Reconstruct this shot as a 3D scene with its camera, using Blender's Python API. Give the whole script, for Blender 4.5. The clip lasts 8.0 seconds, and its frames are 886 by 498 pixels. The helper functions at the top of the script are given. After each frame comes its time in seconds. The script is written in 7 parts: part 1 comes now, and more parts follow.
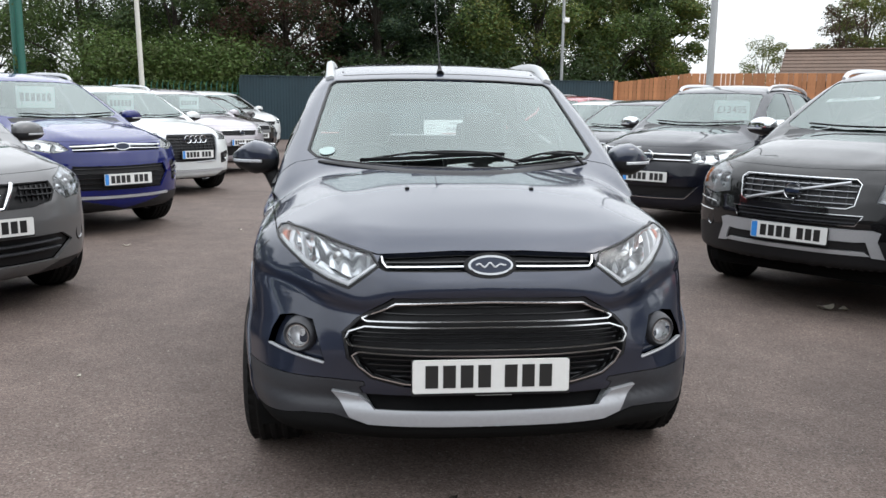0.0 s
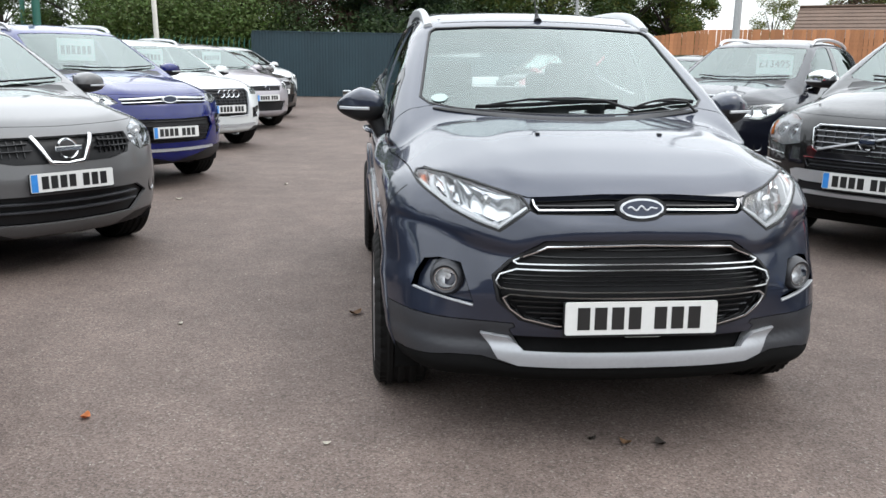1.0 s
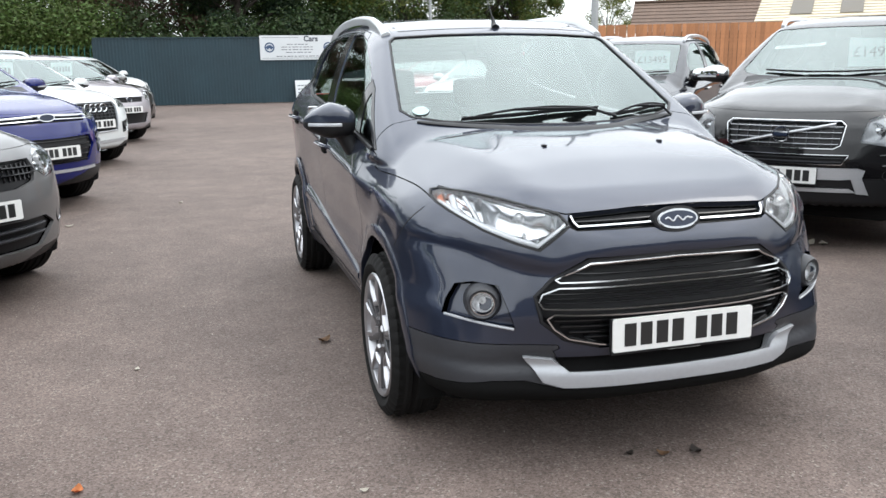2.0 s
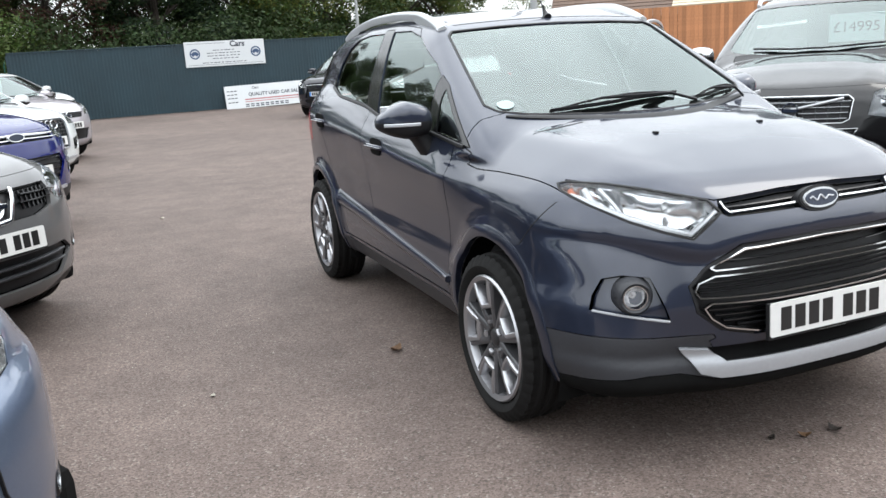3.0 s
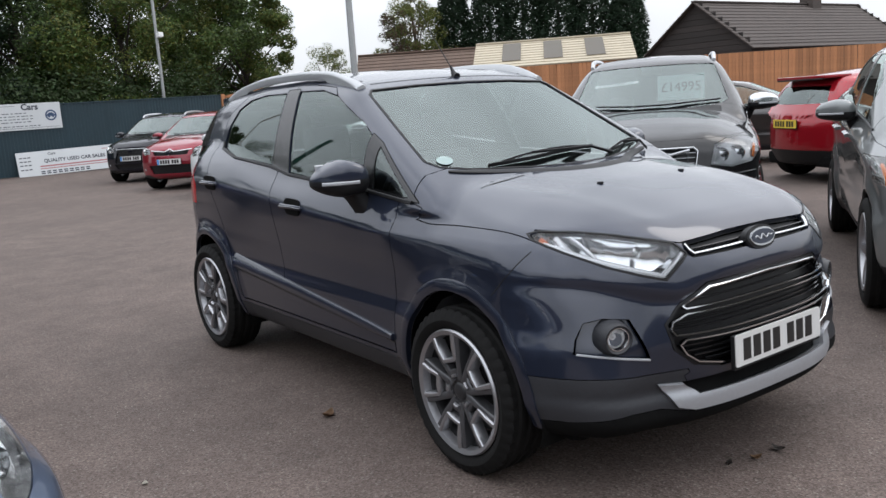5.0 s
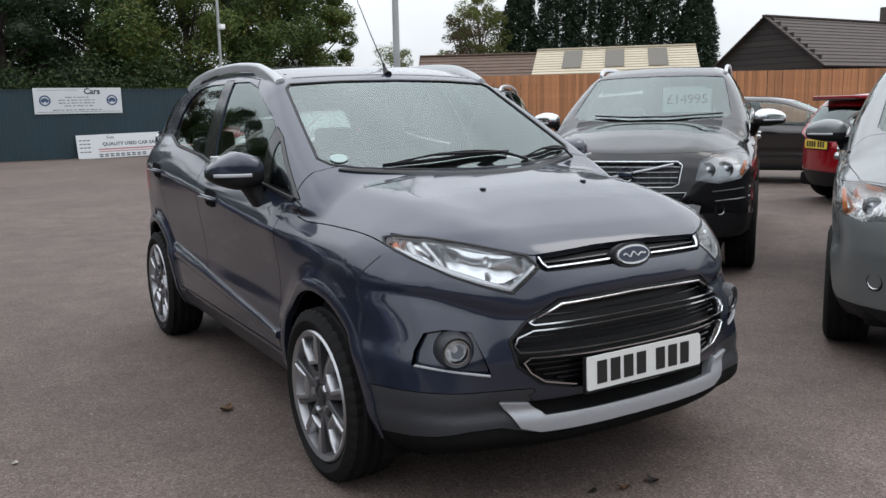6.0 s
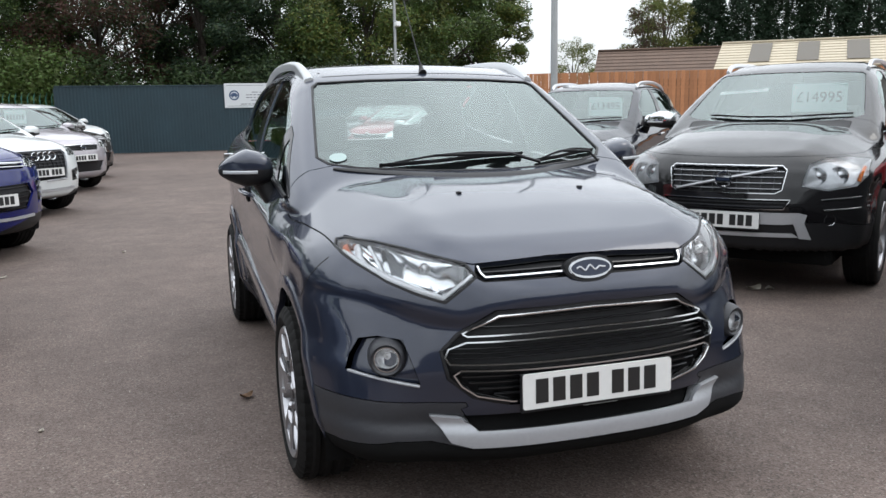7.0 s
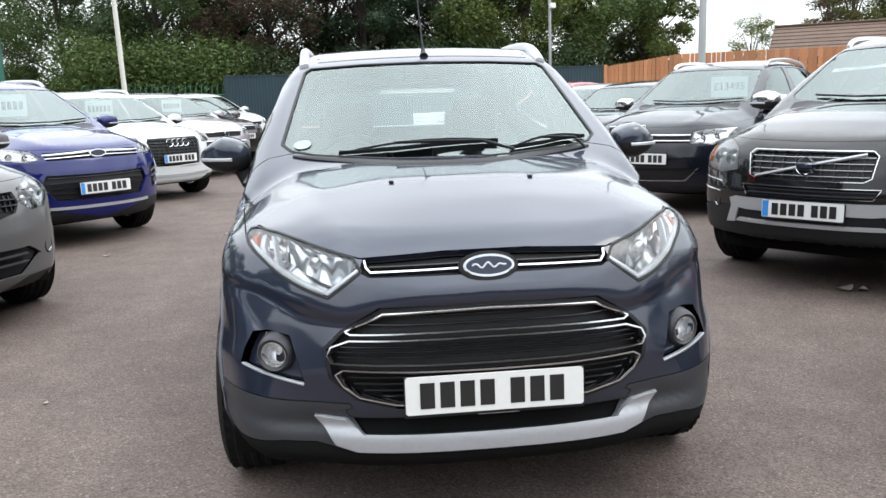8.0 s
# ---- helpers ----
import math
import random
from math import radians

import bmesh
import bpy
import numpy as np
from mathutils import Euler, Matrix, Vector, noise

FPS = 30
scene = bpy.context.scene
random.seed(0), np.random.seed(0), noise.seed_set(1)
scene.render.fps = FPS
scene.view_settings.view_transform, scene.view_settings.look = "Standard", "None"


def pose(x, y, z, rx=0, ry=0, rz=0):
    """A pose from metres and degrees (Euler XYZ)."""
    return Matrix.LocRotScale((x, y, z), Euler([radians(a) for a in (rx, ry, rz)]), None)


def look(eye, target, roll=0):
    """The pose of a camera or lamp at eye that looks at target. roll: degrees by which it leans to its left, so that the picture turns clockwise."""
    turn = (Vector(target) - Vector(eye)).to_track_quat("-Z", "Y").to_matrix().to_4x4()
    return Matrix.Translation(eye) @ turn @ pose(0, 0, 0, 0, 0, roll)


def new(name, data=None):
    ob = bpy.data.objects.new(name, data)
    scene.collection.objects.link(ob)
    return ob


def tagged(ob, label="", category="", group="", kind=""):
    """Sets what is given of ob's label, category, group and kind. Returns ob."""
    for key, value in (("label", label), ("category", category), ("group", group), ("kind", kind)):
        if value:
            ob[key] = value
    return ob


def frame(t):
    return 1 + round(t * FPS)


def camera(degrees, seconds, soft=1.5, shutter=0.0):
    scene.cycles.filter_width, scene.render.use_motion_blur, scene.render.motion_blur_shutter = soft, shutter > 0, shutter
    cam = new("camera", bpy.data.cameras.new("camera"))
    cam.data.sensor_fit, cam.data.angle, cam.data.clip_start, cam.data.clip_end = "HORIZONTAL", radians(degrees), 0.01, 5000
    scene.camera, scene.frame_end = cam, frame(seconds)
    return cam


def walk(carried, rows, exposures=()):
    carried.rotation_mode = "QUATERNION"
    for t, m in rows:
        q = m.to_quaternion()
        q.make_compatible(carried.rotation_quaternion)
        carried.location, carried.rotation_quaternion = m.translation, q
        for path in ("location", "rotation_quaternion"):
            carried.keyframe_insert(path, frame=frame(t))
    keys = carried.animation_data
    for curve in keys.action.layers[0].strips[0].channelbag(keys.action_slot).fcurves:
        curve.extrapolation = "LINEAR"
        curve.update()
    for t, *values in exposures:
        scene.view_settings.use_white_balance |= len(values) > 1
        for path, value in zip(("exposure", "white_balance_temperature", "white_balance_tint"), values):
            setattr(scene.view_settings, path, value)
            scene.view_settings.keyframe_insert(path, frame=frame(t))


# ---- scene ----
cam = camera(55.8, 8.0, 1.5)
PATH = [
    (0, (-0.445, -2.608, 1.387), (-0.235, -0.649, 1.042), 0.8),
    (0.5, (-0.664, -2.612, 1.356), (-0.471, -0.655, 0.989), 1.1),
    (1, (-0.948, -2.583, 1.33), (-0.737, -0.643, 0.89), 0.9),
    (1.5, (-1.209, -2.455, 1.333), (-0.886, -0.531, 0.892), -0.2),
    (1.7, (-1.316, -2.378, 1.351), (-0.891, -0.473, 0.912), -0.4),
    (2.8, (-2.023, -2.079, 1.393), (-1.308, -0.267, 0.941), -2.7),
    (3, (-2.131, -1.953, 1.387), (-1.409, -0.144, 0.934), -3.6),
    (3.5, (-2.417, -1.717, 1.398), (-1.613, 0.064, 0.974), -3.1),
    (4, (-2.708, -1.582, 1.422), (-1.683, 0.1, 1.078), -4.4),
    (4.5, (-2.802, -1.545, 1.421), (-1.715, 0.098, 1.073), -4.2),
    (5, (-2.631, -1.664, 1.407), (-1.487, -0.06, 1.063), -4.0),
    (5.2, (-2.509, -1.74, 1.393), (-1.359, -0.141, 1.049), -3.7),
    (6.3, (-1.778, -2.056, 1.355), (-0.883, -0.298, 1.03), -0.4),
    (6.5, (-1.638, -2.105, 1.356), (-0.856, -0.294, 1.03), -0.6),
    (7, (-1.252, -2.24, 1.365), (-0.63, -0.369, 1.031), -0.9),
    (7.5, (-0.83, -2.257, 1.345), (-0.307, -0.362, 0.98), -1.0),
    (8, (-0.393, -2.272, 1.347), (-0.174, -0.317, 0.986), -1.8),
]
walk(cam, [(t, look(eye, target, roll)) for t, eye, target, roll in PATH],
     [(0.0, -0.30, 6260, 9), (1.0, -0.08, 6260, 8), (1.7, 0.05, 6250, 8), (3.0, 0.06, 6250, 8), (4.0, -0.4, 6200, 9), (4.5, -0.62, 6200, 10), (5.0, -0.64, 6190, 11),
      (6.5, -0.73, 6200, 9), (7.0, -0.42, 6200, 9), (8.0, 0.03, 6220, 8)])

# ---- world, sun and exposure ----
world = bpy.data.worlds.new("overcast_sky")
scene.world = world
world.use_nodes = True
wn, wl = world.node_tree.nodes, world.node_tree.links
sky = wn.new("ShaderNodeTexSky")
sky.sky_type, sky.sun_disc = "NISHITA", False
sky.sun_elevation, sky.sun_rotation = radians(50), radians(105)
sky.air_density, sky.dust_density, sky.ozone_density = 1.0, 4.0, 1.0
cloud = wn.new("ShaderNodeTexNoise")
cloud.inputs["Scale"].default_value, cloud.inputs["Detail"].default_value = 2.2, 5.0
coord = wn.new("ShaderNodeTexCoord")
wl.new(coord.outputs["Generated"], cloud.inputs["Vector"])
ramp = wn.new("ShaderNodeValToRGB")
ramp.color_ramp.elements[0].position, ramp.color_ramp.elements[0].color = 0.32, (7.6, 7.75, 7.8, 1)
ramp.color_ramp.elements[1].position, ramp.color_ramp.elements[1].color = 0.66, (11.9, 12.0, 12.1, 1)
wl.new(cloud.outputs["Fac"], ramp.inputs["Fac"])
veil = wn.new("ShaderNodeMixRGB")
veil.inputs["Fac"].default_value = 0.86
wl.new(sky.outputs["Color"], veil.inputs["Color1"])
wl.new(ramp.outputs["Color"], veil.inputs["Color2"])
# an overcast sky is about three times as bright overhead as at the horizon
axis = wn.new("ShaderNodeSeparateXYZ")
wl.new(coord.outputs["Generated"], axis.inputs[0])
lift = wn.new("ShaderNodeMapRange")
lift.inputs["From Min"].default_value, lift.inputs["From Max"].default_value = 0.0, 1.0
lift.inputs["To Min"].default_value, lift.inputs["To Max"].default_value = 1.5, 4.1
wl.new(axis.outputs["Z"], lift.inputs["Value"])
dome = wn.new("ShaderNodeVectorMath")
dome.operation = "SCALE"
wl.new(veil.outputs["Color"], dome.inputs[0]), wl.new(lift.outputs["Result"], dome.inputs["Scale"])
wl.new(dome.outputs["Vector"], wn["Background"].inputs["Color"])
wn["Background"].inputs["Strength"].default_value = 0.103

sun = new("sun", bpy.data.lights.new("sun", "SUN"))
sun.data.energy, sun.data.angle, sun.data.color = 0.6, radians(25), (1.0, 0.96, 0.9)
sun.matrix_world = look((13, -3.5, 16), (0, 0, 0))

# ---- materials ----
MATS = {}


def nodes_of(name):
    m = bpy.data.materials.new(name)
    m.use_nodes = True
    return m, m.node_tree.nodes, m.node_tree.links, m.node_tree.nodes["Principled BSDF"]


def rgb(c):
    return (*c, 1.0)


def surface(name, colour, rough=0.5, metal=0.0, vary=0.15, scale=30.0, fine=400.0, bump=0.0, spec=0.5, coat=0.0, random_tone=0.0, coat_rough=0.03):
    """A surface with tone variation at two scales, worn gloss and a fine relief."""
    if name in MATS:
        return MATS[name]
    m, n, l, b = nodes_of(name)
    tc = n.new("ShaderNodeTexCoord")
    big, small = n.new("ShaderNodeTexNoise"), n.new("ShaderNodeTexNoise")
    big.inputs["Scale"].default_value, big.inputs["Detail"].default_value = scale / 10, 5
    small.inputs["Scale"].default_value, small.inputs["Detail"].default_value = fine / 10, 3
    for k in (big, small):
        l.new(tc.outputs["Object"], k.inputs["Vector"])
    add = n.new("ShaderNodeMath")
    add.operation = "ADD"
    l.new(big.outputs["Fac"], add.inputs[0]), l.new(small.outputs["Fac"], add.inputs[1])
    r = n.new("ShaderNodeMapRange")
    r.inputs["From Min"].default_value, r.inputs["From Max"].default_value = 0.55, 1.45
    r.inputs["To Min"].default_value, r.inputs["To Max"].default_value = 1 - vary, 1 + vary
    l.new(add.outputs[0], r.inputs["Value"])
    out = r.outputs["Result"]
    if random_tone:
        oi = n.new("ShaderNodeObjectInfo")
        r2 = n.new("ShaderNodeMapRange")
        r2.inputs["To Min"].default_value, r2.inputs["To Max"].default_value = 1 - random_tone, 1 + random_tone
        l.new(oi.outputs["Random"], r2.inputs["Value"])
        mul = n.new("ShaderNodeMath")
        mul.operation = "MULTIPLY"
        l.new(out, mul.inputs[0]), l.new(r2.outputs["Result"], mul.inputs[1])
        out = mul.outputs[0]
    mix = n.new("ShaderNodeVectorMath")
    mix.operation = "SCALE"
    mix.inputs[0].default_value = colour
    l.new(out, mix.inputs["Scale"])
    l.new(mix.outputs["Vector"], b.inputs["Base Color"])
    rr = n.new("ShaderNodeMapRange")
    rr.inputs["To Min"].default_value, rr.inputs["To Max"].default_value = max(rough - 0.06, 0.02), min(rough + 0.08, 1)
    l.new(big.outputs["Fac"], rr.inputs["Value"])
    l.new(rr.outputs["Result"], b.inputs["Roughness"])
    b.inputs["Metallic"].default_value = metal
    b.inputs["Specular IOR Level"].default_value = spec
    b.inputs["Coat Weight"].default_value, b.inputs["Coat Roughness"].default_value = coat, coat_rough
    if bump:
        bp = n.new("ShaderNodeBump")
        bp.inputs["Strength"].default_value, bp.inputs["Distance"].default_value = bump, 0.004
        l.new(small.outputs["Fac"], bp.inputs["Height"])
        l.new(bp.outputs["Normal"], b.inputs["Normal"])
    MATS[name] = m
    return m


def car_paint(name, colour, metal=0.55, rough=0.36, coat=1.6, haze=0.015):
    """Metallic base coat with fine flakes, some road dust, under a clear coat."""
    if name in MATS:
        return MATS[name]
    m, n, l, b = nodes_of(name)
    tc = n.new("ShaderNodeTexCoord")
    flake = n.new("ShaderNodeTexVoronoi")
    flake.inputs["Scale"].default_value = 900
    dust = n.new("ShaderNodeTexNoise")
    dust.inputs["Scale"].default_value, dust.inputs["Detail"].default_value = 3.5, 6
    for k in (flake, dust):
        l.new(tc.outputs["Object"], k.inputs["Vector"])
    fr = n.new("ShaderNodeMapRange")
    fr.inputs["To Min"].default_value, fr.inputs["To Max"].default_value = 0.86, 1.14
    l.new(flake.outputs["Color"], fr.inputs["Value"])
    sc = n.new("ShaderNodeVectorMath")
    sc.operation = "SCALE"
    sc.inputs[0].default_value = colour
    l.new(fr.outputs["Result"], sc.inputs["Scale"])
    l.new(sc.outputs["Vector"], b.inputs["Base Color"])
    b.inputs["Metallic"].default_value, b.inputs["Roughness"].default_value = metal, rough
    b.inputs["Specular IOR Level"].default_value = 0.05
    b.inputs["Coat Weight"].default_value, b.inputs["Coat IOR"].default_value = 1.0, coat
    cr = n.new("ShaderNodeMapRange")
    cr.inputs["From Min"].default_value, cr.inputs["From Max"].default_value = 0.35, 0.75
    cr.inputs["To Min"].default_value, cr.inputs["To Max"].default_value = haze, haze + 0.075
    l.new(dust.outputs["Fac"], cr.inputs["Value"])
    l.new(cr.outputs["Result"], b.inputs["Coat Roughness"])
    MATS[name] = m
    return m


def clear_glass(name, tint, rough=0.0, ior=1.95, shine=(0.90, 1.0, 0.975)):
    """A thin pane: tinted see-through, with reflections that grow at a grazing angle."""
    if name in MATS:
        return MATS[name]
    m, n, l, b = nodes_of(name)
    n.remove(b)
    t, g, f, x = n.new("ShaderNodeBsdfTransparent"), n.new("ShaderNodeBsdfGlossy"), n.new("ShaderNodeFresnel"), n.new("ShaderNodeMixShader")
    t.inputs["Color"].default_value = rgb(tint)
    g.inputs["Roughness"].default_value = rough
    g.inputs["Color"].default_value = rgb(shine)
    f.inputs["IOR"].default_value = ior
    l.new(f.outputs["Fac"], x.inputs["Fac"])
    l.new(t.outputs["BSDF"], x.inputs[1]), l.new(g.outputs["BSDF"], x.inputs[2])
    l.new(x.outputs["Shader"], n["Material Output"].inputs["Surface"])
    MATS[name] = m
    return m


def asphalt_surface():
    m, n, l, b = nodes_of("asphalt")
    tc = n.new("ShaderNodeTexCoord")

    def noise_at(scale, detail=4, rough=0.6):
        k = n.new("ShaderNodeTexNoise")
        k.inputs["Scale"].default_value, k.inputs["Detail"].default_value, k.inputs["Roughness"].default_value = scale, detail, rough
        l.new(tc.outputs["Object"], k.inputs["Vector"])
        return k

    patch, mid, grit = noise_at(0.35), noise_at(3.0, 6, 0.7), noise_at(120, 3, 0.7)
    stone = n.new("ShaderNodeTexVoronoi")
    stone.inputs["Scale"].default_value = 130
    l.new(tc.outputs["Object"], stone.inputs["Vector"])
    cr = n.new("ShaderNodeValToRGB")
    e = cr.color_ramp.elements
    e[0].position, e[0].color = 0.05, (0.060, 0.0455, 0.039, 1)
    e[1].position, e[1].color = 0.93, (0.121, 0.0925, 0.081, 1)
    k = e.new(0.6)
    k.color = (0.109, 0.0825, 0.0715, 1)
    k = e.new(0.985)
    k.color = (0.155, 0.134, 0.12, 1)
    sep = n.new("ShaderNodeSeparateColor")
    l.new(stone.outputs["Color"], sep.inputs["Color"])
    l.new(sep.outputs["Red"], cr.inputs["Fac"])
    ms = n.new("ShaderNodeMath")
    ms.operation = "MULTIPLY"
    rs = []
    for k, lo, hi in ((patch, 0.87, 1.26), (mid, 0.78, 1.21), (grit, 0.72, 1.28)):
        r = n.new("ShaderNodeMapRange")
        r.inputs["From Min"].default_value, r.inputs["From Max"].default_value = 0.3, 0.7
        r.inputs["To Min"].default_value, r.inputs["To Max"].default_value = lo, hi
        l.new(k.outputs["Fac"], r.inputs["Value"])
        rs.append(r)
    l.new(rs[0].outputs["Result"], ms.inputs[0]), l.new(rs[1].outputs["Result"], ms.inputs[1])
    ms2 = n.new("ShaderNodeMath")
    ms2.operation = "MULTIPLY"
    l.new(ms.outputs[0], ms2.inputs[0]), l.new(rs[2].outputs["Result"], ms2.inputs[1])
    sc = n.new("ShaderNodeVectorMath")
    sc.operation = "SCALE"
    l.new(cr.outputs["Color"], sc.inputs[0]), l.new(ms2.outputs[0], sc.inputs["Scale"])
    l.new(sc.outputs["Vector"], b.inputs["Base Color"])
    b.inputs["Roughness"].default_value = 0.82
    b.inputs["Specular IOR Level"].default_value = 0.35
    bp = n.new("ShaderNodeBump")
    bp.inputs["Strength"].default_value, bp.inputs["Distance"].default_value = 0.55, 0.004
    l.new(stone.outputs["Distance"], bp.inputs["Height"])
    l.new(bp.outputs["Normal"], b.inputs["Normal"])
    return m


def leaf_surface(name, colour, vary=0.35):
    if name in MATS:
        return MATS[name]
    m, n, l, b = nodes_of(name)
    geo = n.new("ShaderNodeNewGeometry")
    hsv = n.new("ShaderNodeHueSaturation")
    hsv.inputs["Color"].default_value = rgb(colour)
    a, h = n.new("ShaderNodeMapRange"), n.new("ShaderNodeMapRange")
    a.inputs["To Min"].default_value, a.inputs["To Max"].default_value = 1 - vary, 1 + vary
    h.inputs["To Min"].default_value, h.inputs["To Max"].default_value = 0.47, 0.515
    l.new(geo.outputs["Random Per Island"], a.inputs["Value"]), l.new(geo.outputs["Random Per Island"], h.inputs["Value"])
    l.new(a.outputs["Result"], hsv.inputs["Value"]), l.new(h.outputs["Result"], hsv.inputs["Hue"])
    l.new(hsv.outputs["Color"], b.inputs["Base Color"])
    b.inputs["Roughness"].default_value = 0.6
    b.inputs["Specular IOR Level"].default_value = 0.3
    tr, mx = n.new("ShaderNodeBsdfTranslucent"), n.new("ShaderNodeMixShader")
    l.new(hsv.outputs["Color"], tr.inputs["Color"])
    mx.inputs["Fac"].default_value = 0.3
    l.new(b.outputs["BSDF"], mx.inputs[1]), l.new(tr.outputs["BSDF"], mx.inputs[2])
    l.new(mx.outputs["Shader"], n["Material Output"].inputs["Surface"])
    MATS[name] = m
    return m


ASPHALT = asphalt_surface()
CHROME = surface("chrome", (0.63, 0.64, 0.65), 0.10, 1.0, 0.04)
BLACK = surface("black_plastic", (0.011, 0.011, 0.012), 0.45, 0.0, 0.2, 40, 900, 0.15, 0.25)
GLOSS_BLACK = surface("gloss_black", (0.012, 0.012, 0.013), 0.12, 0.0, 0.1)
TRIM = surface("grey_plastic", (0.028, 0.029, 0.033), 0.42, 0.0, 0.15, 30, 900, 0.12, 0.35)
SILVER = surface("silver_plastic", (0.46, 0.47, 0.49), 0.38, 0.55, 0.06, 25, 700)
RUBBER = surface("tyre_rubber", (0.008, 0.0078, 0.0076), 0.8, 0.0, 0.25, 60, 600, 0.25, 0.18)
ALLOY = surface("machined_alloy", (0.38, 0.38, 0.395), 0.32, 0.85, 0.08, 60, 900)
DARK_ALLOY = surface("dark_alloy", (0.03, 0.03, 0.032), 0.4, 0.3, 0.15)
MID_ALLOY = surface("grey_alloy", (0.085, 0.085, 0.09), 0.36, 0.5, 0.15)
BRAKE = surface("brake_steel", (0.22, 0.21, 0.20), 0.45, 0.9, 0.2)
GLASS = clear_glass("car_glass", (0.80, 0.86, 0.84), 0.0, 1.7)
SCREEN = clear_glass("windscreen_glass", (0.80, 0.86, 0.84), 0.0, 2.05)
PARKED_SCREEN = clear_glass("parked_screen_glass", (0.74, 0.80, 0.79), 0.0, 1.95)
DARK_GLASS = clear_glass("rear_glass", (0.42, 0.46, 0.46))
LENS = clear_glass("lamp_lens", (0.93, 0.94, 0.95), 0.0, 1.42, (1, 1, 1))
SKID = surface("satin_skid", (0.36, 0.37, 0.39), 0.42, 0.5, 0.06, 25, 700)
FOG = surface("fog_reflector", (0.90, 0.91, 0.92), 0.24, 0.3, 0.4, 500, 900, 0.7)
BOWL = surface("lamp_bowl", (0.42, 0.43, 0.44), 0.14, 0.95, 0.1)
STRIP = surface("lamp_strip", (0.66, 0.67, 0.68), 0.2, 0.25, 0.05)
RAIL = surface("satin_rail", (0.40, 0.41, 0.42), 0.40, 0.5, 0.06, 25, 700)
BRIGHT = surface("bright_reflector", (0.70, 0.70, 0.69), 0.18, 0.95, 0.15, 200, 600, 0.5)
DEEP_AMBER = surface("deep_amber", (0.46, 0.11, 0.03), 0.3, 0.0, 0.35, 400, 900, 0.4)
LAMP_GREY = surface("lamp_grey", (0.40, 0.41, 0.42), 0.3, 0.6, 0.2, 120, 500, 0.2)
LAMP_CHROME = surface("lamp_chrome", (0.66, 0.67, 0.68), 0.12, 1.0, 0.05, 200, 700)
REFLECT = surface("lamp_reflector", (0.40, 0.41, 0.42), 0.2, 0.95, 0.12, 160, 500, 0.35)
AMBER = surface("amber_lens", (0.75, 0.20, 0.03), 0.2, 0.0, 0.1)
RED_LENS = surface("red_lens", (0.38, 0.012, 0.015), 0.12, 0.0, 0.15)
PLATE = surface("plate_white", (0.60, 0.60, 0.585), 0.32, 0.0, 0.05)
PLATE_Y = surface("plate_yellow", (0.70, 0.50, 0.06), 0.32, 0.0, 0.05)
INK = surface("plate_black", (0.012, 0.012, 0.012), 0.4)
TAIL_PINK = surface("pink_lens", (0.50, 0.10, 0.11), 0.12, 0.0, 0.15)
EU_BLUE = surface("plate_blue", (0.035, 0.20, 0.55), 0.4)
BADGE_BLUE = surface("badge_blue", (0.010, 0.016, 0.034), 0.15, 0.2, 0.05)
CABIN = surface("cabin_trim", (0.05, 0.05, 0.052), 0.6, 0.0, 0.2)
SEAT = surface("seat_fabric", (0.075, 0.075, 0.08), 0.85, 0.0, 0.25, 80, 1500, 0.2)
CARD = surface("teal_card", (0.60, 0.72, 0.70), 0.5, 0.0, 0.06)
PALE = surface("pale_card", (0.72, 0.75, 0.73), 0.5, 0.0, 0.06)
WHITE = surface("white_print", (0.8, 0.8, 0.79), 0.5, 0.0, 0.05)
STICKER = surface("mint_sticker", (0.27, 0.35, 0.335), 0.5, 0.0, 0.05)
UNDER = surface("underbody", (0.006, 0.006, 0.006), 0.95, 0.0, 0.2, spec=0.1)

# ---- mesh helpers ----


def part(name, bm, material, parent, label="", smooth=None):
    """Links a bmesh, or (verts, faces), as one mesh object under a thing or a part."""
    me = bpy.data.meshes.new(name)
    if isinstance(bm, tuple):
        me.from_pydata([tuple(v) for v in bm[0]], [], [tuple(f) for f in bm[1]])
        me.update()
    else:
        bmesh.ops.recalc_face_normals(bm, faces=bm.faces[:])
        bm.to_mesh(me)
        bm.free()
    me.materials.append(material)
    if smooth is not None:
        me.shade_smooth()
        if smooth < 180:
            me.set_sharp_from_angle(angle=radians(smooth))
    ob = new(name, me)
    if parent is not None:
        ob.parent = parent
    if label:
        tagged(ob, label)
    return ob


def group_at(name, m=Matrix(), parent=None, label=""):
    ob = new(name)
    ob.empty_display_size = 0.1
    ob.parent = parent
    ob.matrix_basis = m
    if label:
        tagged(ob, label)
    return ob


def box(bm, lo, hi, bevel=0.0, m=None):
    made = bmesh.ops.create_cube(bm, size=1.0)["verts"]
    c = [(a + b) / 2 for a, b in zip(lo, hi)]
    s = [b - a for a, b in zip(lo, hi)]
    for v in made:
        v.co = Vector((v.co.x * s[0] + c[0], v.co.y * s[1] + c[1], v.co.z * s[2] + c[2]))
    if bevel:
        es = {e for v in made for e in v.link_edges}
        r = bmesh.ops.bevel(bm, geom=list(es), offset=bevel, segments=2, affect="EDGES", profile=0.6)
        made = list({v for f in r["faces"] for v in f.verts} | {v for v in made if v.is_valid})
    if m is not None:
        for v in made:
            v.co = m @ v.co
    return made


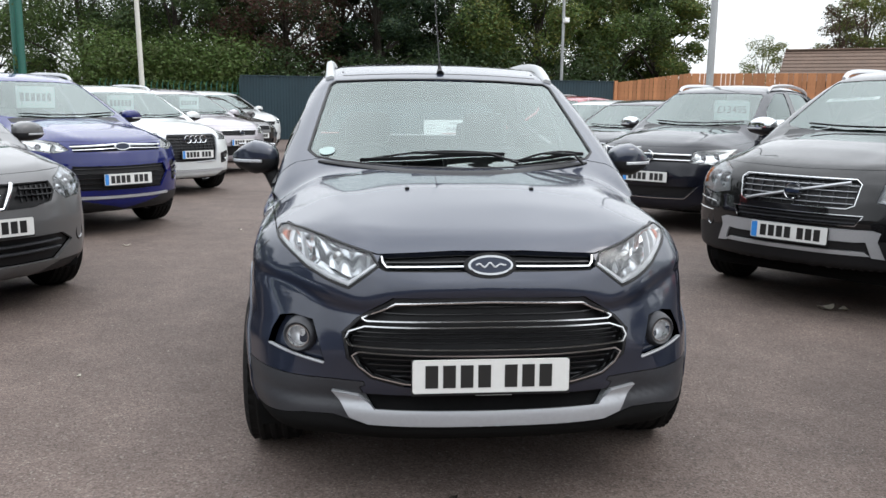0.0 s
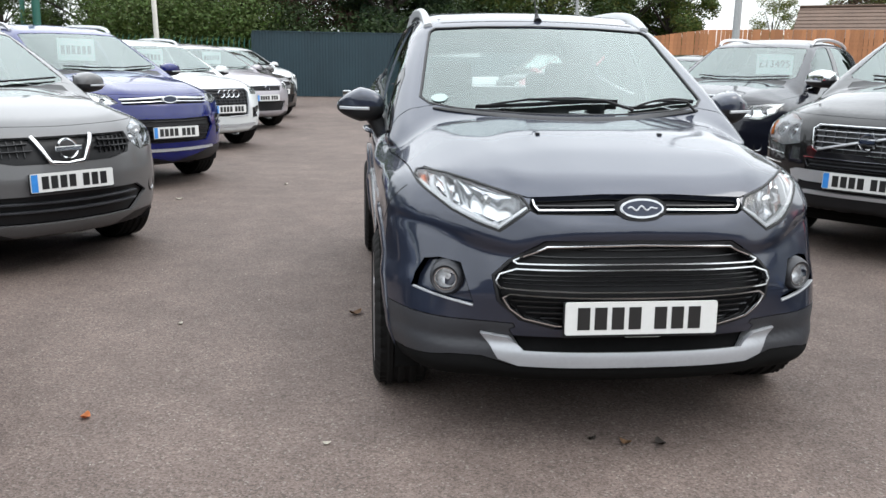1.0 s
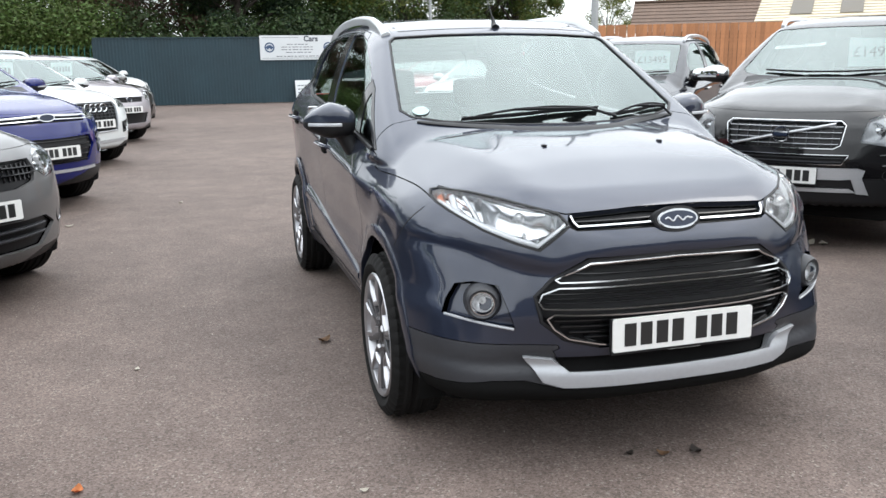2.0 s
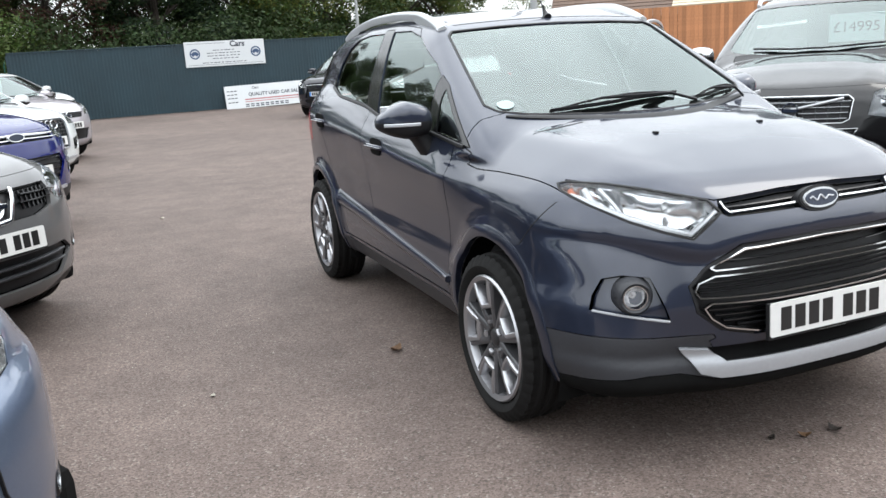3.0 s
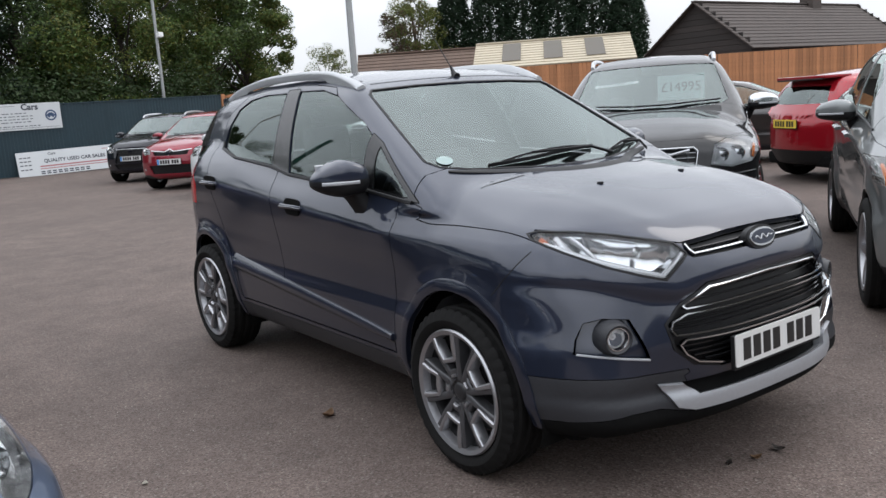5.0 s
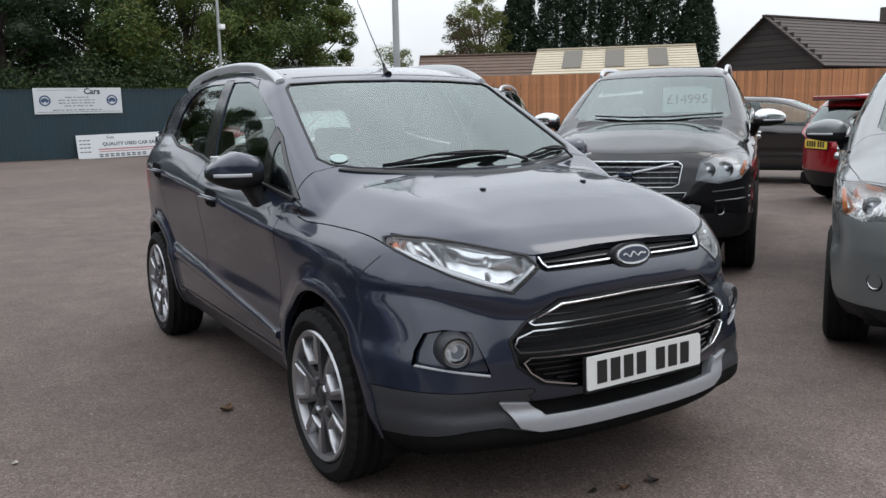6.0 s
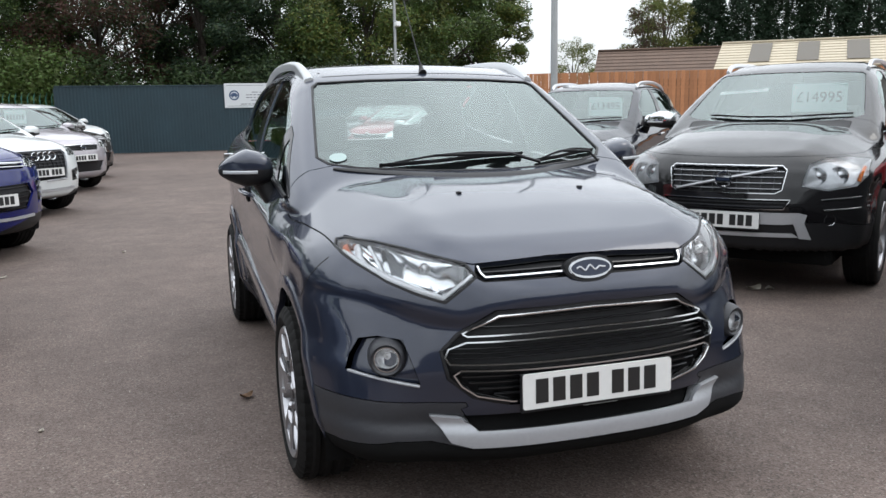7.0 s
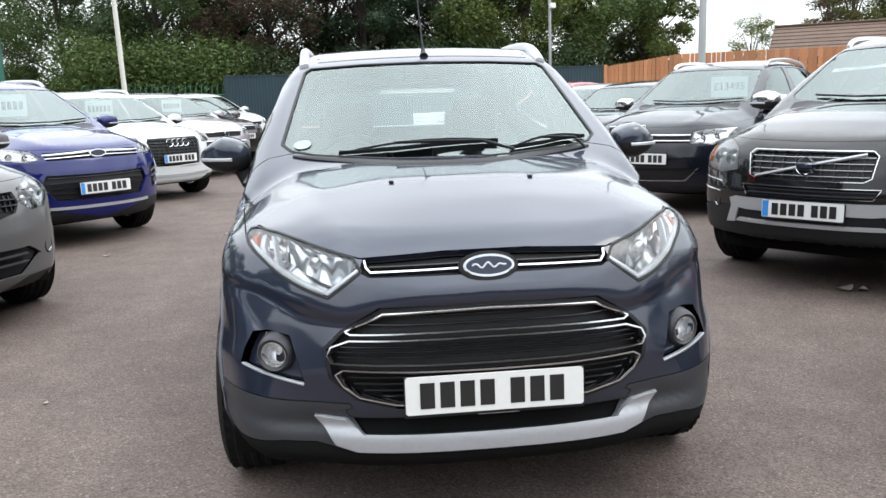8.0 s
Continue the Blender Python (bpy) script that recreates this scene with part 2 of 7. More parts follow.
def boxed(lo, hi, bevel=0.0, m=None):
    bm = bmesh.new()
    box(bm, lo, hi, bevel, m)
    return bm


def revolve(profile, n=48, axis="x", bm=None, centre=(0, 0, 0)):
    """Turns a profile of (along, radius) round an axis."""
    bm = bm or bmesh.new()
    rings = []
    for a, r in profile:
        ring = []
        for i in range(n):
            t = 2 * math.pi * i / n
            u, v = r * math.cos(t), r * math.sin(t)
            p = {"x": (a, u, v), "y": (u, a, v), "z": (u, v, a)}[axis]
            ring.append(bm.verts.new(Vector(p) + Vector(centre)))
        rings.append(ring)
    for a, b in zip(rings, rings[1:]):
        for i in range(n):
            bm.faces.new((a[i], a[(i + 1) % n], b[(i + 1) % n], b[i]))
    return bm, rings


def sweep(points, ups, width, height, bm=None, closed=False, sink=0.0):
    """A bar of a rounded trapezoid section along points; ups are the outward normals. width may be a list."""
    bm = bm or bmesh.new()
    pts = [Vector(p) for p in points]
    n = len(pts)
    rows = []
    for i, p in enumerate(pts):
        a, b = pts[(i - 1) % n if closed else max(i - 1, 0)], pts[(i + 1) % n if closed else min(i + 1, n - 1)]
        d = (b - a).normalized()
        up = Vector(ups[i] if not isinstance(ups, Vector) else ups).normalized()
        s = d.cross(up).normalized()
        w = (width[i] if isinstance(width, (list, tuple)) else width) / 2
        row = [p - up * sink + s * w, p + up * height * 0.6 + s * w, p + up * height + s * w * 0.6,
               p + up * height - s * w * 0.6, p + up * height * 0.6 - s * w, p - up * sink - s * w]
        rows.append([bm.verts.new(q) for q in row])
    m = 6
    pairs = list(zip(rows, rows[1:])) + ([(rows[-1], rows[0])] if closed else [])
    for a, b in pairs:
        for k in range(m):
            bm.faces.new((a[k], a[(k + 1) % m], b[(k + 1) % m], b[k]))
    if not closed:
        bm.faces.new(rows[0]), bm.faces.new(rows[-1][::-1])
    return bm


def tube(points, radius, n=10, bm=None, cap=True):
    """A round bar along points; radius may be a list."""
    bm = bm or bmesh.new()
    pts = [Vector(p) for p in points]
    rings, ref = [], Vector((0.13, 0.31, 0.94))
    for i, p in enumerate(pts):
        d = (pts[min(i + 1, len(pts) - 1)] - pts[max(i - 1, 0)]).normalized()
        a = d.cross(ref if abs(d.dot(ref)) < 0.95 else Vector((1, 0, 0))).normalized()
        b = d.cross(a)
        r = radius[i] if isinstance(radius, (list, tuple)) else radius
        rings.append([bm.verts.new(p + a * r * math.cos(2 * math.pi * k / n) + b * r * math.sin(2 * math.pi * k / n)) for k in range(n)])
    for a, b in zip(rings, rings[1:]):
        for k in range(n):
            bm.faces.new((a[k], a[(k + 1) % n], b[(k + 1) % n], b[k]))
    if cap:
        bm.faces.new(rings[0][::-1]), bm.faces.new(rings[-1])
    return bm


def prism(outline, depth, m=None, bm=None, bevel=0.0):
    """A plate with an outline in (x, z), from y = 0 to y = depth (towards +y)."""
    bm = bm or bmesh.new()
    a = [bm.verts.new((x, 0, z)) for x, z in outline]
    b = [bm.verts.new((x, depth, z)) for x, z in outline]
    bm.faces.new(a), bm.faces.new(b[::-1])
    for i in range(len(a)):
        j = (i + 1) % len(a)
        bm.faces.new((a[j], a[i], b[i], b[j]))
    if bevel:
        bmesh.ops.bevel(bm, geom=[e for e in bm.edges if abs(e.verts[0].co.y) < 1e-6 and abs(e.verts[1].co.y) < 1e-6], offset=bevel, segments=2, affect="EDGES")
    if m is not None:
        for v in bm.verts:
            v.co = m @ v.co
    return bm


def ellipse(rx, rz, n=32, cx=0.0, cz=0.0):
    return [(cx + rx * math.cos(2 * math.pi * i / n), cz + rz * math.sin(2 * math.pi * i / n)) for i in range(n)]


def lettering(name, words, size, material, parent, m, label="", align="CENTER", depth=0.001, bold=0.0):
    """Words in the built-in font, as a mesh that faces -y before m is applied."""
    c = bpy.data.curves.new(name, "FONT")
    c.body, c.size, c.extrude, c.align_x, c.align_y = words, size, depth, align, "CENTER"
    c.resolution_u, c.offset = 3, bold * size
    t = new(name, c)
    me = bpy.data.meshes.new_from_object(t.evaluated_get(bpy.context.evaluated_depsgraph_get()))
    bpy.data.objects.remove(t)
    me.transform(m @ pose(0, 0, 0, 90, 0, 0))
    me.materials.clear()
    me.materials.append(material)
    ob = new(name, me)
    ob.parent = parent
    if label:
        tagged(ob, label)
    return ob

# ---- cars: a rounded solid, cut along the panel and window lines ----


def table(points, blur=0.02):
    """A smooth curve through the corners given, rounded over the length blur."""
    xs, ys = zip(*points)
    g = np.linspace(xs[0] - 0.6, xs[-1] + 0.6, 1400)
    v = np.interp(g, xs, ys)
    left, right = g < xs[0], g > xs[-1]
    v[left] = ys[0] + (g[left] - xs[0]) * (ys[1] - ys[0]) / (xs[1] - xs[0])
    v[right] = ys[-1] + (g[right] - xs[-1]) * (ys[-1] - ys[-2]) / (xs[-1] - xs[-2])
    w = max(int(blur / (g[1] - g[0])), 1)
    k = np.exp(-0.5 * (np.arange(-3 * w, 3 * w + 1) / w) ** 2)
    pad = np.concatenate([v[0] + (v[1] - v[0]) * np.arange(-3 * w, 0), v, v[-1] + (v[-1] - v[-2]) * np.arange(1, 3 * w + 1)])
    v = np.convolve(pad, k / k.sum(), "valid")
    return lambda q: np.interp(q, g, v)


def smax(a, b, k):
    h = np.maximum(k - np.abs(a - b), 0) / k
    return np.maximum(a, b) + h * h * k / 4


def smin(a, b, k):
    return -smax(-a, -b, k)


class Solid:
    """The car's outer skin as an implicit solid. x across, y from the front (0) to the rear, z up."""

    def __init__(self, s):
        self.s = s
        self.wz, self.wy = table(s["width_z"], s.get("side_blur", 0.02)), table(s["width_y"], 0.08)
        self.yf, self.yr = table(s["front_z"], 0.012), table(s["rear_z"], 0.04)
        self.dip = table(s["nose_dip"], 0.02) if "nose_dip" in s else None
        self.zt, self.zc = table(s["top_y"], s.get("top_blur", 0.045)), table(s["cabin_y"], s.get("cabin_blur", 0.045))

    def f(self, p):
        s = self.s
        x, y, z = np.abs(p[..., 0]), p[..., 1], p[..., 2]
        flare = 0.0
        for hub in s["hubs"]:
            r = np.sqrt((y - hub) ** 2 + (z - s["hub_z"]) ** 2)
            q = np.clip((s["flare_r"] - r) / 0.12, 0, 1)
            flare = flare + s["flare"] * q * q * (3 - 2 * q)
        zz = z - s.get("crease_slope", 0.0) * np.clip(y - 2.0, -0.8, 1.3) * np.clip((z - 0.70) / 0.22, 0, 1)
        # the front wings lean in above the wheel
        q = np.clip((1.28 - y) / 0.36, 0, 1)
        flare = flare - s.get("wing_lean", 0.0) * np.clip(z - 0.73, 0, 0.30) * q * q * (3 - 2 * q)
        side = x - (self.wz(zz) * self.wy(y) + flare)
        a, b = s["plan"]
        zf = z
        if self.dip is not None:
            q = np.clip(1 - np.abs(z - 0.735) / 0.135, 0, 1)
            zf = z - self.dip(x) * q * q * (3 - 2 * q)
        # the corners of the nose lean back towards the top
        q = np.clip((x - 0.48) / 0.22, 0, 1)
        lean = s.get("lean", 0.0) * (np.clip(z, 0.42, 0.80) - 0.62) * q * q * (3 - 2 * q)
        front = (self.yf(zf) + a * (x / 0.52) ** b + lean - y) * 0.92
        rear = (y - self.yr(z) + s.get("rear_bow", 0.10) * (x / 0.6) ** 2.4) * 0.95
        top = (z - self.zt(y) + s["crown"] * (x / 0.74) ** s.get("crown_pow", 2.6)) * 0.95
        for y0, x0, wide, tall in s.get("ridges", ()):
            top = top - tall * np.exp(-((x - x0 - (y - y0) * 0.22) / wide) ** 2)
        body = smax(smax(side, front, s.get("corner", 0.12)), rear, 0.15)
        body = smax(smax(body, top, s.get("edge", 0.075)), s["floor"] - z, 0.05)
        m = np.clip((y - s["mid"] + 0.5), 0, 1)
        yy = y - s["screen_bow"] * x * x * (1 - m) + 0.16 * x * x * m
        h = 0.01
        slope = (self.zc(yy + h) - self.zc(yy - h)) / (2 * h)
        roof = (z - self.zc(yy) + s.get("roof_crown", 0.075) * x * x) / np.sqrt(1 + slope * slope)
        d = z - s["belt"]
        cs = (x - (s["cabin_w"] - s["tumble"] * d - s["tumble2"] * d * np.abs(d)) + 0.05 * np.clip(y - s["mid"] - 0.5, 0, 3) ** 2) * 0.93
        cabin = smax(smax(roof, cs, s.get("rail_round", 0.10)), s["belt"] - 0.10 - z, 0.02)
        return smin(body, cabin, 0.028)

    def grad(self, p, h=0.004):
        g = np.empty_like(p)
        for i in range(3):
            e = np.zeros(3)
            e[i] = h
            g[..., i] = self.f(p + e) - self.f(p - e)
        return g / (2 * h)

    def normal(self, p):
        g = self.grad(np.asarray(p, float))
        return g / np.maximum(np.linalg.norm(g, axis=-1, keepdims=True), 1e-6)

    def meet(self, start, way, far):
        """The first place where a ray enters the skin."""
        start, way = np.asarray(start, float), np.asarray(way, float)
        t = np.linspace(0, far, 160)
        v = self.f(start + t[:, None] * way)
        i = int(np.argmax(v < 0))
        if v[i] >= 0:
            i = int(np.argmin(v))
        lo, hi = t[max(i - 1, 0)], t[i]
        for _ in range(18):
            mid = (lo + hi) / 2
            if self.f((start + mid * way)[None])[0] < 0:
                hi = mid
            else:
                lo = mid
        return start + hi * way

    def at_front(self, x, z, off=0.0):
        p = self.meet((x, -0.4, z), (0, 1, 0), 2.6)
        return Vector(p + self.normal(p[None])[0] * off)

    def at_side(self, y, z, off=0.0, side=1):
        p = self.meet((1.3, y, z), (-1, 0, 0), 1.3)
        p = p + self.normal(p[None])[0] * off
        return Vector((side * p[0], p[1], p[2]))

    def at_top(self, x, y, off=0.0):
        p = self.meet((x, y, 2.4), (0, 0, -1), 2.2)
        return Vector(p + self.normal(p[None])[0] * off)

    def n_of(self, p):
        return Vector(self.normal(np.array(p, float)[None])[0])

    def skin(self, nf, nm, nr, nphi):
        """Half of the skin (x >= 0) as a grid of rays from a spine."""
        s = self.s
        y0, y1, zs = s["spine"]
        phi = np.linspace(0, math.pi, nphi)
        o, d = [], []
        for i in range(1, nf):
            t = 0.5 * math.pi * i / nf
            o.append(np.tile((0, y0, zs), (nphi, 1)))
            d.append(np.stack([np.sin(phi) * math.sin(t), np.full(nphi, -math.cos(t)), np.cos(phi) * math.sin(t)], 1))
        for i in range(nm + 1):
            o.append(np.tile((0, y0 + (y1 - y0) * i / nm, zs), (nphi, 1)))
            d.append(np.stack([np.sin(phi), np.zeros(nphi), np.cos(phi)], 1))
        for i in range(nr - 1, 0, -1):
            t = 0.5 * math.pi * i / nr
            o.append(np.tile((0, y1, zs), (nphi, 1)))
            d.append(np.stack([np.sin(phi) * math.sin(t), np.full(nphi, math.cos(t)), np.cos(phi) * math.sin(t)], 1))
        rows = len(o)
        o = np.concatenate(o + [np.array([[0, y0, zs], [0, y1, zs]])])
        d = np.concatenate(d + [np.array([[0, -1.0, 0], [0, 1.0, 0]])])
        lo, hi = np.zeros(len(o)), np.full(len(o), 2.2)
        for _ in range(26):
            mid = (lo + hi) / 2
            inside = self.f(o + mid[:, None] * d) < 0
            lo, hi = np.where(inside, mid, lo), np.where(inside, hi, mid)
        v = o + hi[:, None] * d
        faces = []
        for i in range(rows - 1):
            for j in range(nphi - 1):
                a = i * nphi + j
                faces.append((a, a + 1, a + nphi + 1, a + nphi))
        pole, tail = rows * nphi, rows * nphi + 1
        for j in range(nphi - 1):
            faces.append((pole, j + 1, j))
            a = (rows - 1) * nphi + j
            faces.append((tail, a, a + 1))
        v[np.abs(v[:, 0]) < 1e-5, 0] = 0
        return v, faces


AXES = {"side": (1, 2), "front": (0, 2), "top": (0, 1)}


def cut(bm, lay, value, view, outline, keep):
    """Cuts the skin along a convex outline seen in one view, and labels the faces inside."""
    a, b = AXES[view]
    pts = [Vector(p) for p in outline]
    area = sum(p.x * q.y - q.x * p.y for p, q in zip(pts, pts[1:] + pts[:1]))
    if area < 0:
        pts = pts[::-1]
    lo0, hi0 = min(p.x for p in pts), max(p.x for p in pts)
    lo1, hi1 = min(p.y for p in pts), max(p.y for p in pts)
    faces = []
    for f in bm.faces:
        us = [v.co[a] for v in f.verts]
        ws = [v.co[b] for v in f.verts]
        if max(us) > lo0 and min(us) < hi0 and max(ws) > lo1 and min(ws) < hi1 and keep(f):
            faces.append(f)
    for p, q in zip(pts, pts[1:] + pts[:1]):
        e = q - p
        if e.length < 1e-6 or not faces:
            continue
        no2 = Vector((e.y, -e.x)).normalized()
        co, no = Vector((0, 0, 0)), Vector((0, 0, 0))
        co[a], co[b], no[a], no[b] = p.x, p.y, no2.x, no2.y
        geom = set(faces)
        for f in faces:
            geom.update(f.edges), geom.update(f.verts)
        r = bmesh.ops.bisect_plane(bm, geom=list(geom), dist=2e-4, plane_co=co, plane_no=no)
        got = {g for g in r["geom"] if isinstance(g, bmesh.types.BMFace)} | {f for f in faces if f.is_valid}
        faces = [f for f in got if (f.calc_center_median() - co).dot(no) < 0]
    for f in faces:
        f[lay] = value


def emit(name, v, n, faces, material, parent, label="", lip=0.012, gap=0.0018, shift=0.0, fixed=None):
    """A panel of the skin with its rim turned in, its normals those of the skin."""
    v, n = np.array(v), np.array(n)
    count = {}
    for fi, f in enumerate(faces):
        for i in range(len(f)):
            e = (f[i], f[(i + 1) % len(f)])
            k = (min(e), max(e))
            count[k] = None if k in count else (e, fi)
    rim = [c for c in count.values() if c]
    push = np.zeros_like(v)
    outw = np.zeros_like(v)
    for (a, b), fi in rim:
        c = v[list(faces[fi])].mean(0)
        t = v[b] - v[a]
        m = np.cross(n[a] + n[b], t)
        ln = np.linalg.norm(m)
        if ln < 1e-12:
            continue
        m = m / ln
        if np.dot(m, c - (v[a] + v[b]) / 2) < 0:
            m = -m
        push[a] += m
        push[b] += m
    ln = np.linalg.norm(push, axis=1, keepdims=True)
    outw = np.divide(push, ln, out=np.zeros_like(push), where=ln > 1e-6)
    v = v + outw * gap - n * shift
    faces = [tuple(f) for f in faces]
    if lip:
        base = len(v)
        order = {}
        for (a, b), _ in rim:
            for k in (a, b):
                order.setdefault(k, len(order))
        ids = list(order)
        v = np.concatenate([v, v[ids], v[ids] - n[ids] * lip])
        turn = 1.0 if lip < 0 else -1.0
        n = np.concatenate([n, turn * outw[ids], turn * outw[ids]])
        m = len(ids)
        for (a, b), _ in rim:
            f = (base + order[b], base + order[a], base + m + order[a], base + m + order[b])
            faces.append(f if lip > 0 else f[::-1])
    me = bpy.data.meshes.new(name)
    me.from_pydata(v.tolist(), [], faces)
    me.polygons.foreach_set("use_smooth", [True] * len(faces))
    me.update()
    me.normals_split_custom_set_from_vertices([tuple(k) if abs(sum(k)) + abs(k[0]) > 0 else (0, 0, 1) for k in n.tolist()])
    me.materials.append(material)
    ob = new(name, me)
    ob.parent = parent
    if label:
        tagged(ob, label)
    return ob


def build_skin(solid, car, cuts, looks, detail):
    """Cuts the half skin, mirrors it, and hangs each labelled panel under the car."""
    v, faces = solid.skin(*detail)
    me = bpy.data.meshes.new("half_skin")
    me.from_pydata(v.tolist(), [], faces)
    bm = bmesh.new()
    bm.from_mesh(me)
    bpy.data.meshes.remove(me)
    lay = bm.faces.layers.int.new("panel")
    names = ["body_shell"]
    for name, view, outline, *limits in cuts:
        lim = limits[0] if limits else {}
        lo, hi = lim.get("lo", (-9, -9, -9)), lim.get("hi", (9, 9, 9))
        if view == "side":
            lo = (max(lo[0], 0.42), lo[1], lo[2])
        elif view == "front":
            hi = (hi[0], min(hi[1], 0.75), hi[2]) if "hi" not in lim else hi
        if name not in names:
            names.append(name)
        only = [names.index(k) for k in lim.get("only", ()) if k in names]

        def keep(f, lo=lo, hi=hi, view=view, only=only):
            if only and f[lay] not in only:
                return False
            c = f.calc_center_median()
            if not all(p <= q <= r for p, q, r in zip(lo, c, hi)):
                return False
            return view != "top" or c.z > 0.7
        cut(bm, lay, names.index(name), view, outline, keep)
    bm.verts.ensure_lookup_table()
    bm.verts.index_update()
    v = np.array([tuple(k.co) for k in bm.verts])
    quads = [(f[lay], [k.index for k in f.verts]) for f in bm.faces]
    bm.free()
    mid = np.abs(v[:, 0]) < 1e-4
    for _ in range(2):
        g = solid.grad(v)
        g[mid, 0] = 0
        q = np.sum(g * g, 1)
        step = np.clip(solid.f(v) / np.maximum(q, 0.05), -0.01, 0.01)
        v = v - g * step[:, None]
    n = solid.normal(v)
    n[mid, 0] = 0
    n /= np.linalg.norm(n, axis=1, keepdims=True)
    panels = {}
    for k, f in quads:
        panels.setdefault(names[k], []).append(f)
    made = {}
    inner_v, inner_f = [], []

    def gather(fs, mirror):
        ids = sorted({i for f in fs for i in f})
        at = {k: i for i, k in enumerate(ids)}
        vv, nn = v[ids].copy(), n[ids].copy()
        ff = [[at[i] for i in f] for f in fs]
        if mirror:
            vv[:, 0] *= -1
            nn[:, 0] *= -1
            ff = [f[::-1] for f in ff]
        return ids, vv, nn, ff

    for name, fs in panels.items():
        look_ = looks.get(name, {})
        if look_.get("drop"):
            continue
        mat, lab = look_.get("mat", looks["body_shell"]["mat"]), look_.get("label", "")
        kw = {k: look_[k] for k in ("lip", "gap", "shift") if k in look_}
        ids, vv, nn, ff = gather(fs, False)
        _, v2, n2, f2 = gather(fs, True)
        if look_.get("pair"):
            made[name] = [emit(name, vv, nn, ff, mat, car, lab, **kw), emit(name, v2, n2, f2, mat, car, lab, **kw)]
        else:
            seam = {i: k for k, i in enumerate(range(len(ids))) if mid[ids[i]]}
            remap, extra = [], []
            for i in range(len(ids)):
                if i in seam:
                    remap.append(i)
                else:
                    remap.append(len(ids) + len(extra))
                    extra.append(i)
            ff2 = [[remap[i] for i in f] for f in f2]
            made[name] = [emit(name, np.concatenate([vv, v2[extra]]) if extra else vv, np.concatenate([nn, n2[extra]]) if extra else nn, ff + ff2, mat, car, lab, **kw)]
        if not look_.get("glass"):
            for a, b, c in ((vv, nn, ff), (v2, n2, f2)):
                base = sum(len(k) for k in inner_v)
                inner_v.append(a - b * (0.020 + look_.get("shift", 0) * 1.1))
                inner_f += [[i + base for i in f] for f in c]
    part("inner_shell", (np.concatenate(inner_v).tolist(), inner_f), CABIN, car, "dark lining of the cabin and arches")
    return made


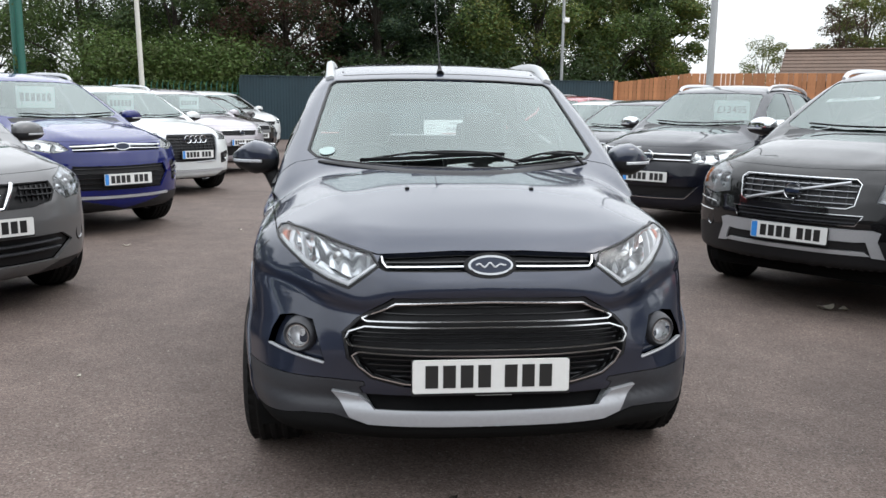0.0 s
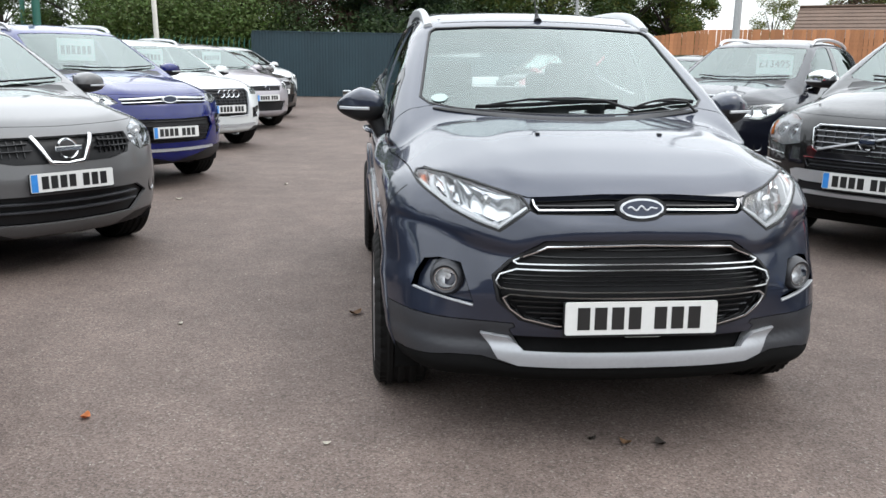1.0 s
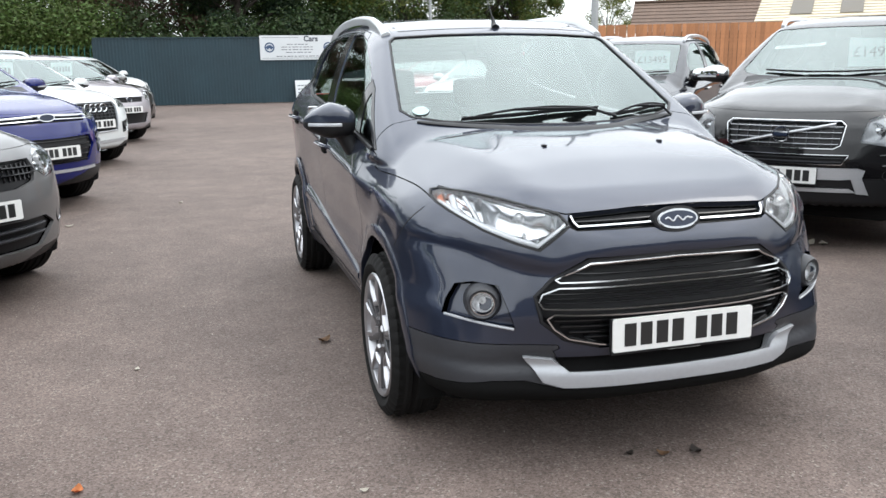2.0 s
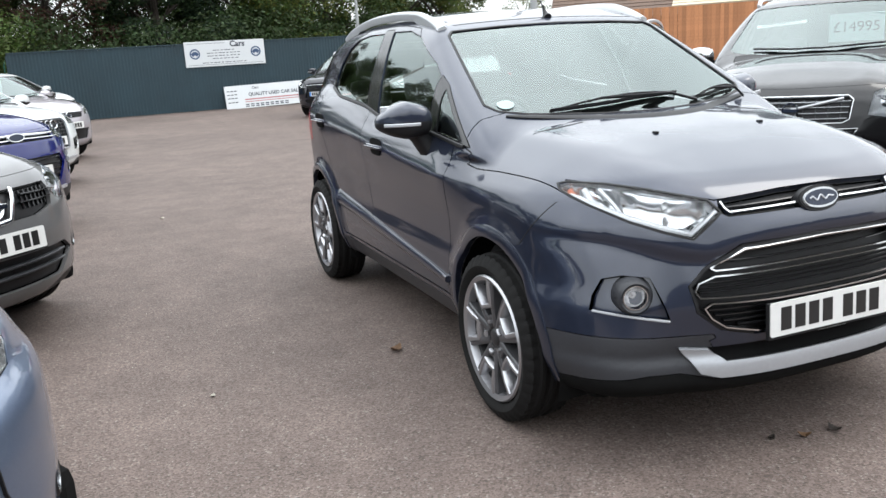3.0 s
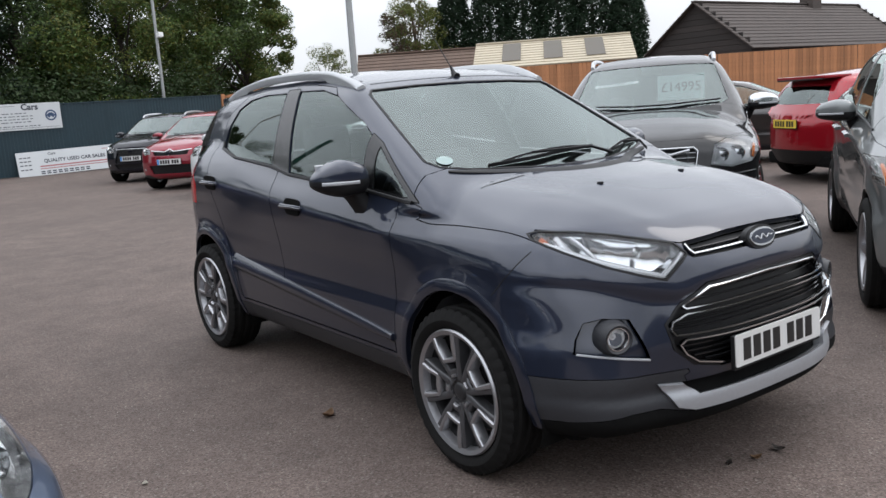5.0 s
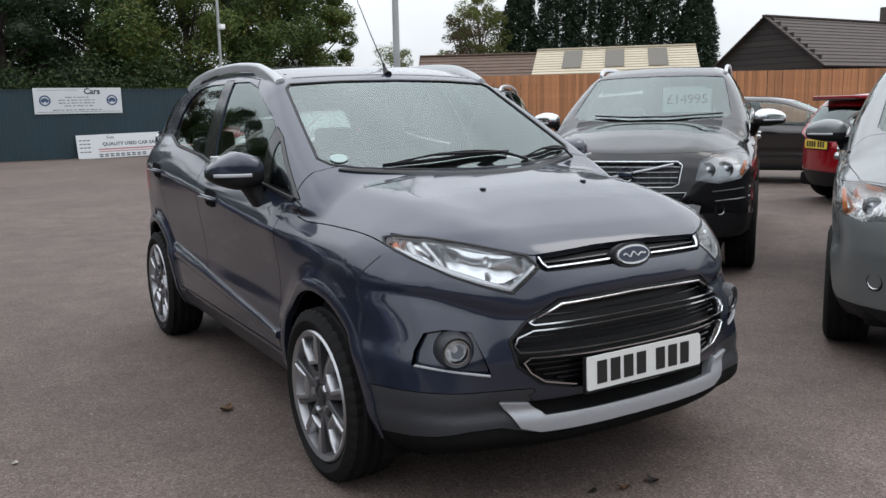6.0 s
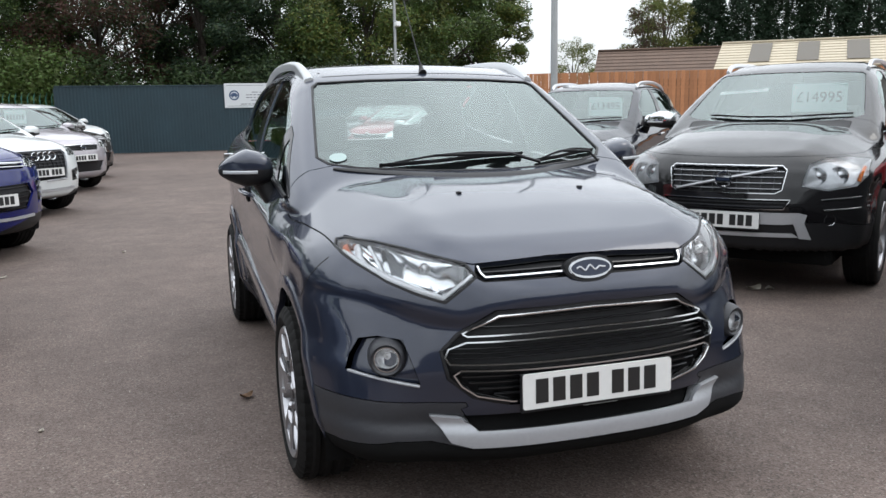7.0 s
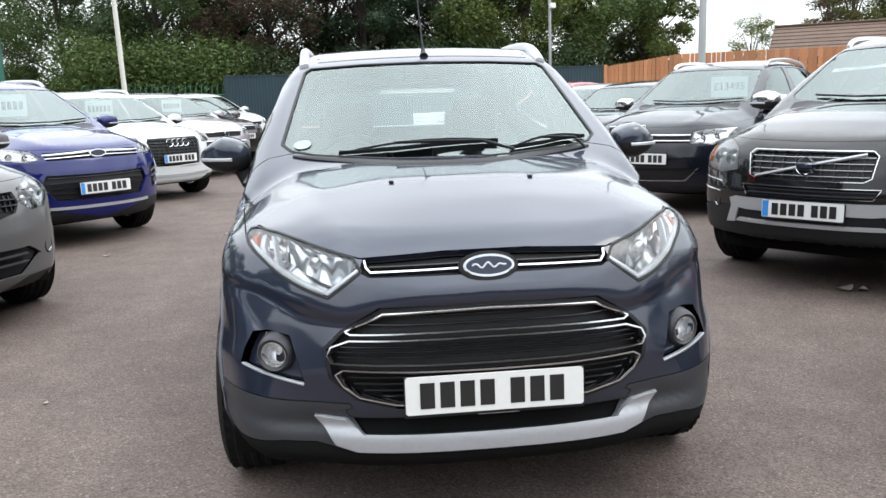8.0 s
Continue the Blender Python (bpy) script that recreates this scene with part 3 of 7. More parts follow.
def wheel(radius, width, rim_r, style, spokes=5):
    """A wheel whose axle is x; its outer face looks to +x. Returns an Empty with tyre and rim."""
    w = group_at("wheel")
    h = width / 2
    prof = [(-h * 0.72, rim_r), (-h * 0.98, rim_r + 0.022), (-h * 1.05, (radius + rim_r) / 2), (-h * 0.97, radius - 0.022), (-h * 0.84, radius - 0.004)]
    for k in range(-3, 4):
        c = k * h * 0.22
        g = 0.008 if k % 2 else 0.0
        prof += [(c - h * 0.075, radius - g), (c + h * 0.075, radius - g)]
    prof += [(h * 0.84, radius - 0.004), (h * 0.97, radius - 0.022), (h * 1.05, (radius + rim_r) / 2), (h * 0.98, rim_r + 0.022), (h * 0.72, rim_r)]
    if style == "vee":
        bm, rings = revolve(prof, 168)
        for ring, (a, r) in zip(rings, prof):
            if h * 0.60 < abs(a) < h * 0.99 and r > radius - 0.03:
                for i, v in enumerate(ring):
                    if i % 4 == 0:
                        v.co.y *= 1 - 0.0065 / r
                        v.co.z *= 1 - 0.0065 / r
    else:
        bm, _ = revolve(prof, 56)
    part("tyre", bm, RUBBER, w, "black rubber tyre", 35)
    face = h * 0.80
    bm, rings = revolve([(-h * 0.7, rim_r - 0.004), (-h * 0.6, rim_r - 0.03), (h * 0.30, rim_r - 0.035), (h * 0.62, rim_r - 0.022)], 56)
    part("rim_barrel", bm, DARK_ALLOY, w, "", 40)
    bm, rings = revolve([(h * 0.62, rim_r - 0.020), (h * 0.93, rim_r - 0.012), (h * 1.0, rim_r + 0.004), (h * 0.93, rim_r + 0.010), (h * 0.72, rim_r)], 56)
    rim = part("rim", bm, ALLOY if style != "dark" else DARK_ALLOY, w, "silver alloy wheel rim", 40)
    bm, _ = revolve([(-h * 0.25, 0.001), (-h * 0.25, rim_r - 0.06)], 40)
    part("brake_disc", bm, BRAKE if style == "plain" else DARK_ALLOY, w)

    def arm(bm, r0, t0, r1, t1, w0, w1, x0, x1, thick):
        p, q = Vector((x0, r0 * math.cos(t0), r0 * math.sin(t0))), Vector((x1, r1 * math.cos(t1), r1 * math.sin(t1)))
        mid = (p + q) / 2 + Vector((0.004, 0, 0))
        sweep([p, mid, q], [Vector((1, 0, 0))] * 3, [w0, (w0 + w1) / 2, w1], 0.012, bm, sink=thick)

    for i in range(spokes):
        t = 2 * math.pi * i / spokes + 0.3
        bm, dark = bmesh.new(), bmesh.new()
        if style == "vee":
            for s in (-1, 1):
                arm(bm, 0.128, t + s * 0.30, rim_r - 0.010, t + s * 0.285, 0.018, 0.021, face * 1.0, face * 1.06, 0.035)
            arm(bm, 0.130, t - 0.32, 0.130, t + 0.32, 0.019, 0.019, face * 1.0, face * 1.0, 0.035)
            slot = bmesh.new()
            arm(slot, 0.064, t - 0.20, 0.064, t + 0.20, 0.013, 0.013, face * 0.98, face * 0.98, 0.02)
            part("hub_bar", slot, ALLOY, rim, "", 40)
            for s in (-1, 1):
                arm(dark, 0.045, t + s * 0.42, rim_r - 0.014, t + s * 0.375, 0.030, 0.026, face * 0.86, face * 0.98, 0.035)
            arm(dark, 0.080, t - 0.30, 0.080, t + 0.30, 0.022, 0.022, face * 0.88, face * 0.88, 0.03)
            part("spoke", bm, ALLOY, rim, "", 40)
            part("grey_spoke", dark, MID_ALLOY, rim, "grey painted spoke", 40)
        else:
            dark.free()
            arm(bm, 0.05, t, rim_r - 0.012, t, 0.055, 0.042, face * 0.88, face * 1.02, 0.03)
            part("spoke", bm, ALLOY if style != "dark" else DARK_ALLOY, rim, "", 40)
    bm, _ = revolve([(h * 0.2, 0.075), (face * 0.9, 0.072), (face * 1.0, 0.060), (face * 0.92, 0.036), (face * 1.0, 0.031), (face * 1.03, 0.026), (face * 1.04, 0.001)], 32)
    hub = part("hub_cap", bm, DARK_ALLOY, rim, "dark hub with centre cap", 40)
    for i in range(5):
        t = 2 * math.pi * i / 5 + 0.3 + math.pi / 5
        bm, _ = revolve([(face * 0.8, 0.010), (face * 0.98, 0.009), (face * 1.0, 0.001)], 8, centre=(0, 0.050 * math.cos(t), 0.050 * math.sin(t)))
        part("wheel_nut", bm, BRAKE, rim)
    return w


def move(ob, m):
    ob.matrix_basis = m
    return ob


def plate(car, y, z, tilt=0.0, band=True, yellow=False, wide=0.52, x=0.0, rz=0.0):
    """A number plate whose characters are plain bars."""
    m = pose(x, y, z, tilt, 0, rz)
    p = group_at("number_plate", m, car, "yellow number plate" if yellow else "white number plate with plain dark bars")
    part("plate_panel", prism([(-wide / 2 + 0.006, -0.0555), (wide / 2 - 0.006, -0.0555), (wide / 2, -0.0495), (wide / 2, 0.0495), (wide / 2 - 0.006, 0.0555), (-wide / 2 + 0.006, 0.0555), (-wide / 2, 0.0495), (-wide / 2, -0.0495)], 0.006), PLATE_Y if yellow else PLATE, p)
    x0 = -0.200 if band else -0.212
    step, gap = (0.056 if band else 0.058), 0.030
    for i in range(7):
        cx = x0 + step * i + (gap if i > 3 else 0) + (0.028 if band else 0.015)
        part("bar", boxed((cx - 0.021, -0.0016, -0.038), (cx + 0.021, 0.001, 0.038)), INK, p)
    if band:
        part("blue_band", boxed((-wide / 2 + 0.004, -0.0012, -0.052), (-wide / 2 + 0.044, 0.001, 0.052)), EU_BLUE, p, "blue band")
    part("holder", boxed((-wide / 2 - 0.003, 0.004, -0.066), (wide / 2 + 0.003, 0.02, 0.054), 0.003), BLACK, p)
    return p


def front_bar(solid, pts, off=0.0, n=10):
    """Points on the front skin along a polyline of (x, z)."""
    out = []
    for (x0, z0), (x1, z1) in zip(pts, pts[1:]):
        for i in range(n):
            t = i / n
            out.append((x0 + (x1 - x0) * t, z0 + (z1 - z0) * t))
    out.append(pts[-1])
    ps = [solid.at_front(abs(x), z, off) for x, z in out]
    for p, (x, z) in zip(ps, out):
        if x < 0:
            p.x = -p.x
    ns = []
    for p in ps:
        k = solid.n_of((abs(p.x), p.y, p.z))
        ns.append(Vector((k.x * (1 if p.x >= 0 else -1), k.y, k.z)))
    return ps, ns


def both(pts):
    """An outline half (x >= 0) mirrored into a line from -x to +x."""
    return [(-x, z) for x, z in pts[::-1] if x > 1e-6] + list(pts)


def side_bar(solid, pts, side, off=0.0, n=10):
    ps, ns = [], []
    line = []
    for (a, b), (c, d) in zip(pts, pts[1:]):
        line += [(a + (c - a) * i / n, b + (d - b) * i / n) for i in range(n)]
    line.append(pts[-1])
    for y, z in line:
        p = solid.at_side(y, z, off)
        k = solid.n_of(p)
        ps.append(Vector((side * p.x, p.y, p.z)))
        ns.append(Vector((side * k.x, k.y, k.z)))
    return ps, ns


def mirror_unit(car, paint, base, tip, side, chrome=False, wedge=False):
    """A door mirror on its stalk: housing cap, dark foot, glass and indicator strip."""
    (bx, by, bz), (tx, ty, tz) = base, tip
    unit = group_at("door_mirror", Matrix(), car)
    c = Vector(((bx + tx) / 2 + 0.03, ty, tz))
    w, d, h = abs(tx - bx) / 2 + 0.02, 0.115, 0.078
    bm = bmesh.new()
    bmesh.ops.create_uvsphere(bm, u_segments=32, v_segments=20, radius=1)
    for v in bm.verts:
        x, y, z = v.co
        e = 0.62
        x, y, z = [math.copysign(abs(q) ** e, q) for q in (x, y, z)]
        taper = 1 - 0.30 * max(x, 0)
        if wedge:
            taper = (1 - 0.52 * max(x, 0) ** 1.3) * (1 - 0.10 * max(-x, 0))
            z = z * (0.86 if z > 0 else 1.0) + (0.10 if z > 0 else -0.12) * (1 - abs(x)) - 0.10 * max(x, 0)
        v.co = Vector((side * (c.x + x * w), c.y + (y * d * taper if y < 0 else y * 0.035) + 0.03 * x, c.z + z * h * taper - 0.012 * x * x))
    lower = bmesh.new()
    lower.from_mesh(part_mesh(bm))
    bmesh.ops.bisect_plane(bm, geom=bm.verts[:] + bm.edges[:] + bm.faces[:], plane_co=(0, 0, c.z - 0.012), plane_no=(0, 0, 1), clear_inner=True)
    bmesh.ops.bisect_plane(lower, geom=lower.verts[:] + lower.edges[:] + lower.faces[:], plane_co=(0, 0, c.z - 0.012), plane_no=(0, 0, 1), clear_outer=True)
    part("mirror_cap", bm, CHROME if chrome else paint, unit, "", 60)
    part("mirror_housing", lower, BLACK, unit, "black lower housing", 60)
    if wedge:
        foot = sweep([Vector((side * 0.790, by - 0.025, bz - 0.125)), Vector((side * 0.806, by - 0.022, bz - 0.09)), Vector((side * 0.838, by - 0.005, bz - 0.03)), Vector((side * 0.870, by + 0.0, bz + 0.03))],
                     [Vector((0, -1, 0.2))] * 4, [0.078, 0.070, 0.068, 0.105], 0.040, sink=0.04)
    else:
        foot = sweep([Vector((side * (bx - 0.06), by + 0.01, bz - 0.16)), Vector((side * (bx + 0.0), by - 0.01, bz - 0.12)), Vector((side * (bx + 0.035), ty - 0.02, tz - 0.06))],
                 [Vector((0, -1, 0.2))] * 3, [0.06, 0.055, 0.085], 0.035, sink=0.035)
    part("mirror_foot", foot, BLACK, unit, "black mirror stalk", 50)
    g = boxed((c.x - w * 0.80, c.y + 0.030, c.z - h * 0.7), (c.x + w * 0.75, c.y + 0.038, c.z + h * 0.7), 0.003)
    for v in g.verts:
        v.co.x *= side
    part("mirror_glass", g, CHROME, unit)
    pts = [Vector((side * (c.x - w * 0.35 + w * 1.22 * i / 8), c.y - d * (0.99 - 0.33 * (i / 8) ** 3) + 0.03 * (-0.35 + 1.22 * i / 8), c.z - 0.022)) for i in range(9)]
    part("indicator", sweep(pts, [Vector((side * 0.25, -1, 0))] * 9, 0.014, 0.004, sink=0.006), SILVER, unit, "clear indicator strip")
    return unit


def part_mesh(bm):
    me = bpy.data.meshes.new("spare")
    bm.to_mesh(me)
    return me


def seat(parent, x, y, z, back=True, tall=0.62):
    s = group_at("car_seat", pose(x, y, z), parent)
    part("seat_cushion", boxed((-0.24, -0.25, -0.02), (0.24, 0.24, 0.14), 0.05), SEAT, s, "", 60)
    part("seat_back", boxed((-0.235, -0.06, 0), (0.235, 0.07, tall), 0.055, pose(0, 0.24, 0.10, -14)), SEAT, s, "", 60)
    part("head_restraint", boxed((-0.135, -0.05, 0), (0.135, 0.05, 0.19), 0.045, pose(0, 0.40, 0.10 + tall * 0.99, -8)), SEAT, s, "dark head restraint", 60)
    return s


def cabin_fit(car, s, seats=True):
    """Dashboard, steering wheel (right-hand drive), seats and floor, seen through the glass."""
    y0, z0, w = s["dash"]
    part("cabin_floor", boxed((-w, y0, 0.34), (w, s["length"] - 0.45, 0.40), 0.01), CABIN, car)
    bm = boxed((-w, y0 - 0.10, 0.45), (w, y0 + 0.42, z0), 0.07)
    part("dashboard", bm, CABIN, car, "dark moulded dashboard", 60)
    bm = bmesh.new()
    n = 28
    m = pose(-0.36, y0 + 0.52, z0 - 0.02, -62)
    pts = [m @ Vector((0.185 * math.cos(2 * math.pi * i / n), 0.185 * math.sin(2 * math.pi * i / n), 0)) for i in range(n + 1)]
    tube(pts, 0.015, 8, bm, cap=False)
    part("steering_wheel", bm, BLACK, car, "black steering wheel", 60)
    if seats:
        for x in (-0.36, 0.36):
            seat(car, x, y0 + 0.98, 0.50, tall=s.get("seat_tall", 0.54))
        for x in (-0.42, 0.42):
            seat(car, x, y0 + 1.85, 0.50, tall=s.get("seat_tall", 0.54) * 0.86)
    zr, yr = s["mirror_at"]
    part("interior_mirror", boxed((-0.10, yr, zr - 0.045), (0.10, yr + 0.06, zr + 0.05), 0.014), BLACK, car, "", 50)


def stand(car, x, y, degrees):
    """Puts a car's front centre at (x, y); degrees is the way its nose-to-tail line runs."""
    car.matrix_basis = pose(x, y, 0, 0, 0, degrees - 90)
    return car

# ---- the grey compact SUV in the middle of the aisle ----
COMPACT = dict(
    length=4.0, hubs=(0.797, 3.310), hub_z=0.325, flare_r=0.50, flare=0.015, plan=(0.088, 3.1), crown=0.115, crown_pow=3.0,
    floor=0.24, mid=2.2, screen_bow=0.10, belt=1.08, cabin_w=0.786, tumble=0.20, tumble2=0.42, rail_round=0.085, spine=(0.95, 3.1, 0.66), edge=0.085, corner=0.10,
    width_z=[(0.15, 0.75), (0.28, 0.795), (0.36, 0.830), (0.46, 0.842), (0.55, 0.846), (0.62, 0.834), (0.74, 0.842), (0.86, 0.860), (0.950, 0.869), (0.965, 0.867), (1.08, 0.822), (1.2, 0.785), (1.3, 0.75)],
    width_y=[(-0.2, 0.93), (0.3, 0.970), (0.8, 1.0), (1.4, 0.985), (2.6, 0.985), (3.2, 1.0), (3.7, 0.98), (4.1, 0.93)],
    front_z=[(0.15, 0.16), (0.24, 0.085), (0.30, 0.022), (0.37, 0.022), (0.40, 0.040), (0.45, 0.024), (0.56, 0.018), (0.62, 0.030), (0.70, 0.046), (0.738, 0.055), (0.772, 0.040), (0.80, 0.046), (0.84, 0.066), (0.90, 0.098), (1.0, 0.16), (1.2, 0.5)],
    rear_bow=0.15, rear_z=[(0.2, 3.85), (0.5, 3.98), (0.85, 3.98), (1.0, 3.93), (1.1, 3.86), (1.3, 3.73), (1.5, 3.60)],
    top_y=[(-0.1, 0.83), (0.09, 0.905), (0.20, 0.955), (0.40, 1.020), (0.60, 1.062), (0.95, 1.111), (1.08, 1.127), (1.35, 1.19), (2.2, 1.225), (2.9, 1.335), (3.4, 1.36), (4.0, 1.28)],
    cabin_y=[(0.60, 0.80), (0.965, 1.095), (1.74, 1.512), (1.82, 1.541), (2.05, 1.586), (2.4, 1.608), (2.9, 1.598), (3.4, 1.555), (3.62, 1.515), (3.75, 1.35), (3.95, 0.95)],
    crease_slope=0.085, side_blur=0.011,
    lean=0.28, wing_lean=0.20, nose_dip=[(-0.2, 0.0), (0.0, 0.0), (0.22, -0.006), (0.34, -0.026), (0.42, -0.046), (0.52, -0.026), (0.66, 0.022), (0.74, 0.045), (0.9, 0.05)],
    ridges=((0.5, 0.50, 0.10, 0.012),),
    dash=(1.18, 1.03, 0.70), mirror_at=(1.452, 1.765),
)


def arch(y, z, r, n=28, squash=1.0):
    return [(y + squash * r * math.cos(2 * math.pi * i / n), z + r * math.sin(2 * math.pi * i / n)) for i in range(n)]


def grey_compact():
    S = COMPACT
    so = Solid(S)
    car = group_at("compact_suv")
    tagged(car, "dark grey metallic compact SUV with chrome grille and roof rails", "car")
    paint = car_paint("dark_grey_metallic", (0.020, 0.025, 0.042), 0.45, 0.40, 1.60, 0.04)
    hz = S["hub_z"]
    screen = dict(lo=(-9, 0.85, 1.02), hi=(0.72, 2.1, 1.60))
    cuts = [
        ("hood", "top", [(-1, -0.05), (0.30, -0.05), (0.60, 0.15), (0.725, 0.44), (0.764, 0.75), (0.792, 1.0), (0.796, 1.10), (0.70, 1.13), (-1, 1.13)], dict(lo=(-9, -0.1, 0.80), hi=(9, 1.2, 1.3))),
        ("body_shell", "front", [(-1, 0.899), (0.12, 0.898), (0.37, 0.886), (0.37, 0.3), (-1, 0.3)]),
        ("body_shell", "front", [(0.37, 0.886), (0.545, 0.929), (0.69, 0.947), (0.69, 0.3), (0.37, 0.3)]),
        ("body_shell", "front", [(0.69, 0.947), (0.80, 0.935), (0.80, 0.3), (0.69, 0.3)], dict(hi=(9, 0.47, 9))),
        ("windscreen", "front", [(-1, 1.112), (0.25, 1.116), (0.50, 1.130), (0.61, 1.146), (0.645, 1.170), (0.560, 1.470), (0.53, 1.486), (0.3, 1.497), (-1, 1.503)], screen),
        ("front_door", "side", [(1.255, 0.375), (1.20, 0.80), (1.19, 1.03), (1.97, 1.515), (2.2, 1.54), (2.385, 1.545), (2.275, 0.375)]),
        ("rear_door", "side", [(2.275, 0.375), (2.385, 1.545), (2.75, 1.545), (3.0, 1.52), (3.20, 1.42), (3.235, 1.25), (2.885, 0.40), (2.86, 0.375)]),
        ("pillar_trim", "side", [(2.225, 1.105), (2.335, 1.525), (2.475, 1.527), (2.425, 1.13)]),
        ("front_window", "side", [(1.500, 1.072), (1.505, 1.290), (1.60, 1.345), (1.90, 1.472), (2.08, 1.507), (2.325, 1.512), (2.222, 1.112)]),
        ("rear_window", "side", [(2.428, 1.148), (2.482, 1.510), (2.75, 1.512), (2.94, 1.494), (3.07, 1.445), (3.145, 1.35), (3.155, 1.27), (3.13, 1.238), (2.9, 1.190)]),
        ("mirror_sail", "side", [(1.06, 1.022), (1.497, 1.071), (1.502, 1.297), (1.42, 1.258)]),
        ("quarter_window", "side", [(1.13, 1.040), (1.405, 1.070), (1.415, 1.240)]),
        ("rear_pillar_trim", "side", [(3.50, 1.14), (3.46, 1.46), (3.60, 1.47), (3.74, 1.14)]),
        ("rear_screen", "front", [(-1, 1.46), (0.56, 1.45), (0.715, 1.22), (0.70, 1.15), (-1, 1.14)], dict(lo=(-9, 3.36, 1.0), hi=(9, 9, 9))),
        ("tail_light", "side", [(3.44, 0.90), (3.37, 1.02), (3.42, 1.15), (4.3, 1.17), (4.3, 0.90)]),
        ("sill", "side", [(1.10, 0.15), (1.12, 0.352), (2.98, 0.352), (3.0, 0.15)], dict(lo=(0.5, 0, 0))),
        ("lower_door_trim", "side", [(1.258, 0.378), (1.254, 0.430), (2.905, 0.545), (2.868, 0.378)]),
        ("lower_bumper", "side", [(0.0, 0.10), (0.0, 0.470), (0.60, 0.470), (0.60, 0.10)], dict(lo=(0.40, -1, 0))),
        ("lower_bumper", "front", [(0.44, 0.10), (0.50, 0.440), (0.545, 0.470), (1.0, 0.470), (1.0, 0.10)]),
        ("splitter", "front", [(-1, 0.318), (0.42, 0.322), (0.42, 0.10), (-1, 0.10)]),
        # black corners stand for the shade under the bumper; the centre lip is black
        ("splitter", "front", [(0.42, 0.322), (0.52, 0.345), (0.62, 0.345), (0.78, 0.315), (1.0, 0.26), (1.0, 0.10), (0.42, 0.10)]),
        ("lower_intake", "front", [(-1, 0.428), (0.435, 0.424), (0.378, 0.374), (-1, 0.366)]),
        ("skid_trim", "front", [(-1, 0.368), (0.378, 0.376), (0.40, 0.324), (-1, 0.320)]),
        ("skid_trim", "front", [(0.378, 0.374), (0.432, 0.424), (0.524, 0.432), (0.462, 0.342), (0.40, 0.324)]),
        ("grille_back", "front", [(-1, 0.760), (0.322, 0.752), (0.440, 0.679), (0.489, 0.630), (0.473, 0.546), (0.398, 0.484), (0.283, 0.457), (-1, 0.446)]),
        ("slot_back", "front", [(-1, 0.897), (0.12, 0.896), (0.36, 0.884), (0.372, 0.852), (0.345, 0.838), (-1, 0.842)]),
        ("headlight_lens", "front", [(0.392, 0.888), (0.368, 0.852), (0.466, 0.780), (0.54, 0.803), (0.613, 0.833), (0.69, 0.882), (0.716, 0.904), (0.724, 0.920), (0.714, 0.934), (0.69, 0.941), (0.62, 0.938), (0.545, 0.925)]),
        ("body_shell", "side", [(0.515, 1.05), (0.505, 0.93), (0.46, 0.87), (0.41, 0.80), (1.2, 0.80), (1.2, 1.05)], dict(only=("headlight_lens",))),
        ("fog_recess", "front", [(0.588, 0.658), (0.655, 0.664), (0.704, 0.652), (0.734, 0.600), (0.748, 0.555), (0.548, 0.522)]),
        ("arch_hole", "side", arch(S["hubs"][0], hz, 0.392, squash=0.915), dict(lo=(0.5, -1, -1))),
        ("arch_hole", "side", arch(S["hubs"][1], hz, 0.392, squash=0.915), dict(lo=(0.5, -1, -1))),
    ]
    looks = {
        "body_shell": dict(mat=paint, lip=0.02),
        "hood": dict(lip=0.018, gap=0.0035), "front_door": dict(pair=True, gap=0.003), "rear_door": dict(pair=True, gap=0.003),
        "pillar_trim": dict(mat=GLOSS_BLACK, pair=True),
        "windscreen": dict(mat=SCREEN, glass=True, lip=0, shift=0.004, label="clear windscreen reflecting the sky"),
        "front_window": dict(mat=GLASS, glass=True, pair=True, lip=0, shift=0.006), "rear_window": dict(mat=GLASS, glass=True, pair=True, lip=0, shift=0.006),
        "rear_screen": dict(mat=GLASS, glass=True, lip=0, shift=0.004), "quarter_window": dict(mat=DARK_GLASS, glass=True, pair=True, lip=0, shift=0.004), "rear_pillar_trim": dict(mat=GLOSS_BLACK, pair=True, lip=0.01), "mirror_sail": dict(mat=GLOSS_BLACK, pair=True, lip=0.01, label="black frame of the small front window"), "tail_light": dict(mat=RED_LENS, pair=True, label="red tail light"),
        "sill": dict(mat=TRIM, pair=True), "lower_door_trim": dict(mat=paint, pair=True, gap=0.003), "lower_bumper": dict(mat=TRIM, pair=True, label="dark grey lower bumper corner"),
        "splitter": dict(mat=UNDER), "lower_intake": dict(mat=UNDER, shift=0.03), "skid_trim": dict(mat=SKID, label="silver skid trim", shift=-0.012, lip=0.04),
        "grille_back": dict(mat=BLACK, shift=0.045, label="black grille opening"), "slot_back": dict(mat=BLACK, shift=0.028),
        "headlight_lens": dict(mat=LENS, glass=True, pair=True, lip=0, label="clear headlight lens"),
        "fog_recess": dict(mat=paint, pair=True, shift=0.028, lip=-0.027, gap=0.0, label="fog lamp recess in the bumper"), "arch_hole": dict(drop=True),
    }
    build_skin(so, car, cuts, looks, (72, 132, 30, 128))

    # windscreen surround and door window seals
    q, k = [], []
    for x in np.linspace(-0.60, 0.60, 41):
        p = so.at_front_glass(x, 1.096 + 0.085 * x * x)
        q.append(p + Vector((0, -0.004, 0.001)))
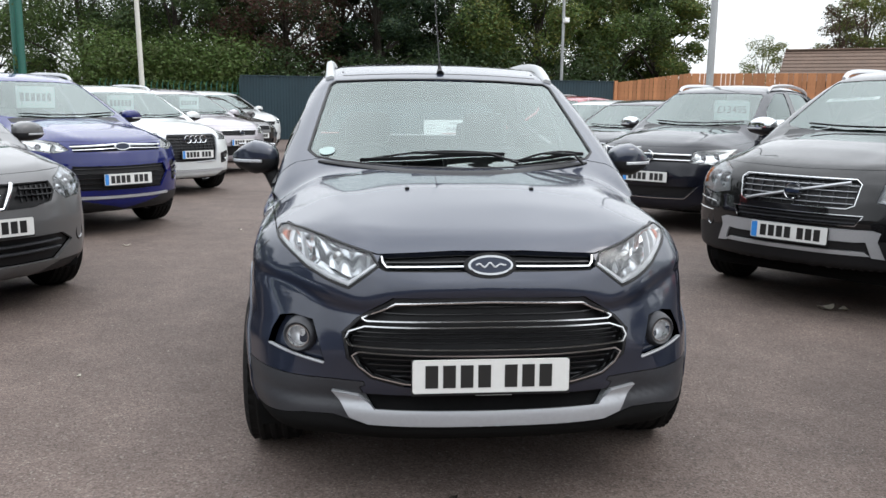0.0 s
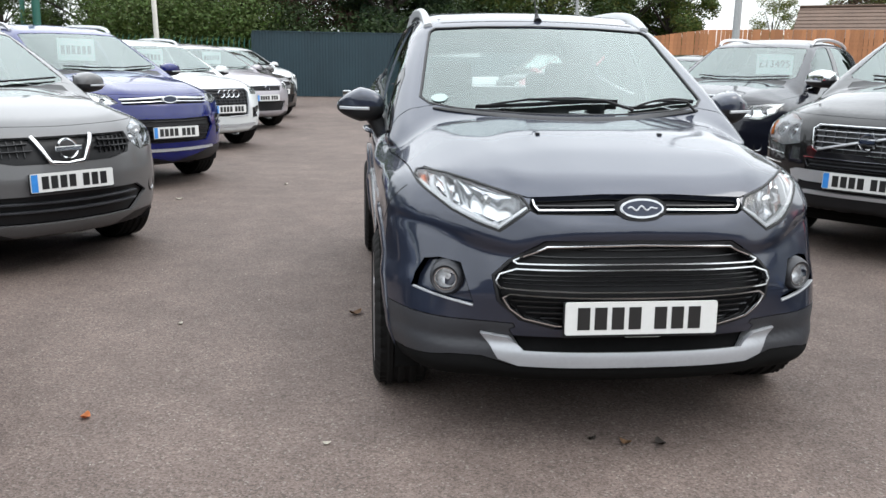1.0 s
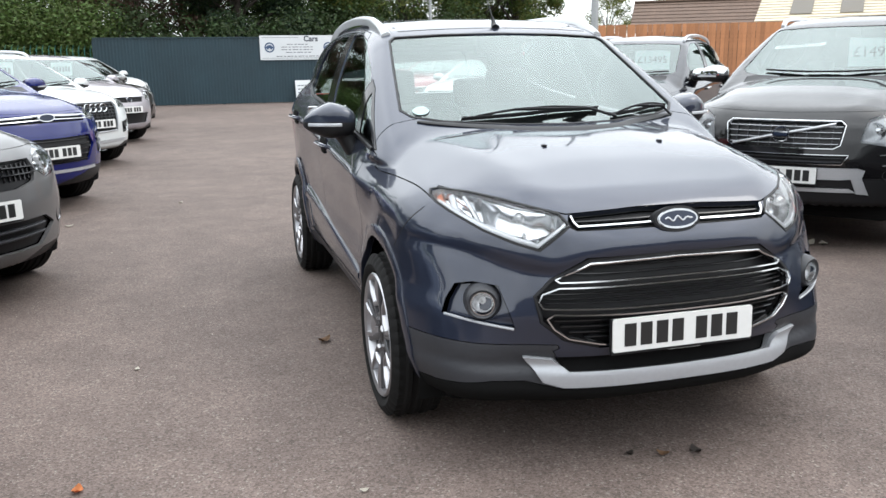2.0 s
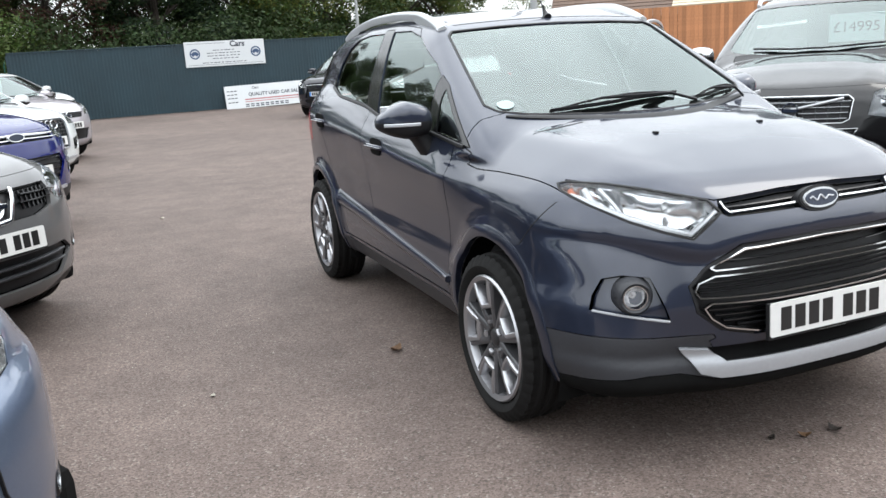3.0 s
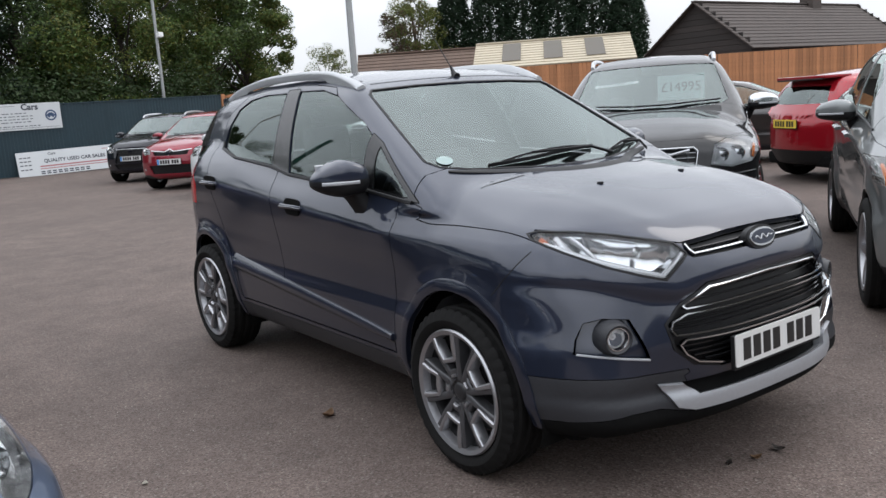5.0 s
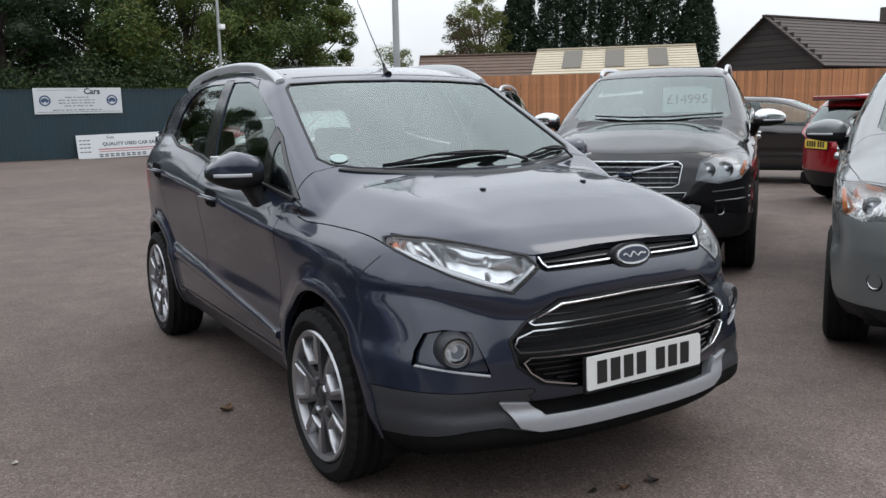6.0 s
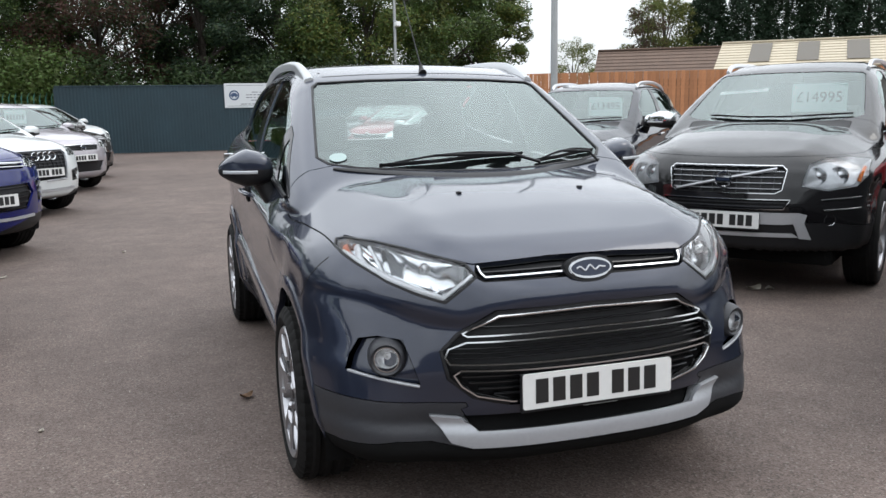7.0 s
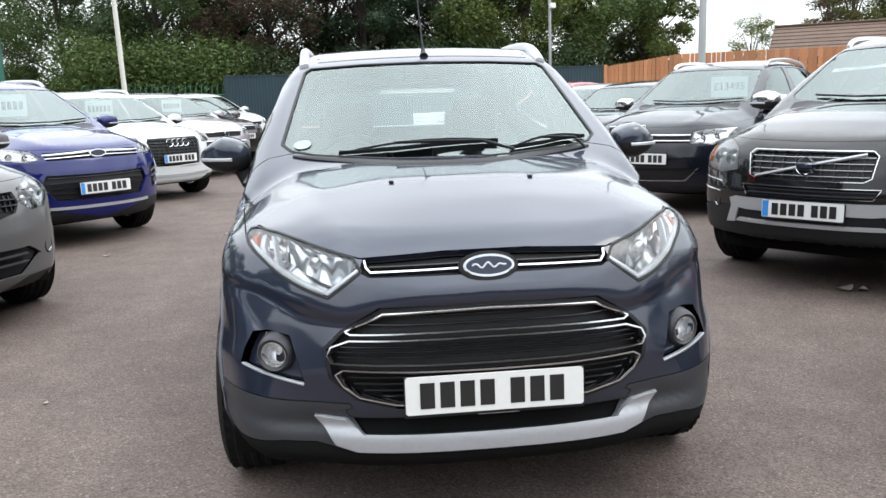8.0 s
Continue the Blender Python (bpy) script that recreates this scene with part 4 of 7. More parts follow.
        k.append(Vector((0, -0.45, 0.9)))
    part("cowl_panel", sweep(q, k, [0.012 + 0.030 * math.sin(math.pi * i / 40) ** 0.5 for i in range(41)], 0.004, sink=0.006), BLACK, car, "black scuttle panel below the windscreen", 50)
    for side in (1, -1):
        line = [(0.0, 1.110), (0.25, 1.114), (0.50, 1.128), (0.612, 1.145), (0.648, 1.170), (0.604, 1.33), (0.563, 1.468), (0.535, 1.487), (0.3, 1.499), (0.0, 1.504)]
        q, k = front_screen(so, line, side)
        part("windscreen_seal", sweep(q, k, 0.012, 0.003, sink=0.004), BLACK, car)
        q, k = side_bar(so, [(1.10, 1.022), (1.43, 1.055), (2.22, 1.103), (2.43, 1.138), (2.9, 1.182), (3.13, 1.228), (3.165, 1.265)], side, 0.001, 8)
        part("belt_moulding", sweep(q, k, 0.016, 0.008, sink=0.004), BLACK, car, "black belt moulding")
        q, k = side_bar(so, [(1.262, 0.446), (1.45, 0.463), (2.1, 0.522), (2.70, 0.577), (2.925, 0.598)], side, 0.0, 8)
        part("door_moulding", sweep(q, [Vector((kk.x, kk.y, kk.z + 0.12)) for kk in k], [0.030 + 0.048 * i / (len(q) - 1) for i in range(len(q))], 0.014, sink=0.008), paint, car, "body-coloured rubbing strip", 40)
        q, k = side_bar(so, [(1.255, 0.424), (2.1, 0.486), (2.91, 0.548)], side, 0.0, 10)
        part("moulding_gap", sweep(q, k, 0.007, 0.002, sink=0.003), BLACK, car)

    # roof panel grooves and rails
    for side in (1, -1):
        pts = [(1.80, -0.006), (1.88, 0.006), (1.98, 0.019), (2.10, 0.029), (2.4, 0.035), (2.8, 0.034), (3.1, 0.028), (3.28, 0.014), (3.40, -0.004)]
        base = [so.at_top(0.575 - 0.02 * abs(y - 2.3), y) for y, h in pts]
        q = smooth_line([Vector((side * p.x, p.y, p.z + h)) for p, (y, h) in zip(base, pts)], 4)
        part("roof_rail", sweep(q, [Vector((side * 0.35, 0, 1))] * len(q), [0.046 - 0.012 * math.sin(math.pi * i / (len(q) - 1)) for i in range(len(q))], 0.020, sink=0.020), RAIL, car, "silver roof rail", 50)
        for ys in ((1.82, 1.92, 2.02, 2.16, 2.09), (3.38, 3.28, 3.16, 3.02, 3.12)):
            line = []
            for i, y in enumerate(ys):
                b = so.at_top(0.575 - 0.02 * abs(y - 2.3), y)
                h = float(np.interp(y, [k[0] for k in pts], [k[1] for k in pts]))
                line.append((y, b.z + (h if 0 < i < 4 else -0.006)))
            bm = prism(line, 0.030, None, None, 0.004)
            bm.transform(Matrix.Translation((side * b.x + 0.015, 0, 0)) @ pose(0, 0, 0, 0, 0, 90))
            part("rail_foot", bm, RAIL, car, "", 50)
        q = [so.at_top(0.50, y, 0.0005) for y in (1.9, 2.2, 2.6, 3.0, 3.4)]
        part("roof_groove", sweep([Vector((side * p.x, p.y, p.z)) for p in q], [Vector((0, 0, 1))] * 5, 0.012, 0.001, sink=0.003), BLACK, car)
    a = so.at_top(0, 1.80)
    part("aerial_base", tube([a, a + Vector((0, 0.022, 0.014)), a + Vector((0, 0.045, 0.055))], [0.021, 0.015, 0.007], 12), BLACK, car, "", 50)
    part("aerial", tube([a + Vector((0, 0.040, 0.045)), a + Vector((0, 0.20, 0.24)), a + Vector((0, 0.34, 0.42))], [0.0032, 0.0028, 0.0022], 8), BLACK, car, "thin black roof aerial")
    b = [so.at_top(x, 1.80 + 0.10 * x * x, 0.0005) for x in np.linspace(-0.5, 0.5, 13)]
    part("roof_seam", sweep(b, [Vector((0, -0.4, 1))] * 13, 0.007, 0.001, sink=0.003), BLACK, car)
    sp = boxed((-0.50, 3.36, 1.475), (0.50, 3.70, 1.535), 0.02)
    part("rear_spoiler", sp, paint, car, "", 50)

    # main grille: frame, chrome outlines and black slats
    grille = group_at("grille", Matrix(), car, "black grille with chrome bars")
    ring = [(0.0, 0.746), (0.31, 0.738), (0.428, 0.673), (0.476, 0.628), (0.460, 0.550), (0.390, 0.494), (0.28, 0.468), (0.0, 0.456)]
    loop = both(ring)
    for top, name in (([(0, 0.744), (0.312, 0.737), (0.420, 0.680), (0.405, 0.672), (0.20, 0.676), (0, 0.677)], "upper"), ([(0, 0.658), (0.20, 0.657), (0.41, 0.655), (0.462, 0.636), (0.474, 0.612), (0.462, 0.592), (0.42, 0.590), (0.20, 0.586), (0, 0.585)], "middle"), ([(0, 0.566), (0.22, 0.568), (0.43, 0.573), (0.452, 0.560), (0.430, 0.526), (0.385, 0.494), (0.28, 0.472), (0.0, 0.460)], "lower")):
        right = top
        left = [(-x, z) for x, z in top[::-1]]
        line = left[:-1] + right if abs(top[0][0]) < 1e-6 else top
        q, k = front_bar(so, line, 0.002, 5)
        cl = q[:-1]
        part("chrome_frame", sweep(cl, k[:-1], 0.0078, 0.010, closed=True, sink=0.016), CHROME, grille, "chrome outline", 50)
    for z, x in ((0.722, 0.34), (0.700, 0.375), (0.637, 0.445), (0.622, 0.462), (0.607, 0.455), (0.545, 0.43), (0.525, 0.41), (0.505, 0.38), (0.487, 0.33)):
        q, k = front_bar(so, [(-x, z), (x, z)], -0.030, 20)
        part("slat", sweep(q, k, 0.006, 0.010, sink=0.012), GLOSS_BLACK, grille)
    q, k = front_bar(so, [(x * 1.018, 0.60 + (z - 0.60) * 1.05) for x, z in loop], 0.0, 5)
    part("grille_rim", sweep(q, k, 0.010, 0.001, sink=0.04), BLACK, grille, "black surround")

    # upper slot under the hood edge, with chrome lines and the oval badge
    slot = group_at("upper_grille", Matrix(), car)
    for side in (1, -1):
        q, k = front_bar(so, [(side * 0.075, 0.853), (side * 0.34, 0.849), (side * 0.352, 0.862), (side * 0.356, 0.880)], -0.004, 6)
        part("chrome_line", sweep(q, k, 0.009, 0.010, sink=0.012), CHROME, slot, "", 50)
        q, k = front_bar(so, [(side * 0.07, 0.872), (side * 0.345, 0.868)], -0.016, 8)
        part("slat", sweep(q, k, 0.006, 0.008, sink=0.012), GLOSS_BLACK, slot)
    c = so.at_front(0, 0.861)
    m = pose(0, c.y - 0.020, 0.861, -15)
    badge = group_at("oval_badge", m, car, "dark oval badge with chrome rim")
    part("badge_pad", prism(ellipse(0.088, 0.043), 0.03, None, None, 0.004), BLACK, badge, "", 50)
    part("badge_rim", prism(ellipse(0.075, 0.033), 0.012, pose(0, -0.006, 0), None, 0.003), BOWL, badge, "", 50)
    part("badge_face", prism(ellipse(0.067, 0.026), 0.010, pose(0, -0.0075, 0)), BADGE_BLUE, badge)
    wave = [Vector((-0.050 + 0.0025 * i, -0.0085, 0.008 * math.sin(i * 0.42) * math.cos(i * 0.075 - 1.3))) for i in range(41)]
    part("badge_mark", sweep(wave, [Vector((0, -1, 0))] * 41, 0.005, 0.002, sink=0.002), SILVER, badge, "pale flourish")

    plate(car, so.at_front(0, 0.505).y - 0.028, 0.505, -2, band=False)
    part("dealer_strip", boxed((-0.05, so.at_front(0, 0.44).y - 0.026, 0.436), (0.07, so.at_front(0, 0.44).y - 0.02, 0.443)), PALE, car)

    # headlights: bowl, reflector cells, bright lower strip, amber corner
    for side in (1, -1):
        hl = group_at("headlight", Matrix(), car, "clear headlight with chrome reflector")
        grid, nx, nz = [], 52, 8
        up = [(0.385, 0.884), (0.46, 0.902), (0.545, 0.922), (0.62, 0.936), (0.68, 0.940), (0.718, 0.926)]
        dn = [(0.372, 0.854), (0.466, 0.784), (0.54, 0.806), (0.613, 0.836), (0.680, 0.880), (0.716, 0.912)]

        def along(line, t):
            i = min(int(t * (len(line) - 1)), len(line) - 2)
            f = t * (len(line) - 1) - i
            return Vector(line[i]).lerp(Vector(line[i + 1]), f)
        def lens_at(q):
            p = so.at_front(q.x, q.y)
            while p.y > 0.50:
                q.x -= 0.006
                p = so.at_front(q.x, q.y)
            return p
        for i in range(nx + 1):
            t = i / nx
            low_, high_ = along(dn, t), along(up, t)
            back = lens_at(high_.copy()).y
            ends = min(i, nx - i, 4) / 4
            bowl = max(1 - ((t - 0.34) / 0.25) ** 2 if t < 0.57 else 1 - ((t - 0.68) / 0.12) ** 2, 0)
            for j in range(nz + 1):
                # a shelf at the foot, an upright fluted bowl behind it
                f = (0.0, 0.05, 0.14, 0.28, 0.42, 0.56, 0.72, 0.90, 1.0)[j]
                q = low_.lerp(high_, f)
                p = lens_at(q)
                deep = back + 0.006 + 0.034 * bowl * (1 - (2 * f - 1) ** 2) + 0.0016 * (1 + math.sin(i * 1.05))
                if 0 < j < nz:
                    p.y = max(p.y + 0.008, p.y + 0.008 + (deep - p.y - 0.008) * ends)
                grid.append((side * (p.x - 0.02 * ends * (0 < j < nz)), p.y + 0.005, p.z))
        fs = []
        for i in range(nx):
            for j in range(nz):
                a = i * (nz + 1) + j
                fs.append((a, a + nz + 1, a + nz + 2, a + 1) if side > 0 else (a, a + 1, a + nz + 2, a + nz + 1))
        part("reflector", (grid, fs), LAMP_CHROME, hl, "fluted chrome reflector", 55)
        p = so.at_front(0.500, 0.868)
        bm, _ = revolve([(0.0, 0.020), (-0.008, 0.017), (-0.012, 0.001)], 24, "y", None, (side * 0.500, p.y + 0.040, 0.868))
        part("bulb_cap", bm, BRIGHT, hl, "", 50)
        bezel = [(0.712, 0.908), (0.690, 0.890), (0.670, 0.873), (0.613, 0.840), (0.54, 0.810), (0.470, 0.788), (0.378, 0.855)]
        q, k = front_bar(so, [(side * x, z + 0.005) for x, z in bezel], -0.010, 6)
        part("light_strip", sweep(q, k, [0.010 + 0.008 * math.sin(math.pi * i / (len(q) - 1)) for i in range(len(q))], 0.006, sink=0.010), STRIP, hl, "pale running-light strip", 40)
        for x0, x1, x2, w_ in ((0.665, 0.678, 0.672, 0.020), (0.622, 0.634, 0.640, 0.012)):
            q, k = front_bar(so, [(side * x0, 0.872 if x0 > 0.64 else 0.846), (side * x1, 0.900), (side * x2, 0.932)], -0.018, 6)
            part("light_guide", sweep(q, k, w_, 0.008, sink=0.012), STRIP, hl, "clear upright light guide", 40)
        q, k = front_bar(so, [(side * 0.700, 0.900), (side * 0.708, 0.914), (side * 0.704, 0.930)], -0.022, 5)
        part("indicator_bulb", sweep(q, k, 0.022, 0.008, sink=0.012), DEEP_AMBER, hl, "amber indicator")
        q, k = front_bar(so, [(side * x, z) for x, z in [(0.390, 0.889), (0.366, 0.852), (0.466, 0.778), (0.54, 0.801), (0.613, 0.831), (0.690, 0.880), (0.717, 0.902), (0.727, 0.920), (0.716, 0.937), (0.69, 0.944), (0.62, 0.941), (0.545, 0.928), (0.390, 0.889)]], 0.0, 4)
        part("lamp_seal", sweep(q[:-1], k[:-1], 0.008, 0.002, closed=True, sink=0.012), BLACK, hl)

        # fog lamp in its recess, with a bright lower line
        fog = group_at("fog_lamp", Matrix(), car, "round fog lamp in a dark recess")
        p = so.at_front(0.636, 0.600)
        c = (side * 0.636, p.y - 0.004, 0.600)
        mm = Matrix.Translation(c) @ pose(0, 0, 0, 0, 0, side * 20)
        bm, _ = revolve([(0.0, 0.041), (-0.008, 0.040), (-0.008, 0.037), (0.014, 0.035)], 32, "y")
        bm.transform(mm)
        part("lamp_ring", bm, CHROME, fog, "", 50)
        bm, _ = revolve([(0.012, 0.036), (0.028, 0.028), (0.036, 0.013), (0.030, 0.011), (0.028, 0.001)], 32, "y")
        bm.transform(mm)
        part("lamp_bowl", bm, FOG, fog, "", 50)
        bm, _ = revolve([(-0.006, 0.037), (-0.009, 0.026), (-0.010, 0.001)], 32, "y")
        bm.transform(mm)
        part("lamp_glass", bm, LENS, fog, "", 50)
        bm, _ = revolve([(0.05, 0.066), (0.010, 0.060), (-0.006, 0.054), (-0.012, 0.048), (-0.006, 0.041)], 32, "y")
        bm.transform(mm)
        part("lamp_bezel", bm, TRIM, fog, "", 50)
        q, k = front_bar(so, [(side * 0.550, 0.521), (side * 0.742, 0.553)], 0.0, 6)
        part("recess_line", sweep(q, k, 0.007, 0.004, sink=0.01), SKID, fog, "pale lower edge")

        # door mirror, handles, wheel
        mirror_unit(car, paint, (0.79, 1.47, 1.075), (0.975, 1.485, 1.128), side, wedge=True)
        for y, z in ((2.075, 0.952), (3.12, 1.035)):
            h = group_at("door_handle", Matrix(), car, "body-coloured pull handle with a silver glint line")
            q, k = side_bar(so, [(y - 0.085, z), (y - 0.06, z + 0.001), (y, z + 0.004), (y + 0.055, z + 0.006), (y + 0.08, z + 0.007)], side, 0.0, 3)
            part("handle_cup", sweep(q, k, [0.030, 0.055, 0.068, 0.076] + [0.082] * (len(q) - 8) + [0.076, 0.068, 0.055, 0.030], 0.0045, sink=0.004), UNDER, h, "", 60)
            q, k = side_bar(so, [(y - 0.105, z + 0.002), (y - 0.07, z + 0.006), (y + 0.07, z + 0.010), (y + 0.105, z + 0.006)], side, 0.0, 4)
            q = [p + kk * (0.004 + 0.022 * math.sin(math.pi * i / (len(q) - 1)) ** 0.6) for i, (p, kk) in enumerate(zip(q, k))]
            part("handle_bar", sweep(q, k, 0.021, 0.010, sink=0.008), paint, h, "", 60)
            # a silver line laid along the bar stands for its glint
            part("handle_glint", sweep([p + kk * 0.010 for p, kk in zip(q, k)], k, 0.003, 0.003, sink=0.004), SILVER, h, "thin silver line standing for a glint")
        q, k = side_bar(so, [(0.585, 0.725), (0.50, 0.815), (0.452, 0.885)], side, 0.0, 6)
        part("wing_seam", sweep(q, k, 0.004, 0.0008, sink=0.003), BLACK, car)
    for i, y in enumerate(S["hubs"]):
        for side in (1, -1):
            w = wheel(0.325, 0.205, 0.236, "vee")
            w.parent = car
            w.matrix_basis = pose(side * 0.764, y, hz - 0.002, 0 if i else 19, 0, 0 if side > 0 else 180)
            bm, _ = revolve([(0.50, 0.25), (0.50, 0.41), (0.80, 0.412)], 40, "x", None, (0, y, hz))
            if side < 0:
                for v in bm.verts:
                    v.co.x = -v.co.x
            bmesh.ops.delete(bm, geom=[v for v in bm.verts if v.co.z < 0.16], context="VERTS")
            part("arch_liner", bm, UNDER, car)
            lip = [(y + 0.382 * math.cos(t), hz + 0.414 * math.sin(t)) for t in np.linspace(-0.12, math.pi + 0.12, 34)]
            q, k = side_bar(so, lip, side, 0.0, 2)
            part("arch_lip", sweep(q, k, 0.046, 0.007, sink=0.010), paint, car, "raised wheel arch lip", 60)
    part("underbody", boxed((-0.72, 0.30, 0.21), (0.72, 3.8, 0.40), 0.05), UNDER, car)
    part("front_undertray", boxed((-0.60, 0.35, 0.22), (0.60, 0.60, 0.30), 0.03), UNDER, car)

    # dark slits near the rear edge of the hood
    for side in (1, -1):
        q = [so.at_top(x, 0.90 + 0.10 * x * x - 0.05 * (x - 0.36)) for x in (0.36, 0.44, 0.52, 0.58)]
        part("hood_slit", sweep([Vector((side * p.x, p.y, p.z + 0.0008)) for p in q], [Vector((0, -0.2, 1))] * 4, [0.003, 0.011, 0.011, 0.003], 0.001, sink=0.003), BLACK, car)

    # washer jets, wipers, sticker
    for side in (1, -1):
        p = so.at_top(side * 0.243 if side > 0 else 0.243, 0.604)
        part("washer_jet", boxed((side * 0.243 - 0.008, 0.594, p.z - 0.002), (side * 0.243 + 0.008, 0.616, p.z + 0.007), 0.003), BLACK, car)
    for x0, x1, y0 in ((-0.38, 0.22, 0.0), (0.30, 0.60, 0.0)):
        wp = group_at("wiper", Matrix(), car, "black windscreen wiper")
        q = [so.at_front_glass(x, 1.118 + lift) for x, lift in ((x0 - 0.04, 0.012), (x0 + (x1 - x0) * 0.3, 0.022), (x0 + (x1 - x0) * 0.65, 0.035), (x1, 0.040))]
        part("wiper_blade", sweep(smooth_line([p + Vector((0, -0.006, 0.006)) for p in q], 4), [Vector((0, -0.5, 0.85))] * 13, 0.006, 0.009, sink=0.008), BLACK, wp)
        bow = smooth_line([q[0].lerp(q[-1], t_) + Vector((0, -0.014 - b_, 0.012 + b_ * 1.2)) for t_, b_ in ((0.10, 0.0), (0.32, 0.012), (0.5, 0.015), (0.70, 0.012), (0.92, 0.0))], 3)
        part("wiper_frame", sweep(bow, [Vector((0, -0.5, 0.85))] * 13, 0.006, 0.005, sink=0.003), BLACK, wp)
        e = so.at_top(x1 + 0.05 if x1 < 0.5 else x1 - 0.02, 1.0 + 0.2 * x1 * x1)
        part("wiper_arm", sweep([e + Vector((0, 0, 0.012)), (e + q[2]) / 2 + Vector((0, -0.02, 0.032)), q[1] + Vector((0, -0.02, 0.030))], [Vector((0, -0.5, 0.85))] * 3, [0.013, 0.008, 0.005], 0.007, sink=0.004), BLACK, wp)
    p = so.at_front_glass(0.565, 1.168)
    nn = so.n_of(p)
    st = prism(ellipse(0.036, 0.033, 28), 0.001)
    ax = Vector((0, 0, 1)).cross(Vector((-nn.x, nn.y, nn.z))).normalized()
    upv = Vector((-nn.x, nn.y, nn.z)).cross(ax).normalized()
    rot = Matrix((ax, -Vector((-nn.x, nn.y, nn.z)), upv)).transposed().to_4x4()
    st.transform(Matrix.Translation((-p.x, p.y, p.z) ) @ rot @ pose(0, -0.001, 0))
    part("round_sticker", st, STICKER, car, "pale mint sticker")
    cabin_fit(car, S)
    return car


def at_front_glass(self, x, z, off=0.0):
    p = self.meet((abs(x), 0.55, z), (0, 1, 0), 2.0)
    p = p + self.normal(p[None])[0] * off
    return Vector((x, p[1], p[2]))


Solid.at_front_glass = at_front_glass


def front_screen(so, line, side, n=6):
    q, k = [], []
    pts = []
    for (a, b), (c, d) in zip(line, line[1:]):
        pts += [(a + (c - a) * i / n, b + (d - b) * i / n) for i in range(n)]
    pts.append(line[-1])
    for x, z in pts:
        p = so.at_front_glass(x, z)
        nn = so.n_of(p)
        q.append(Vector((side * p.x, p.y, p.z)))
        k.append(Vector((side * nn.x, nn.y, nn.z)))
    return q, k


def smooth_line(pts, n):
    """Rounds a line of points, n steps between two of them."""
    out = []
    for i in range(len(pts) - 1):
        p0, p1, p2, p3 = pts[max(i - 1, 0)], pts[i], pts[i + 1], pts[min(i + 2, len(pts) - 1)]
        for j in range(n):
            t = j / n
            out.append(0.5 * ((2 * p1) + (p2 - p0) * t + (2 * p0 - 5 * p1 + 4 * p2 - p3) * t * t + (3 * p1 - p0 - 3 * p2 + p3) * t ** 3))
    out.append(pts[-1])
    return out


hero = grey_compact()

# ---- the other parked cars ----


def scaled(base, length, width, height, **over):
    """The proportions of one solid stretched to another car's length, width and height."""
    ky, kx, kz = length / base["length"], width / 0.8825, height / 1.625
    s = dict(base)
    for k, a, b in (("width_z", kz, kx), ("front_z", kz, 1.0), ("rear_z", kz, ky), ("top_y", ky, kz), ("cabin_y", ky, kz)):
        s[k] = [(p * a, q * b) for p, q in base[k]]
    smooth = [(0.15, 0.16), (0.24, 0.085), (0.32, 0.03), (0.45, 0.012), (0.60, 0.0), (0.72, 0.02), (0.82, 0.05), (0.90, 0.095), (1.0, 0.16), (1.2, 0.5)]
    s["front_z"] = [(p * kz, q) for p, q in smooth]
    s["width_y"] = [(p * ky, q) for p, q in base["width_y"]]
    s["hubs"] = tuple(h * ky for h in base["hubs"])
    s["length"], s["mid"], s["cabin_w"], s["belt"] = length, base["mid"] * ky, base["cabin_w"] * kx, base["belt"] * kz
    s["spine"] = (base["spine"][0] * ky, base["spine"][1] * ky, base["spine"][2] * kz)
    s["dash"] = (base["dash"][0] * ky, base["dash"][1] * kz, base["dash"][2] * kx)
    s["mirror_at"] = (base["mirror_at"][0] * kz, base["mirror_at"][1] * ky)
    s["hub_z"], s["flare_r"], s["flare"] = 0.335, 0.51, 0.022
    s["tumble2"], s["rail_round"], s["cabin_w"] = 0.50, 0.10, 0.782 * kx
    s.pop("nose_dip"), s.pop("lean"), s.pop("wing_lean")
    s["k"], s["plan"] = (kx, ky, kz), (0.13, 2.3)
    s.update(over)
    return s


